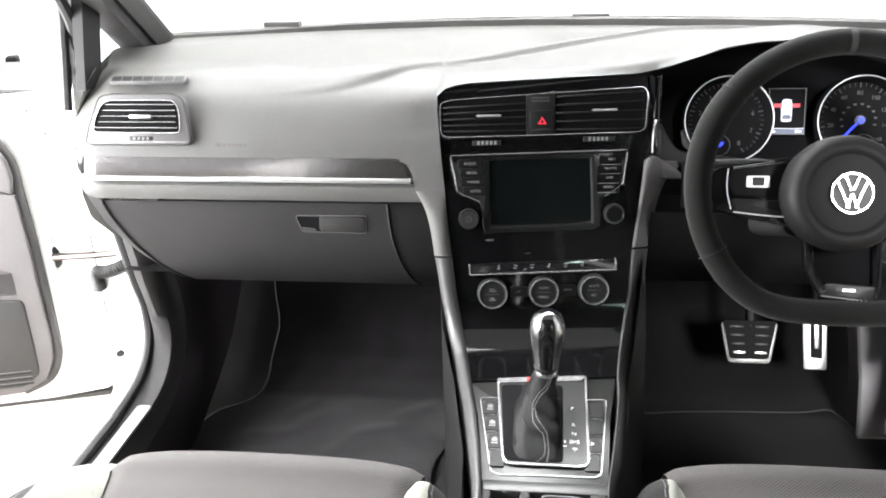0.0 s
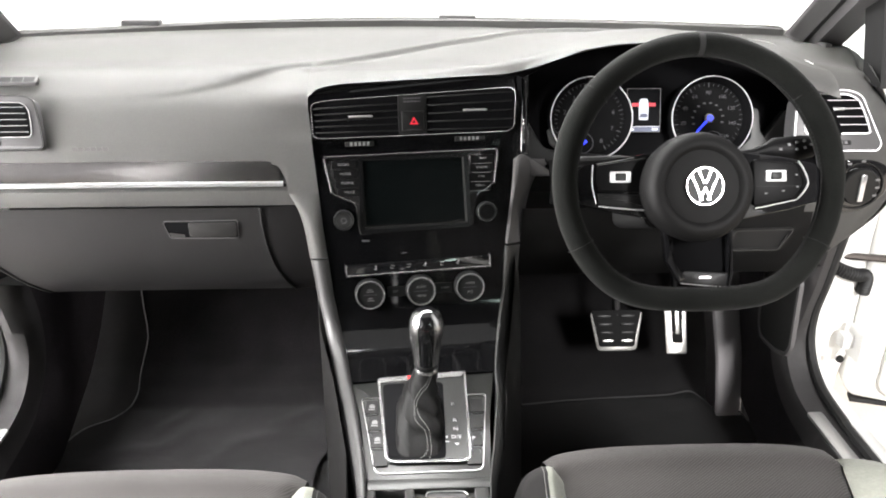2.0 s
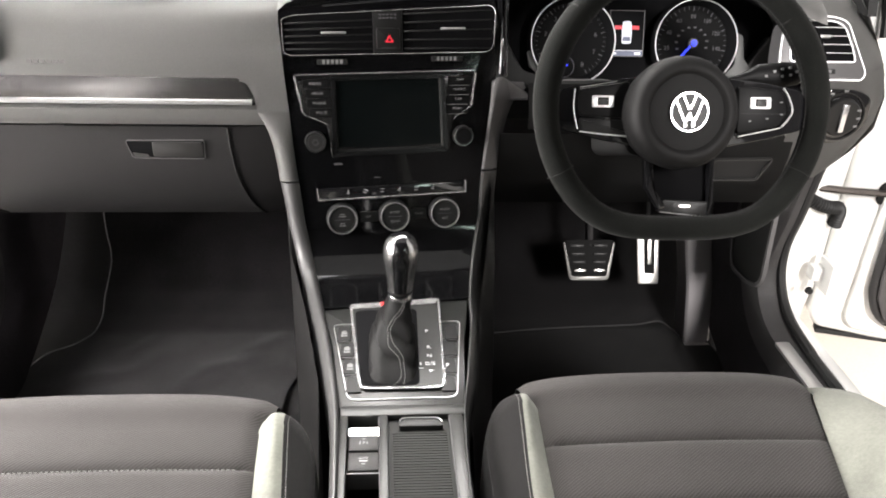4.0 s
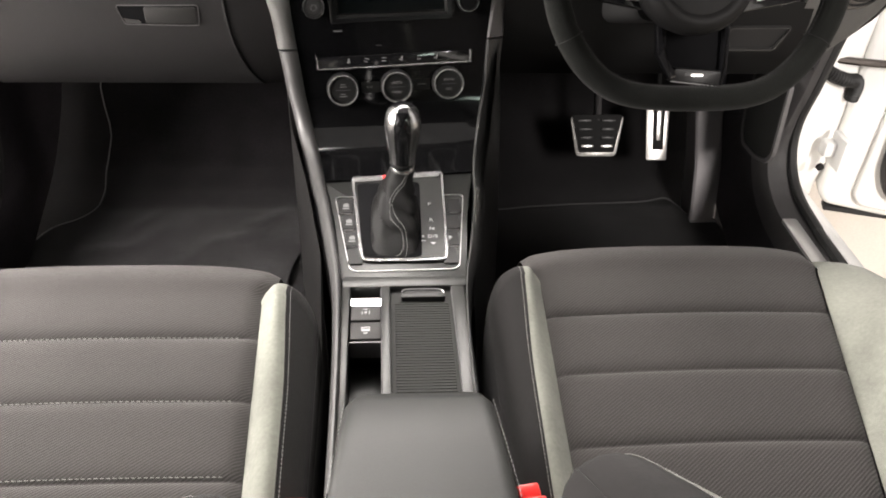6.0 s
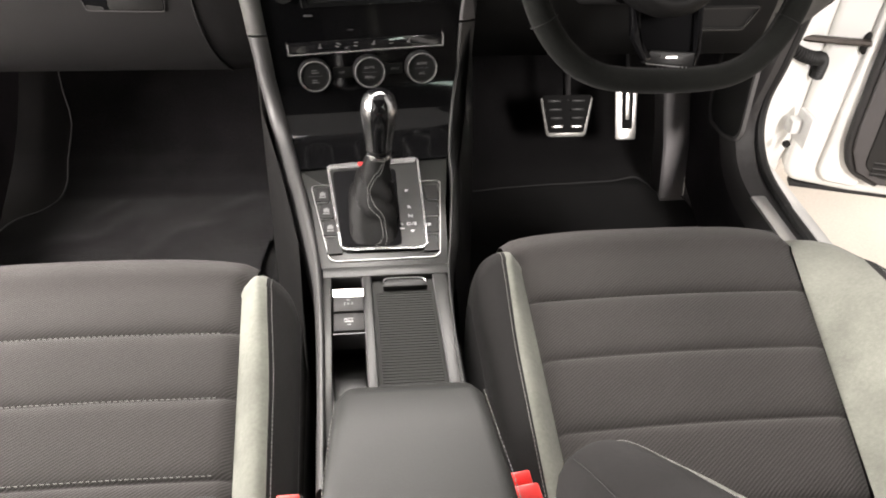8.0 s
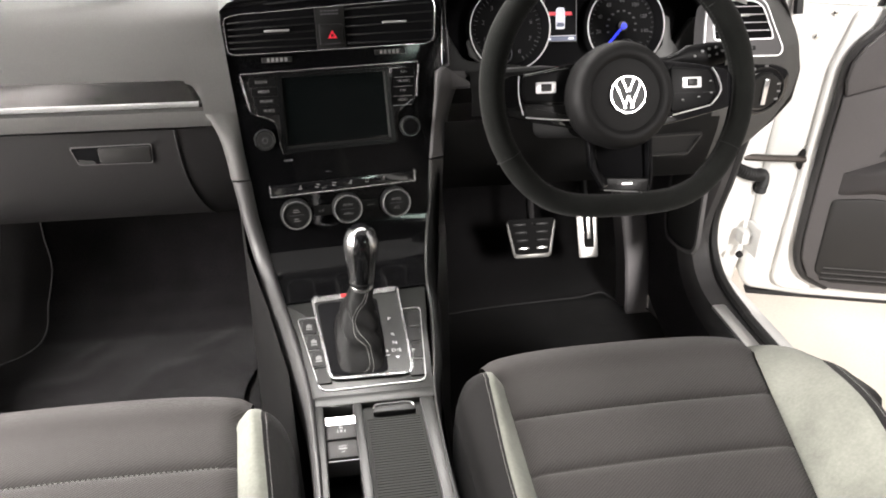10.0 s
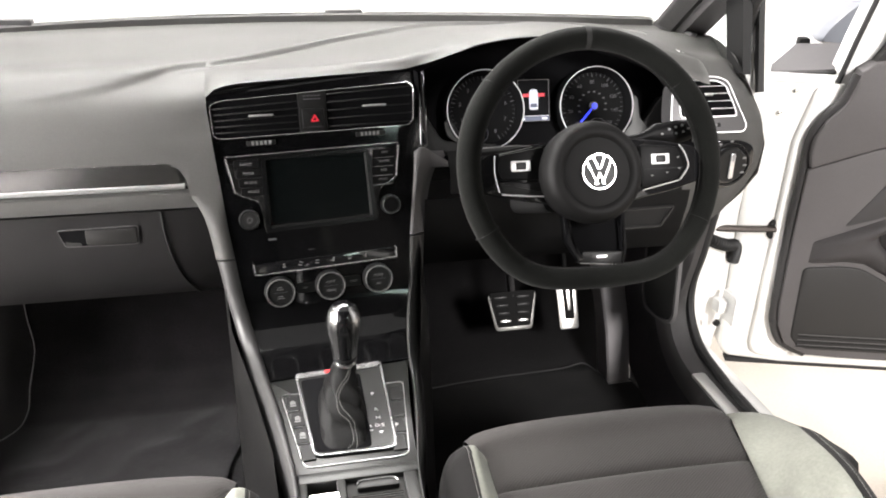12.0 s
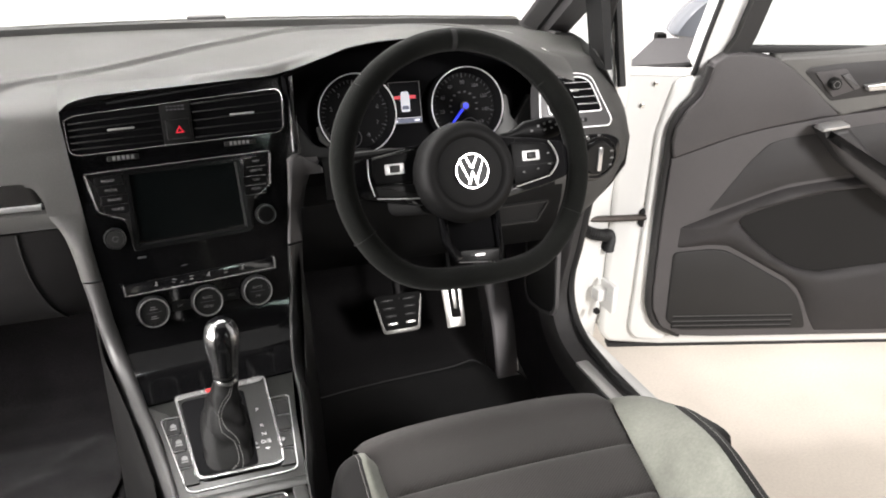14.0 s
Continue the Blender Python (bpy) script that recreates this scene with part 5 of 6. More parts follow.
    right_flank = upper((156, 188.5, 0.046, 0), (151.0, 187.5, 0.049, 1), (148.6, 183, 0.050, 1), (147.3, 172, 0.043, 1), (145.2, 150, 0.033, 1), (141.5, 125, 0.0285, 1), (138.0, 100, 0.0265, 1), (135.0, 80, 0.0258, 1), (132.6, 62, 0.0255, 1))
    part("fascia_flank", loft(rail(right_flank, -1, turned_face)), PILLAR, c, "soft grey dash flank beside the wheel")
    # side walls down to the floor
    for side, line in ((-1, ((1.20, -0.150, 0.74), (1.10, -0.146, 0.66), (1.05, -0.138, 0.575), (0.95, -0.112, 0.548), (0.80, -0.086, 0.545), (0.60, -0.073, 0.545), (0.30, -0.075, 0.545))), (1, ((1.20, 0.155, 0.74), (1.10, 0.150, 0.66), (1.05, 0.142, 0.575), (0.95, 0.122, 0.548), (0.80, 0.105, 0.545), (0.72, 0.088, 0.545), (0.60, 0.080, 0.545), (0.30, 0.080, 0.545)))):
        e = 0.0 if side < 0 else 1.0
        rows = [[(x, y, z), (x + side * e * 0.012, y, z - 0.10), (x + side * e * 0.022, y, 0.36), (x + side * e * 0.03, y, 0.18)] for y, x, z in line]
        rows = [[(line[0][1], 1.6, 0.74), (line[0][1], 1.6, 0.6), (line[0][1] + side * e * 0.022, 1.6, 0.36), (line[0][1] + side * e * 0.03, 1.6, 0.18)]] + rows
        part("side_wall", sheet(rows, 0.006, side < 0), HARD, c)
    # padded armrest
    rings = []
    for y, zt, xl, xr in ((0.511, 0.585, -0.026, 0.060), (0.510, 0.606, -0.035, 0.069), (0.503, 0.621, -0.042, 0.076), (0.488, 0.629, -0.0475, 0.081), (0.45, 0.632, -0.052, 0.0855), (0.40, 0.633, -0.057, 0.089), (0.30, 0.634, -0.062, 0.094), (0.10, 0.636, -0.060, 0.094), (0.0, 0.634, -0.06, 0.094)):
        xm = (xl + xr) / 2
        sec = rounded([(xl, zt - 0.055), (xr, zt - 0.055), (xr - 0.003, zt), (xl + 0.003, zt)], [0.008, 0.008, 0.014, 0.014], 5)
        rings.append([(x, y, z) for x, z in sec])
    arm = thing("armrest", "padded dark grey armrest with pale stitching", "armrest", at=(0.015, 0.3, 0.55))
    part("pad", loft(rings), ARM, arm)
    for xa, xb, xc in ((-0.0450, -0.0545, -0.0595), (0.0780, 0.0865, 0.0915)):
        part("stitching", stitches([(xa, 0.488, 0.6255), (xb, 0.40, 0.6295), (xc, 0.30, 0.6315), (xc, 0.05, 0.632)]), THREAD, arm)
    part("armrest_base", box(-0.045, 0.078, 0.0, 0.485, 0.30, 0.585, 0.01), HARD, arm)
    return c


centre_console()


# ---- gear lever ----
def gear_lever():
    g = thing("gear_lever", "chrome topped gear lever with black leather boot and pale stitching", "gear lever", at=(0.012, 0.86, 0.553))
    rings = []
    for i in range(29):
        t = i / 28
        z = 0.5545 + 0.0495 * t
        cx = 0.0015 + 0.011 * t ** 0.8 - 0.0035 * math.sin(math.pi * t)
        cy = 0.838 + 0.055 * t ** 1.1
        hw, hd = 0.0150 + 0.0135 * (1 - t) ** 2.4 + 0.004 * math.sin(math.pi * t), 0.0165 + 0.043 * (1 - t) ** 2.0
        ring = []
        for k in range(56):
            a = 2 * math.pi * k / 56
            deep = math.sin(math.pi * min(t * 1.08, 1)) ** 0.7
            twist = a + 2.2 * t
            fold = 1 + deep * (0.10 * math.sin(2 * twist + 0.6) + 0.27 * (abs(math.sin(1.5 * twist + 8.0 * t)) - 0.62) + 0.05 * math.sin(7 * a + 15 * t))
            e = 0.5 + 0.35 * t
            ca, sa = math.copysign(abs(math.cos(a)) ** e, math.cos(a)), math.copysign(abs(math.sin(a)) ** e, math.sin(a))
            ring.append((cx + hw * fold * ca, cy + hd * fold * sa, z))
        rings.append(ring)
    part("boot", loft(rings), LEATHER, g, "black leather boot")
    for off in (-0.0022, 0.0022):
        line = []
        for i, r in enumerate(rings):
            u = 42 + off * 330 + 2.4 * math.sin(i * 0.26 + 0.4)
            a, b = Vector(r[int(u)]), Vector(r[int(u) + 1])
            line.append(a.lerp(b, u - int(u)) + Vector((0, -0.0009, 0.0006)))
        part("stitching", stitches(line, 0.0042, 0.0026, 0.00022), THREAD, g)
    knob = [(0.0135, 0.600), (0.0142, 0.606), (0.0150, 0.616), (0.0165, 0.630), (0.0190, 0.648), (0.0208, 0.662), (0.0205, 0.674), (0.0175, 0.684), (0.011, 0.690), (0.003, 0.692)]
    rings = [[(0.0125 + r * math.cos(2 * math.pi * k / 36), 0.893 - 0.03 * (z - 0.6) + 1.12 * r * math.sin(2 * math.pi * k / 36), z) for k in range(36)] for r, z in knob]
    part("knob", loft(rings), PIANO, g, "dark gloss lever knob")
    sel = lambda ks: loft([[(0.0125 + (r + 0.0007) * math.cos(radians(a)), 0.893 - 0.03 * (z - 0.6) + 1.12 * (r + 0.0007) * math.sin(radians(a)), z) for a in ks] for r, z in knob[2:9]], False, False)
    for ks in (range(180, 245, 6), range(296, 362, 6)):
        part("knob_cheek", sel(list(ks)), LEVER, g, "satin chrome cheek")
    part("knob_band", loft([[(0.0125 + r * math.cos(2 * math.pi * k / 32), 0.893 + 1.12 * r * math.sin(2 * math.pi * k / 32), z) for k in range(32)] for r, z in ((0.0150, 0.6125), (0.0157, 0.6130), (0.0158, 0.6155), (0.0152, 0.6160))]), DARK, g)
    part("collar", loft([[(0.0125 + r * math.cos(2 * math.pi * k / 32), 0.893 + 1.1 * r * math.sin(2 * math.pi * k / 32), z) for k in range(32)] for r, z in ((0.0148, 0.5975), (0.0152, 0.600), (0.0152, 0.6075), (0.0146, 0.609))]), LEVER, g, "satin chrome collar")
    return g


gear_lever()


# ---- steering wheel ----
TILT_W = radians(22)
WHEEL = axes((0.358, 0.960, 0.831), (1, 0, 0), (0, math.sin(TILT_W), math.cos(TILT_W)))


def rim_radius(a):
    """Distance of the rim's core from the middle, with a flat foot."""
    r = 0.1705
    s = -math.sin(a)
    if s <= 0.3:
        return r
    flat = 0.1515 / s
    return (r ** -14 + flat ** -14) ** (-1 / 14)


def steering_wheel():
    w = thing("steering_wheel", "black suede flat-bottomed steering wheel with gloss black spokes", "steering wheel", at=(0.358, 0.96, 0.66))
    pts, rad = [], []
    for k in range(96):
        a = 2 * math.pi * k / 96
        r = rim_radius(a)
        pts.append((r * math.cos(a), r * math.sin(a), 0.0))
        rad.append(0.0165 + 0.0016 * (math.exp(-((a - radians(25)) / 0.35) ** 2) + math.exp(-((a - radians(155)) / 0.35) ** 2)))
    part("rim", tube(pts, rad, 18, True, 0.92), SUEDE_RIM, w, "black suede rim", m=WHEEL)
    mark = [(0.1705 * math.cos(radians(a)), 0.1705 * math.sin(radians(a)), 0) for a in (88.8, 89.4, 90, 90.6, 91.2)]
    part("centre_mark", tube(mark, 0.0170, 18, False, 0.92), RIMMARK, w, "grey centre marking band", m=WHEEL)
    for a0 in (40, 140, 208, 332):
        a = radians(a0)
        seam = [((rim_radius(a) + 0.0172 * math.cos(t)) * math.cos(a), (rim_radius(a) + 0.0172 * math.cos(t)) * math.sin(a), 0.0162 * math.sin(t)) for t in [2 * math.pi * i / 24 for i in range(24)]]
        part("seam", tube(seam, 0.0006, 6, True), DARK, w, m=WHEEL)
    inner = [((rim_radius(2 * math.pi * k / 120) - 0.0158) * math.cos(2 * math.pi * k / 120), (rim_radius(2 * math.pi * k / 120) - 0.0158) * math.sin(2 * math.pi * k / 120), 0.004) for k in range(121)]
    part("stitching", stitches(inner, 0.005, 0.003, 0.0005), WHEELTHREAD, w, m=WHEEL)
    # airbag cover
    hub = [(0.056, -0.03), (0.0635, 0.0), (0.0668, 0.026), (0.0662, 0.040), (0.0625, 0.050), (0.056, 0.055), (0.0505, 0.0556), (0.0470, 0.0545), (0.044, 0.0518), (0.030, 0.0537), (0.001, 0.0547)]
    H = WHEEL @ shift(-0.0140, -0.0095, 0)
    part("airbag_cover", spin(hub, 64), HUB, w, "round dark grey airbag cover", m=H)
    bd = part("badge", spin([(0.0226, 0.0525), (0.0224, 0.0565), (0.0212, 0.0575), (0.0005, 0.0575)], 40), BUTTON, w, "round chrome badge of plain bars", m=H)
    part("badge_ring", outline([(0.0226 * math.cos(2 * math.pi * k / 48), 0.0226 * math.sin(2 * math.pi * k / 48)) for k in range(48)], 0.0012, 0.0545, 0.0595), EMBLEM, bd, m=H)
    for a, b, ln, turn in ((-0.0046, 0.0115, 0.0185, 23), (0.0046, 0.0115, 0.0185, -23), (-0.0098, -0.0015, 0.0335, 23), (0.0098, -0.0015, 0.0335, -23), (-0.0030, -0.0090, 0.0175, -21), (0.0030, -0.0090, 0.0175, 21)):
        part("badge_bar", box(-0.0014, 0.0014, -ln / 2, ln / 2, 0.0572, 0.0596, 0.0003, 1), LEVER, bd, m=H @ shift(a, b, 0) @ Matrix.Rotation(radians(turn), 4, "Z"))
    # side spokes with buttons
    for s in (1, -1):
        k = WHEEL if s > 0 else WHEEL @ MIRROR
        sp = part("side_spoke", prism(rounded([(0.05, -0.050), (0.112, -0.038), (0.152, -0.028), (0.160, 0.0), (0.150, 0.020), (0.105, 0.029), (0.05, 0.036)], 0.008), -0.018, 0.002, 0.001), PIANO, w, "gloss black spoke with control buttons", m=k)
        if s < 0:
            pad = rounded([(0.066, -0.0150), (0.129, -0.0125), (0.134, 0.003), (0.131, 0.0195), (0.070, 0.0290)], 0.004)
            part("button_pad", prism(pad, 0.0, 0.0085, 0.002), PADS, sp, m=k)
            part("lower_blade", prism(rounded([(0.060, -0.0365), (0.128, -0.0305), (0.1305, -0.0150), (0.066, -0.0178)], 0.003), 0.0, 0.0088, 0.002), BUTTON, sp, m=k)
            part("chrome_edge", tube(smooth_line([(0.060, -0.0375, 0.009), (0.100, -0.0345, 0.009), (0.130, -0.0312, 0.009)]), 0.0009, 6), RING, sp, m=k)
            part("chrome_edge", tube(smooth_line([(0.1325, -0.028, 0.008), (0.1375, -0.004, 0.008), (0.1365, 0.020, 0.008)]), 0.0007, 6), RING, sp, m=k)
            part("top_edge", tube(smooth_line([(0.085, 0.0290, 0.0080), (0.110, 0.0245, 0.0080), (0.131, 0.0212, 0.0080)]), 0.0006, 6), LEVER, sp, m=k)
            ra = 0.089
        else:
            pad = rounded([(0.066, -0.0335), (0.120, -0.0230), (0.1305, -0.004), (0.121, 0.0205), (0.066, 0.0260)], 0.006)
            part("button_pad", prism(pad, 0.0, 0.0085, 0.002), PADS, sp, m=k)
            part("pad_groove", box(0.070, 0.128, -0.0084, -0.0078, 0.0082, 0.0089), DARK, sp, m=k)
            part("chrome_edge", tube(smooth_line([(0.122, -0.0240, 0.0095), (0.1310, -0.013, 0.0100), (0.1345, -0.003, 0.0100), (0.1290, 0.0130, 0.0098), (0.1225, 0.0225, 0.0092)]), 0.0016, 8, False, 0.7), RING, sp, "polished edge", m=k)
            part("blade_edge", tube(smooth_line([(0.068, -0.0360, 0.0085), (0.095, -0.0305, 0.0085), (0.121, -0.0252, 0.0085)]), 0.0008, 6), RING, sp, m=k)
            ra = 0.081
        part("rocker_frame", prism(rect(ra, ra + 0.0265, -0.0022, 0.0118, 0.002), 0.008, 0.0102, 0.0008), RING, sp, "silver rocker frame", m=k)
        part("rocker", prism(rect(ra + 0.0065, ra + 0.0200, 0.0002, 0.0096, 0.0015), 0.0095, 0.0122, 0.0008), BUTTON, sp, m=k)
        if s > 0:
            parts("button_print", pieces(*[box(a - 0.0016, a + 0.0016, b - 0.0008, b + 0.0008, 0.0085, 0.0089) for a, b in ((0.082, -0.017), (0.104, -0.014), (0.122, -0.009), (0.121, 0.006))]), DIMPRINT, sp, m=k)
    # twin lower spoke
    lo = part("lower_spoke", prism(rounded([(-0.038, -0.06), (0.037, -0.06), (0.036, -0.130), (-0.022, -0.130)], 0.004), -0.016, -0.008, 0.002), VOID, w, "black lower spoke in a gloss frame", m=WHEEL)
    part("spoke_arm", prism(rounded([(-0.047, -0.055), (-0.036, -0.055), (-0.0335, -0.098), (-0.018, -0.123), (-0.027, -0.1275), (-0.0435, -0.100)], 0.003), -0.010, 0.004, 0.0025), PIANO, lo, m=WHEEL)
    part("spoke_arm", prism(rounded([(0.0345, -0.055), (0.0420, -0.055), (0.0425, -0.116), (0.0375, -0.134), (0.0330, -0.134), (0.0360, -0.113)], 0.003), -0.010, 0.004, 0.0025), PIANO, lo, m=WHEEL)
    part("spoke_foot", prism(rounded([(-0.027, -0.1285), (0.0375, -0.1350), (0.0365, -0.1165), (-0.021, -0.1130)], 0.003), -0.010, 0.002, 0.002), BUTTON, lo, m=WHEEL)
    part("foot_edge", tube([(-0.025, -0.1290, 0.002), (0.036, -0.1352, 0.002)], 0.0007, 6), CHROME, lo, m=WHEEL)
    part("spoke_badge", prism(rounded([(-0.010, -0.1225), (0.019, -0.1250), (0.021, -0.1205), (-0.007, -0.1180)], 0.0015), 0.002, 0.003), BUTTON, lo, "small dark badge with a silver mark", m=WHEEL)
    part("spoke_badge_mark", box(-0.001, 0.013, -0.1230, -0.1205, 0.003, 0.0036), CHROME, lo, m=WHEEL)
    # column and stalks
    col = thing("steering_column", "black plastic steering column shroud with stalks", "steering column", at=(0.358, 1.05, 0.70))
    part("shroud", loft([[(x, y, c) for x, y in rounded([(-0.062, -0.06), (0.062, -0.06), (0.066, 0.018), (-0.066, 0.018)], 0.02)] for c in (-0.03, -0.06, -0.20)]), DARK, col, m=WHEEL)
    st = part("wiper_stalk", loft([[(a, m_ + h * math.sin(q), -0.040 + 0.008 * math.cos(q)) for q in [2 * math.pi * i / 14 for i in range(14)]] for a, m_, h in ((0.050, 0.033, 0.006), (0.085, 0.037, 0.0065), (0.100, 0.0405, 0.0090), (0.112, 0.0430, 0.0140), (0.145, 0.0440, 0.0165), (0.164, 0.0455, 0.0145), (0.171, 0.0460, 0.0090))]), PADS, col, "black wiper stalk with white symbols", m=WHEEL)
    parts("stalk_marks", pieces(*[box(a, a + 0.0035, b, b + 0.0030, -0.0328, -0.0316) for a, b in ((0.118, 0.040), (0.129, 0.046), (0.139, 0.049), (0.149, 0.051), (0.139, 0.040), (0.150, 0.042), (0.158, 0.046))]), DIMPRINT, st, m=WHEEL)
    part("indicator_stalk", tube(smooth_line([(-0.05, 0.03, -0.05), (-0.10, 0.030, -0.05), (-0.168, 0.028, -0.05)], 6), [0.008] * 5 + [0.010] * 8, 10, False, 0.7), BUTTON, col, "black indicator stalk", m=WHEEL)
    return w


steering_wheel()


# ---- pedals ----
def pedals():
    F = axes((0.408, 1.42, 0.352), (1, 0, 0), (0, 0.45, 0.893))
    b = thing("brake_pedal", "brushed steel brake pedal with black rubber ribs", "pedal", "pedals", at=(0.408, 1.42, 0.31))
    pad = rounded([(-0.056, 0.042), (-0.042, -0.038), (0.038, -0.038), (0.053, 0.042)], 0.010)
    part("pad", prism(pad, -0.004, 0.004, 0.002), STEEL, b, "brushed steel pad", m=F)
    part("rubber_face", prism(rounded([(-0.0515, 0.0445), (-0.037, -0.0290), (0.033, -0.0290), (0.0490, 0.0445)], 0.006), 0.0, 0.006, 0.001), TREAD, b, m=F)
    for j in range(4):
        for i in range(2):
            x0 = (-0.042 + 0.003 * j) if not i else 0.006
            y0 = -0.020 + (3 - j) * 0.0165
            part("rib", box(x0, x0 + 0.029 - 0.0015 * j, y0, y0 + 0.0065, 0.005, 0.0085, 0.0015), STEEL if j == 3 else BUTTON, b, m=F)
    part("arm", tube(smooth_line([(0.0, 0.03, -0.004), (0.004, 0.09, -0.02), (0.0, 0.24, -0.03)]), 0.012, 10, False, 0.6), LOWER, b, m=F)
    G = axes((0.530, 1.42, 0.345), (1, 0, 0), (0, 0.45, 0.893))
    a = thing("accelerator_pedal", "brushed steel accelerator pedal with rubber insert", "pedal", "pedals", at=(0.53, 1.42, 0.30))
    part("pad", prism(rounded([(-0.026, 0.075), (-0.023, -0.040), (0.020, -0.040), (0.022, 0.075)], 0.006), -0.004, 0.004, 0.002), STEEL, a, "brushed steel pad", m=G)
    part("rubber_face", prism(rounded([(-0.011, 0.07), (-0.010, -0.018), (0.011, -0.018), (0.012, 0.07)], 0.004), 0, 0.006, 0.001), TREAD, a, m=G)
    for b0, b1 in ((0.000, 0.068),):
        part("rib", box(-0.0050, 0.0050, b0, b1, 0.005, 0.0085, 0.0015), STEEL, a, m=G)
    part("arm", tube(smooth_line([(0.0, 0.05, -0.006), (0.004, 0.12, -0.02), (0.0, 0.24, -0.03)]), 0.010, 10, False, 0.6), DARK, a, m=G)
    r = thing("side_brace", "dark grey plastic cover beside the accelerator", "trim", at=(0.64, 1.42, 0.19))
    part("cover", loft([[(a, y + 0.004, z), (a + 0.004, y, z), (b - 0.004, y, z), (b, y + 0.004, z), (b, y + 0.06, z), (a, y + 0.06, z)] for z, y, a, b in ((0.19, 1.340, 0.604, 0.656), (0.25, 1.354, 0.602, 0.655), (0.31, 1.370, 0.600, 0.6535), (0.402, 1.400, 0.591, 0.645), (0.62, 1.460, 0.582, 0.637))]), BRACE, r)
    part("edge_lip", tube([(0.6575, 1.352, 0.20), (0.6555, 1.382, 0.31), (0.647, 1.412, 0.402), (0.639, 1.472, 0.62)], 0.0022, 8), DARK, r)
    part("foot_flange", box(0.600, 0.658, 1.334, 1.372, 0.192, 0.205, 0.003), BRACE, r)


pedals()


# ---- seats ----
def seat(s, label, group="front seats"):
    """A sports seat; s is 1 on the driver's side, -1 opposite."""
    cx, dy = (0.328, 0.0) if s > 0 else (0.328, -0.025)
    k = Matrix.Identity(4) if s > 0 else MIRROR
    st = thing("front_seat", label, "seat", group, at=(s * cx, 0.5 + dy, 0.2))
    k = k @ shift(0, dy, 0)
    # cushion columns: inner side to outer side; x at the front and at the rear
    cols = [(0.098, 0.098), (0.100, 0.099), (0.106, 0.104), (0.118, 0.113), (0.132, 0.124), (0.1435, 0.131), (0.152, 0.139), (0.159, 0.147), (0.165, 0.153)]
    hts = [-0.16, -0.05, -0.010, 0.006, 0.013, 0.016, 0.013, 0.005, -0.002]
    front = [0.655, 0.690, 0.727, 0.752, 0.762, 0.762, 0.764, 0.764, 0.764]
    oc = [(0.497, 0.425), (0.507, 0.436), (0.521, 0.451), (0.536, 0.466), (0.549, 0.480), (0.559, 0.491), (0.573, 0.505), (0.589, 0.521), (0.599, 0.531), (0.601, 0.534)]
    oh = [-0.001, 0.008, 0.024, 0.040, 0.052, 0.058, 0.057, 0.044, 0.014, -0.13]
    of = [0.782, 0.781, 0.777, 0.768, 0.756, 0.740, 0.722, 0.700, 0.672, 0.640]
    base = 0.550
    close = 0.0 if s > 0 else -0.021  # the passenger cushion sits nearer the console
    cols = [(a + close, b + close) for a, b in cols]

    def dense(cols, hs, fs, n=3):
        """More columns between the given ones, smoothly."""
        P = smooth_line([(a, b, h) for (a, b), h in zip(cols, hs)], n)
        F = smooth_line([(f, 0, 0) for f in fs], n)
        return [(p.x, p.y, p.z, f.x) for p, f in zip(P, F)]

    def column(xf, xr, h, yf, grooves, fade=False):
        out = []
        for i, (o, dz) in enumerate(((0.012, -0.20), (0.008, -0.10), (0.010, -0.05), (0.006, -0.03), (-0.002, -0.014), (-0.014, -0.005), (-0.03, -0.001))):
            y = yf + o
            out.append((xf, y, base + (h * 0.2 if fade and h > 0 else h) + dz))
        seams = ((0.680, 0.0062), (0.594, 0.0046), (0.506, 0.0046), (0.418, 0.0046))
        if grooves is None:
            ys = [yf - 0.03 - (yf - 0.03 - 0.36) * i / 66 for i in range(1, 67)]
        else:
            near = [yc + e for yc, _ in seams for e in (0.012, 0.008, 0.005, 0.003, 0.0015, 0.0, -0.0015, -0.003, -0.005, -0.008, -0.012)]
            plain = [y for y in (0.740 - 0.008 * i for i in range(48)) if all(abs(y - yc) > 0.014 for yc, _ in seams)]
            ys = [yf - 0.03 - (yf - 0.03 - 0.744) * i / 4 for i in range(1, 4)] + sorted(near + plain, reverse=True)
        for y in ys:
            t = (0.76 - y) / 0.32
            x = xf + (xr - xf) * min(max(t, 0), 1.25)
            z = base + h * (0.2 + 0.8 * smoothstep(0.77, 0.56, y) if fade and h > 0 else 1) - 0.012 * max(t, 0)
            if grooves is not None:
                for yc, deep in seams:
                    z -= deep * grooves * math.exp(-abs(y - yc) / 0.0065)
                z += 0.004 * math.sin(math.pi * min(max((y - 0.42) / 0.36, 0), 1))
            out.append((x, y, z))
        return out

    centre = []
    for i in range(33):
        t = i / 32
        xf, xr = 0.165 + close + (0.332 - close) * t, 0.153 + close + (0.272 - close) * t
        e = min(t, 1 - t)
        edge = -0.006 * math.exp(-e / 0.012)
        flare = 0.016 * (1 - t) ** 6
        row = column(xf, xr, 0.004 * math.sin(math.pi * t) + edge, 0.792 + 0.016 * (1 - abs(2 * t - 1) ** 5), 0.35 + 0.65 * smoothstep(0.0, 0.03, e))
        centre.append([(x - flare * smoothstep(0.742, 0.768, y), y, z + 0.004 * smoothstep(0.742, 0.768, y)) for x, y, z in row])
    part("cushion_centre", sheet(centre, 0.0), FABRIC, st, "dark grey ribbed cloth cushion", m=k, sharp=70)
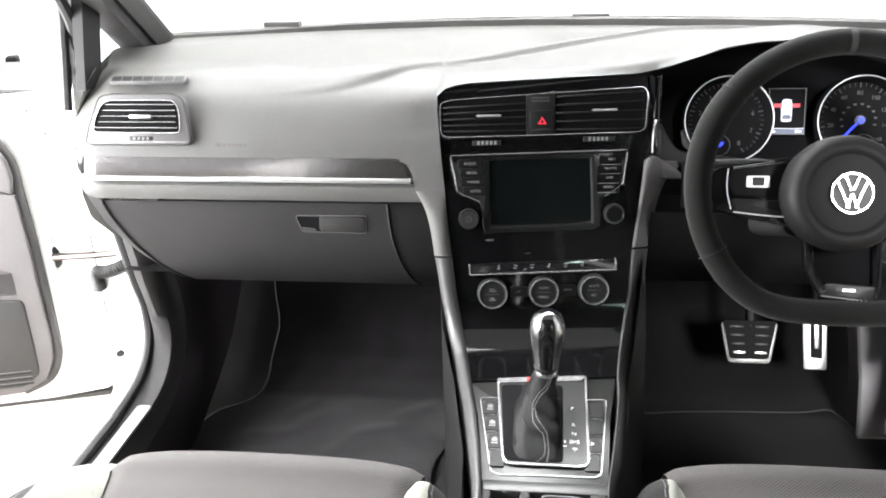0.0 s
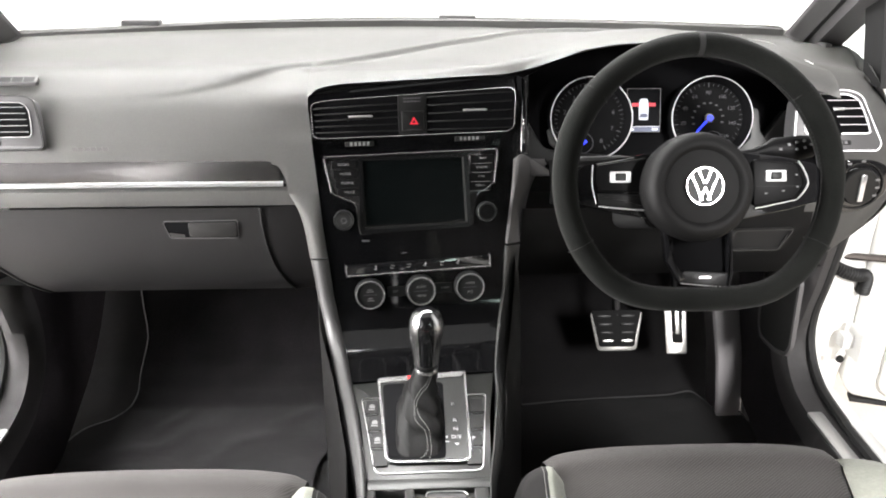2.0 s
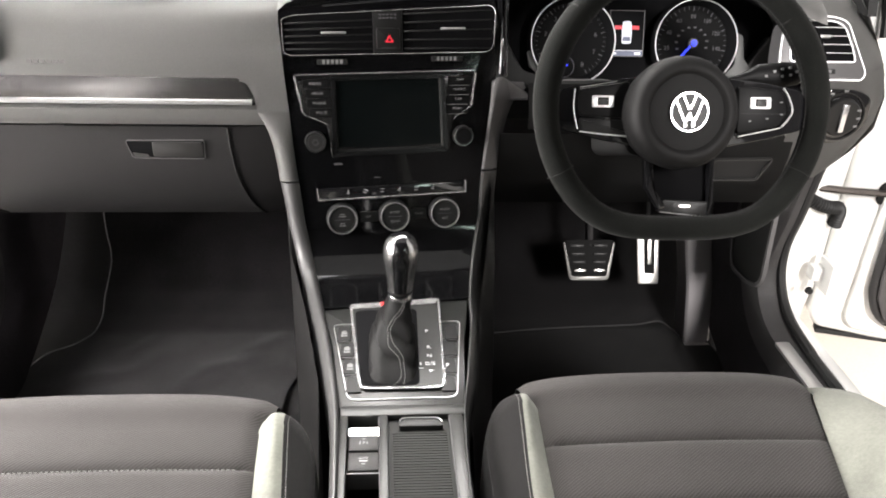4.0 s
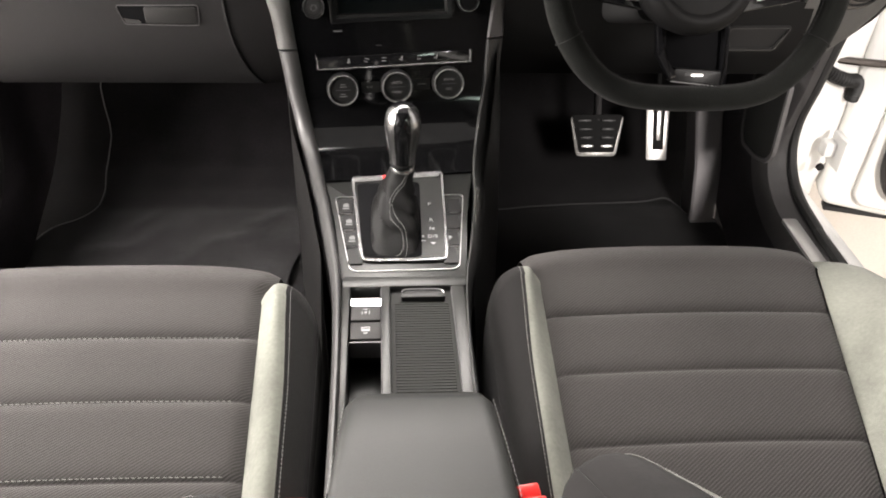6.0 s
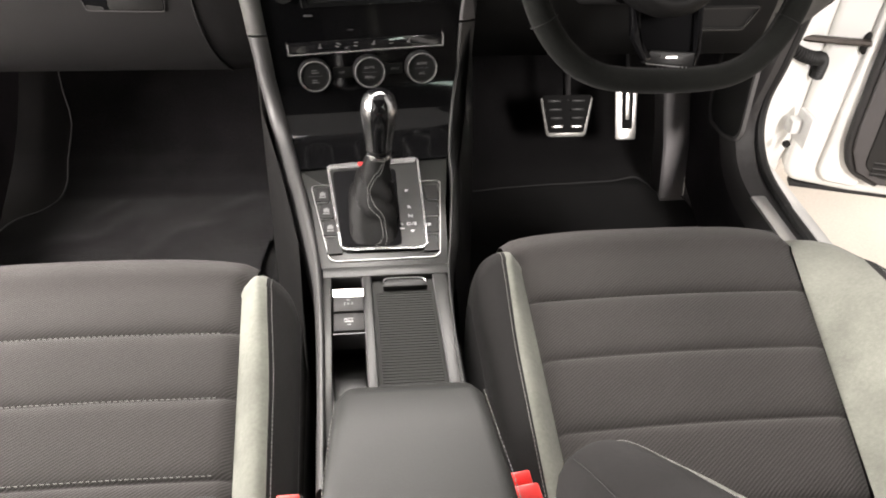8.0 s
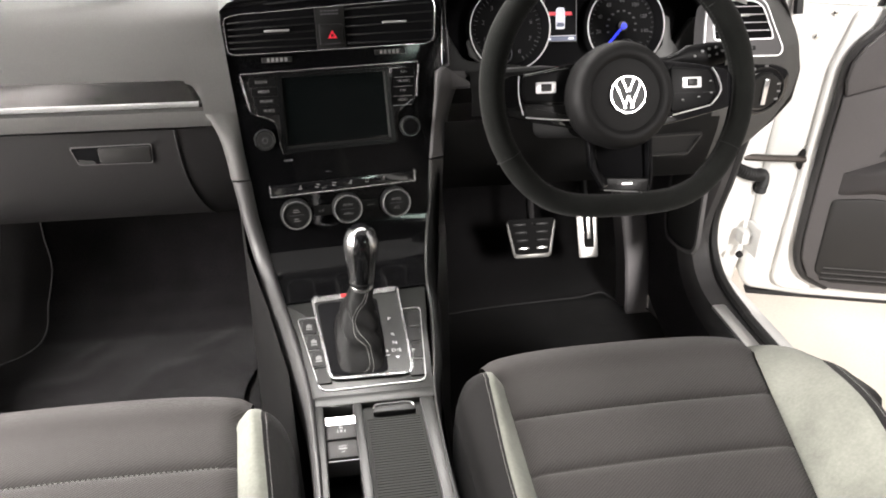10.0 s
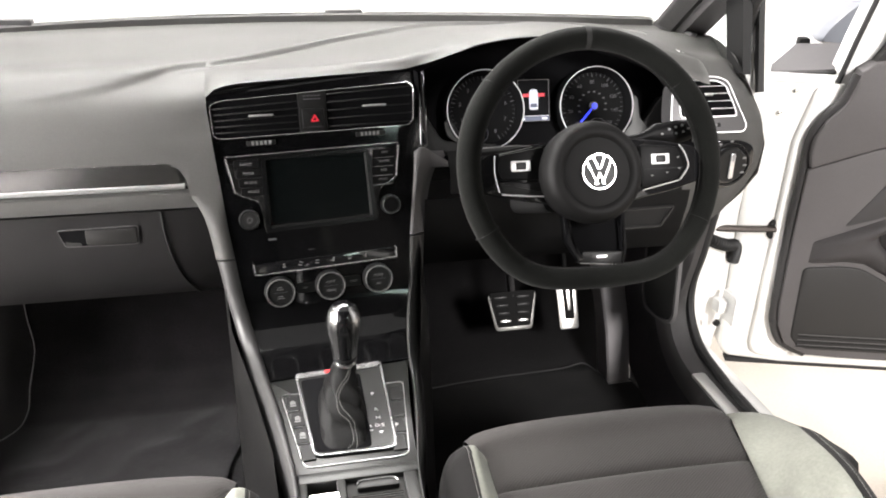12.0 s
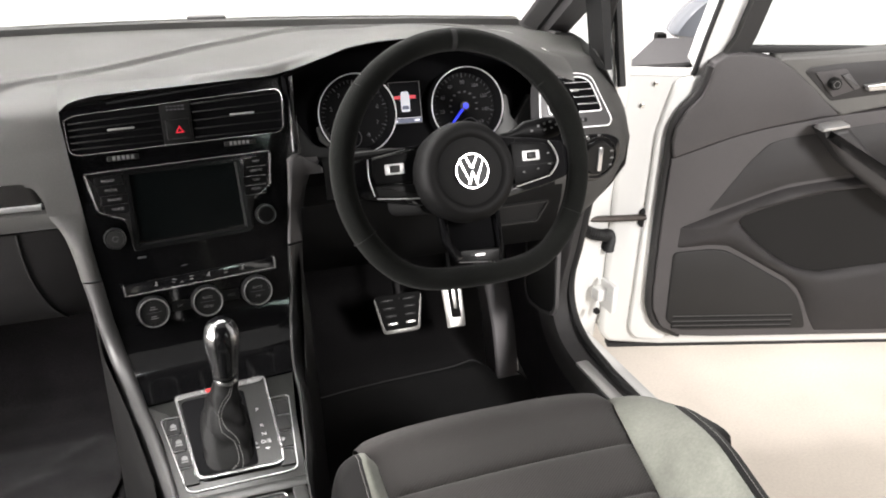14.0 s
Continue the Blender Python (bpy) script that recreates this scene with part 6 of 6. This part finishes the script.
    inner = [column(a, b, h, f, None) for a, b, h, f in dense(cols, hts, front)]
    outer = [column(a, b, h, f, None, True) for a, b, h, f in dense(oc, oh, of)]
    cut = 14 if s > 0 else 12
    # the insert narrows to a rounded tip at the front
    inner = [[(x + 0.0055 * math.exp(-((i - cut) / 4) ** 2) * smoothstep(0.58, 0.75, y), y, z) for x, y, z in col] for i, col in enumerate(inner)]
    part("inner_bolster_side", sheet(inner[:cut + 1]), SIDECLOTH, st, "charcoal bolster side", m=k, sharp=70)
    part("inner_bolster_insert", sheet(inner[cut:]), SUEDE, st, "light grey suede bolster insert", m=k, sharp=70)
    part("outer_bolster_insert", sheet(outer[:17]), SUEDE, st, "light grey suede bolster insert", m=k, sharp=70)
    part("outer_bolster_side", sheet(outer[16:]), SIDECLOTH, st, "charcoal bolster side", m=k, sharp=70)
    part("bolster_stitching", stitches([Vector(p) + Vector((0, 0, 0.001)) for p in inner[cut - 1][3:]]), THREAD, st, m=k)
    part("side_seam", stitches([Vector(p) + Vector((-0.001, 0, 0.0006)) for p in inner[5][3:]]), RIMTHREAD, st, m=k)
    part("outer_stitching", stitches([Vector(p) + Vector((0, 0, 0.001)) for p in outer[18][3:]]), THREAD, st, m=k)
    if s < 0:
        for row in (0.678, 0.594, 0.509, 0.424):
            line = []
            for col in centre[2:-2]:
                a, b = next((p, q) for p, q in zip(col[7:], col[8:]) if p[1] >= row >= q[1])
                line.append(Vector(a).lerp(Vector(b), (a[1] - row) / (a[1] - b[1])) + Vector((0, 0, 0.0012)))
            part("cushion_stitching", stitches(line, 0.0052, 0.003, 0.00028), THREAD, st, m=k)
    part("seat_base", box(0.12, 0.58, 0.20, 0.76, 0.34, 0.50, 0.02), DARK, st, m=k)
    for x in (0.15, 0.55):
        part("seat_rail", box(x - 0.02, x + 0.02, 0.1, 0.74, 0.195, 0.35, 0.004), DARK, st, m=k)
    # backrest, leaning well back; its side bolsters swell forward at the foot
    B = axes((0, 0.335, 0.58), (1, 0, 0), (0, -0.62, 0.785)) @ Matrix.Diagonal((1, 1, -1, 1))
    def back_col(x0, x1, depth, top):
        return [(x0 + (x1 - x0) * i / 24, -0.06 + (top + 0.06) * i / 24, depth - 0.03 * smoothstep(0.85, 1.0, i / 24)) for i in range(25)]
    spine = smooth_line([(0.412, 0.52, 0), (0.426, 0.57, 0), (0.428, 0.610, 0), (0.420, 0.638, 0), (0.401, 0.661, 0), (0.367, 0.690, 0), (0.339, 0.711, 0), (0.315, 0.728, 0), (0.28, 0.757, 0), (0.20, 0.83, 0), (0.10, 0.925, 0), (0.02, 1.0, 0)], 4)
    left = ((0.52, 0.130), (0.60, 0.120), (0.64, 0.115), (0.69, 0.111), (0.757, 0.108), (1.0, 0.13))
    right = ((0.52, 0.160), (0.60, 0.168), (0.64, 0.175), (0.69, 0.184), (0.727, 0.195), (0.757, 0.20), (1.0, 0.23))
    across = ((0.0, -0.10), (0.0, -0.05), (0.02, -0.034), (0.09, -0.022), (0.22, -0.012), (0.36, -0.006), (0.55, -0.001), (0.72, 0.0), (0.86, -0.002), (0.93, -0.0055), (0.97, -0.0065), (1.06, -0.009), (1.14, -0.015), (1.4, -0.07))
    L = []
    for u, n in across:
        col = []
        for i, p in enumerate(spine):
            h = (spine[min(i + 1, len(spine) - 1)] - spine[max(i - 1, 0)]).normalized()
            a, b = keyed(p.y, left), keyed(p.y, right)
            q = p + Vector((h.y, -h.x, 0)) * n
            col.append((a + (b - a) * u + close, q.x, q.y))
        L.append(col)
    R = [[(2 * 0.32 - p[0] + close, p[1] - 0.03, p[2] - 0.03) for p in col] for col in L]
    mid = [back_col(0.215 + 0.226 * i / 12, 0.23 + 0.196 * i / 12, 0.004 - 0.004 * math.sin(math.pi * i / 12), 0.56) for i in range(13)]
    for c in (L, R):
        part("back_bolster", sheet(c[:11]), SIDECLOTH, st, "charcoal backrest bolster", m=k, sharp=70)
        part("back_bolster_insert", sheet(c[10:]), SUEDE, st, "light grey suede bolster insert", m=k, sharp=70)
    part("back_centre", sheet(mid), FABRIC, st, "dark grey ribbed cloth backrest", m=k @ B, sharp=70)
    part("back_stitching", stitches([Vector(p) + Vector((0, 0.0006, 0.0008)) for p in L[8][8:]]), THREAD, st, m=k)
    part("back_stitching", stitches([Vector(p) + Vector((-0.0004, 0.0006, 0.0008)) for p in L[4][8:]]), RIMTHREAD, st, m=k)
    part("back_shell", box(0.11, 0.546, -0.06, 0.53, -0.09, -0.045, 0.02), SIDECLOTH, st, m=k @ B)
    part("headrest", box(0.215, 0.441, 0.58, 0.74, -0.09, 0.0, 0.03, 3), FABRIC, st, m=k @ B)
    for x in (0.28, 0.376):
        part("headrest_rod", tube([(x, 0.5, -0.05), (x, 0.6, -0.05)], 0.007, 8), CHROME, st, m=k @ B)
    return st


seat(1, "dark grey cloth driver's seat with grey suede bolsters and pale stitching")
seat(-1, "dark grey cloth passenger seat with pale grey suede bolsters and stitching")


def buckle(x, y, turn):
    b = thing("belt_buckle", "red and black seat belt buckle beside the seat cushion", "buckle", "belt buckles", at=(x, y, 0.50))
    M = pose(x, y, 0.512, 12, 0, turn)
    part("housing", box(-0.013, 0.013, -0.024, 0.024, -0.06, 0.03, 0.004), DARK, b, m=M)
    part("release_button", box(-0.0115, 0.0115, -0.022, 0.006, 0.02, 0.046, 0.003), BUCKLE, b, "red release button", m=M)
    part("tongue_slot", box(-0.0095, 0.0095, 0.008, 0.021, 0.02, 0.038, 0.002), BUCKLE, b, m=M)


buckle(-0.086, 0.440, 0)
buckle(0.1105, 0.447, 8)


# ---- floor mats ----
def floor_mat(s, label):
    t = thing("floor_mat", label, "mat", "floor mats", at=(s * 0.4, 1.2, 0.2))
    def floor_z(y):
        return float(np.interp(y, (1.0, 1.25, 1.40, 1.45, 1.50, 1.56, 1.62), (0.197, 0.197, 0.203, 0.218, 0.243, 0.305, 0.382))) + 0.004
    if s < 0:
        edge = [(-0.672, 0.80), (-0.671, 1.20), (-0.668, 1.25), (-0.658, 1.298), (-0.637, 1.336), (-0.598, 1.362), (-0.574, 1.395), (-0.566, 1.435), (-0.571, 1.49), (-0.565, 1.54), (-0.560, 1.64), (-0.20, 1.64), (-0.15, 1.45), (-0.150, 1.351), (-0.149, 1.315), (-0.164, 1.264), (-0.180, 1.215), (-0.184, 1.15), (-0.20, 0.80)]
    else:
        edge = [(0.17, 0.80), (0.17, 1.20), (0.19, 1.36), (0.25, 1.386), (0.345, 1.396), (0.42, 1.400), (0.52, 1.404), (0.568, 1.412), (0.588, 1.396), (0.600, 1.362), (0.614, 1.352), (0.646, 1.350), (0.658, 1.32), (0.661, 1.25), (0.652, 1.15), (0.645, 0.80)]
    line = smooth_line([(x, y, 0) for x, y in edge], 5)

    def creases(x, y):
        """Shallow waves, and on the passenger side a few pressed folds."""
        h = 0.0015 * noise.noise((x * 14, y * 14, 0))
        if s < 0:
            for x0, y0, turn, length in ((-0.47, 1.36, 1.25, 0.10), (-0.30, 1.30, 0.65, 0.12), (-0.39, 1.45, 1.9, 0.08), (-0.24, 1.36, 0.9, 0.09), (-0.52, 1.27, 0.5, 0.09)):
                u = (x - x0) * math.cos(turn) + (y - y0) * math.sin(turn)
                v = (y - y0) * math.cos(turn) - (x - x0) * math.sin(turn) + 0.012 * math.sin(u * 40)
                h += 0.0020 * math.exp(-(v / 0.013) ** 2 - (u / length) ** 2)
        return max(h, -0.001)
    # strips across the mat between its two edges
    ys = sorted({round(0.80 + 0.01 * i, 3) for i in range(86)})
    poly = [(p.x, p.y) for p in line]
    rows = []
    for y in ys:
        hit = []
        for (x0, y0), (x1, y1) in zip(poly, poly[1:] + poly[:1]):
            if (y0 - y) * (y1 - y) < 0:
                hit.append(x0 + (x1 - x0) * (y - y0) / (y1 - y0))
        if len(hit) >= 2:
            a, b = min(hit), max(hit)
            row = [a + (b - a) * i / 40 for i in range(41)]
            rows.append([(x, y, floor_z(y) + creases(x, y)) for x in row])
    # the driver's velour and binding are darker copies that carry footwell shade
    part("velour", sheet(rows, -0.005), MAT if s < 0 else SHADEDMAT, t)
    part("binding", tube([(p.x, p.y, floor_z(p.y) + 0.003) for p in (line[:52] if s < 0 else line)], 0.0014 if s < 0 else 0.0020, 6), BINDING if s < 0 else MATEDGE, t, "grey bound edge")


floor_mat(-1, "charcoal velour passenger floor mat with grey bound edge")
floor_mat(1, "velour driver floor mat darkened for its shaded footwell, with bound edge")


# ---- front doors ----
def front_door(s):
    k = Matrix.Identity(4) if s > 0 else MIRROR
    d = thing("front_door", "white open front door with dark grey trim panel", "car door", "front doors", at=(s * 0.847, 1.285, 0.26))
    U, N = Vector((0.957, -0.288, 0)), Vector((-0.288, -0.957, 0))
    D = k @ axes((0.847, 1.285, 0), U, (0, 0, 1))  # a along the door, b up, c towards the cabin
    if (D.to_3x3() @ Vector((0, 0, 1))).y > 0:
        D = D @ Matrix.Diagonal((1, 1, -1, 1))
    # painted shell
    shell = [(-0.030, 0.30), (-0.012, 0.277), (0.10, 0.268), (1.06, 0.268), (1.10, 0.32), (1.12, 0.86), (0.10, 0.868), (-0.034, 0.868)]
    part("door_shell", prism(rounded(shell, 0.012), -0.09, 0.0, 0.012, 3), PAINT, d, "white painted door shell", m=D)
    part("edge_step", prism(rounded([(0.028, 0.31), (0.045, 0.29), (0.11, 0.285), (0.11, 0.86), (0.060, 0.85), (0.036, 0.75)], 0.012), -0.01, 0.010, 0.006, 3), PAINT, d, m=D)
    part("bottom_seal", box(-0.010, 1.06, 0.262, 0.272, -0.03, -0.004, 0.003), RUBBER, d, "black rubber strip", m=D)
    for a, b in ((0.024, 0.842), (0.002, 0.800)):
        part("bolt", spin([(0.005, 0.0), (0.0045, 0.004), (0.001, 0.005)], 12), STEEL, d, m=D @ shift(a, b, 0.0))
    # trim panel: upper shoulder, waist and lower panel with door pocket
    up = [(0.066, 0.7065), (0.060, 0.735), (0.063, 0.765), (0.078, 0.795), (0.104, 0.826), (0.114, 0.858), (0.119, 0.886), (0.140, 0.901), (0.168, 0.905), (0.199, 0.902), (0.233, 0.896), (0.269, 0.878), (0.308, 0.847), (0.349, 0.812), (0.376, 0.790), (0.335, 0.785), (0.282, 0.774), (0.229, 0.763), (0.176, 0.748), (0.135, 0.733)]
    part("upper_trim", prism(up, -0.01, 0.038, 0.004, 3), DOORTRIM, d, "dark grey upper door trim", m=D)
    shelf = [(0.240, 0.8985), (0.243, 0.900), (0.351, 0.906), (0.457, 0.915), (1.08, 0.930), (1.08, 0.870), (0.62, 0.828), (0.461, 0.806), (0.378, 0.789), (0.346, 0.810), (0.305, 0.845), (0.264, 0.877), (0.234, 0.892)]
    part("window_shelf", prism(shelf, -0.01, 0.0385, 0.006, 3), SOFT, d, "lighter grey shelf below the window", m=D)
    low = [(0.063, 0.7030), (0.061, 0.60), (0.062, 0.50), (0.063, 0.42), (0.068, 0.375), (0.088, 0.334), (0.135, 0.311), (0.203, 0.308), (0.62, 0.308), (1.06, 0.308), (1.08, 0.35), (1.08, 0.862), (0.62, 0.822), (0.461, 0.800), (0.362, 0.7865), (0.282, 0.7715), (0.229, 0.7605), (0.176, 0.7455), (0.135, 0.7300)]
    part("lower_trim", prism(low, -0.01, 0.034, 0.003, 3), DOORTRIM, d, "dark grey lower door trim", m=D)
    part("trim_edge", tube(smooth_line([(0.117, 0.880, 0.026), (0.104, 0.830, 0.022), (0.078, 0.797, 0.018), (0.062, 0.760, 0.018), (0.060, 0.70, 0.018), (0.058, 0.58, 0.018), (0.060, 0.42, 0.018), (0.066, 0.370, 0.018), (0.087, 0.332, 0.018), (0.135, 0.309, 0.018)]), 0.0095, 10), LOWER, d, m=D)
    # raised sweep between speaker and pocket
    outer = [(1.05, 0.690), (0.62, 0.685), (0.39, 0.659), (0.303, 0.644), (0.25, 0.625), (0.197, 0.603)], [(0.197, 0.603), (0.154, 0.584), (0.100, 0.560), (0.100, 0.515), (0.167, 0.523), (0.203, 0.520)], [(0.203, 0.520), (0.241, 0.500), (0.294, 0.470), (0.347, 0.441), (0.377, 0.410), (0.399, 0.363), (0.411, 0.335), (0.420, 0.320), (1.05, 0.320)]
    inner = [(1.05, 0.660), (0.62, 0.660), (0.401, 0.640), (0.31, 0.618), (0.256, 0.601), (0.224, 0.588)], [(0.224, 0.588), (0.214, 0.576), (0.225, 0.560)], [(0.225, 0.560), (0.257, 0.528), (0.312, 0.489), (0.351, 0.468), (0.401, 0.460), (0.459, 0.468), (0.539, 0.478), (1.05, 0.490)]
    rows = []
    for o, i in zip(outer, inner):
        lines = [along([Vector((a, b, 0)) for a, b in q], [n / 24 for n in range(25)]) for q in (o, i)]
        rows += list(zip(*lines))[1 if rows else 0:]
    section = ((0.0, 0.020), (0.0, 0.0345), (0.06, 0.0372), (0.16, 0.0415), (0.3, 0.0460), (0.5, 0.050), (0.72, 0.050), (0.86, 0.0475), (0.95, 0.043), (1.0, 0.036), (1.0, 0.020))
    part("armrest_sweep", sheet([[(p.x + (q.x - p.x) * t, p.y + (q.y - p.y) * t, c) for t, c in section] for p, q in rows], 0.003), DOORTRIM, d, "satin grey sweep round the door pocket", m=D)
    part("waist_insert", prism(rounded([(0.150, 0.594), (0.190, 0.654), (0.217, 0.696), (0.250, 0.734), (0.286, 0.745), (0.34, 0.754), (0.62, 0.800), (1.05, 0.82), (1.05, 0.70), (0.62, 0.692), (0.39, 0.666), (0.303, 0.651), (0.25, 0.632), (0.197, 0.610)], 0.008, 3), 0.02, 0.0355, 0.001), LOWER, d, "charcoal insert", m=D)
    # flat dark panel that paints the shade inside the pocket
    part("door_pocket", prism(rounded([(0.217, 0.578), (0.224, 0.585), (0.256, 0.600), (0.31, 0.617), (0.401, 0.639), (0.62, 0.659), (1.05, 0.66), (1.05, 0.491), (0.539, 0.479), (0.459, 0.469), (0.401, 0.461), (0.351, 0.469), (0.312, 0.490), (0.257, 0.529), (0.226, 0.561)], 0.006, 3), 0.02, 0.037), DARK, d, "door pocket as a flat panel with its shade painted in", m=D)
    sp = part("speaker_cover", prism(rounded([(0.092, 0.506), (0.167, 0.513), (0.200, 0.510), (0.238, 0.491), (0.290, 0.461), (0.341, 0.433), (0.369, 0.405), (0.390, 0.363), (0.402, 0.326), (0.125, 0.326), (0.096, 0.350)], 0.012, 4), 0.02, 0.038, 0.004), HARD, d, "dark grey speaker cover", m=D)
    for z in (0.360, 0.348, 0.337):
        part("lower_slot", box(0.110, 0.366, 0.0, 0.0018, 0.037, 0.0395), SILVER, sp, m=D @ shift(0, z, 0))
        part("slot_shade", box(0.110, 0.366, -0.005, 0.0, 0.037, 0.0385), DARK, sp, m=D @ shift(0, z, 0))
    # switch panel, lever and pull
    f = D @ shift(0, 0, 0.038)
    panel = part("switch_panel", prism(rounded([(0.289, 0.873), (0.299, 0.881), (0.366, 0.889), (0.433, 0.894), (0.60, 0.905), (0.60, 0.850), (0.448, 0.832), (0.350, 0.818)], 0.005), 0, 0.002, 0.001), LOWER, d, "dark recessed switch panel", m=f)
    part("switch_plate", prism(rounded([(0.308, 0.872), (0.366, 0.880), (0.400, 0.843), (0.351, 0.826)], 0.004), 0.001, 0.005, 0.001), DOORTRIM, panel, m=f)
    part("mirror_knob", spin([(0.0115, 0.0), (0.011, 0.012), (0.0095, 0.015), (0.001, 0.015)], 24), BUTTON, panel, "mirror adjuster knob", m=f @ shift(0.346, 0.853, 0.004))
    part("knob_mark", outline([(0.0065 * math.cos(2 * math.pi * i / 20), 0.0065 * math.sin(2 * math.pi * i / 20)) for i in range(20)], 0.0009, 0.0, 0.0006), DIMPRINT, panel, m=f @ shift(0.346, 0.853, 0.019))
    part("lock_switch", prism(rounded([(0.357, 0.868), (0.370, 0.872), (0.400, 0.845), (0.388, 0.840)], 0.003), 0.004, 0.009, 0.002), PILLAR, panel, m=f)
    part("release_lever", prism(rounded([(0.406, 0.850), (0.52, 0.862), (0.52, 0.848), (0.414, 0.839)], 0.003), 0.002, 0.014, 0.003), CHROME, d, "chrome door release lever", m=f)
    part("pull_handle", prism(rounded([(0.323, 0.771), (0.372, 0.780), (0.458, 0.699), (0.53, 0.648), (0.60, 0.640), (0.60, 0.610), (0.53, 0.600), (0.471, 0.642), (0.383, 0.702)], [0.004, 0.004, 0.03, 0.04, 0.01, 0.01, 0.04, 0.03, 0.03]), 0.036, 0.088, 0.012, 4), LOWER, d, "grey diagonal door pull", m=D)
    part("handle_cap", prism([(0.322, 0.771), (0.373, 0.780), (0.371, 0.785), (0.325, 0.777)], 0.05, 0.086, 0.001), CHROME, d, "satin silver handle cap", m=D)
    # window frame and glass
    part("window_frame", loft([[(a0, b0, -0.06), (a0 + w, b0, -0.06), (a0 + w, b0, 0.0), (a0, b0, 0.0)] for a0, b0, w in ((0.096, 0.86, 0.050), (0.112, 0.93, 0.050), (0.136, 1.02, 0.050), (0.20, 1.18, 0.05), (0.32, 1.33, 0.06))]), PAINT, d, "white painted window frame", m=D)
    part("frame_trim", loft([[(a0, b0, -0.02), (a0 + w, b0, -0.02), (a0 + w, b0, 0.022), (a0, b0, 0.022)] for a0, b0, w in ((0.128, 0.875, 0.040), (0.160, 0.93, 0.034), (0.185, 1.02, 0.034), (0.25, 1.18, 0.034), (0.37, 1.33, 0.04))]), HARD, d, "dark grey inner frame trim", m=D)
    part("frame_seal", tube([(0.094, 0.858, 0.002), (0.110, 0.93, 0.002), (0.133, 1.02, 0.002), (0.196, 1.18, 0.002)], 0.005, 6), RUBBER, d, m=D)
    part("top_frame", tube(smooth_line([(0.33, 1.34, -0.03), (0.55, 1.40, -0.03), (0.85, 1.40, -0.03), (1.08, 1.32, -0.03)]), 0.025, 8), PAINT, d, m=D)
    part("rear_frame", tube([(1.08, 1.32, -0.03), (1.10, 0.88, -0.03)], 0.025, 8), PAINT, d, m=D)
    part("window_seal", box(0.18, 1.09, 0.900, 0.912, -0.02, 0.004, 0.002), RUBBER, d, m=D)
    part("window_pane", prism([(0.17, 0.90), (1.09, 0.90), (1.07, 1.32), (0.85, 1.39), (0.55, 1.39), (0.35, 1.34)], -0.034, -0.030), GLASS, d, m=D).visible_shadow = False
    # mirror on its foot outside
    head = rounded([(0.112, 0.893), (0.126, 0.918), (0.150, 0.948), (0.180, 0.975), (0.226, 0.985), (0.238, 0.955), (0.236, 0.905), (0.20, 0.889)], 0.014, 4)
    # blue-grey stands for shadow on the white housing
    mi = part("door_mirror", loft([[(0.18 + (a - 0.18) * f, 0.935 + (b - 0.935) * f, c) for a, b in head] for c, f in ((-0.30, 0.55), (-0.290, 0.80), (-0.265, 0.95), (-0.225, 1.0), (-0.200, 0.98), (-0.192, 0.90))]), HOUSING_SHADE, d, "white door mirror housing coloured blue-grey for its shade", m=D)
    part("mirror_neck", box(0.078, 0.100, 0.884, 0.903, -0.215, -0.190, 0.004), DARK, mi, m=D)
    foot = [(-0.034, 0.864), (0.099, 0.862), (0.094, 0.876), (-0.030, 0.868)]
    back = [(0.060, 0.864), (0.175, 0.862), (0.165, 0.897), (0.072, 0.893)]
    part("mirror_foot", loft([[(a + (e - a) * t, b + (f - b) * t, -0.028 - 0.16 * t) for (a, b), (e, f) in zip(foot, back)] for t in (0.0, 0.15, 0.5, 0.8, 1.0)]), PILLAR, d, "dark grey mirror foot", m=D)
    part("foot_seal", tube([(-0.034, 0.8625, -0.024), (0.03, 0.866, -0.022), (0.096, 0.872, -0.022)], 0.0035, 6), RUBBER, d, m=D)
    # check strap and hinge
    part("check_strap", tube([(0.742, 1.275, 0.583), (0.80, 1.271, 0.578), (0.876, 1.268, 0.573)], 0.0062, 8, False, 1.5), STRAP, d, "dark metal door check strap", m=k)
    part("strap_plate", prism(rounded([(0.022, 0.556), (0.030, 0.548), (0.038, 0.556), (0.037, 0.583), (0.030, 0.592), (0.023, 0.583)], 0.004), 0.0, 0.006, 0.002), DARK, d, m=D)
    run = smooth_line([(0.735, 1.262, 0.566), (0.752, 1.258, 0.558), (0.776, 1.260, 0.550), (0.795, 1.266, 0.546), (0.803, 1.272, 0.530), (0.804, 1.276, 0.508)], 9)
    part("cable_boot", tube(run, [0.0125 if i % 2 else 0.0102 for i in range(len(run))], 12), RUBBER, d, "ribbed rubber cable boot", m=k)
    hg = part("hinge", box(0.765, 0.79, 1.236, 1.262, 0.412, 0.440, 0.005), PAINT, d, "white painted door hinge", m=k)
    part("hinge_leaf", box(0.785, 0.797, 1.212, 1.262, 0.395, 0.455, 0.003), PAINT, hg, m=k)
    part("hinge_bolt", spin([(0.007, 0.0), (0.0065, 0.006), (0.001, 0.007)], 12), DARK, hg, m=k @ axes((0.762, 1.232, 0.398), (1, 0, 0), (0, 0, 1)))
    return d


front_door(1)
front_door(-1)
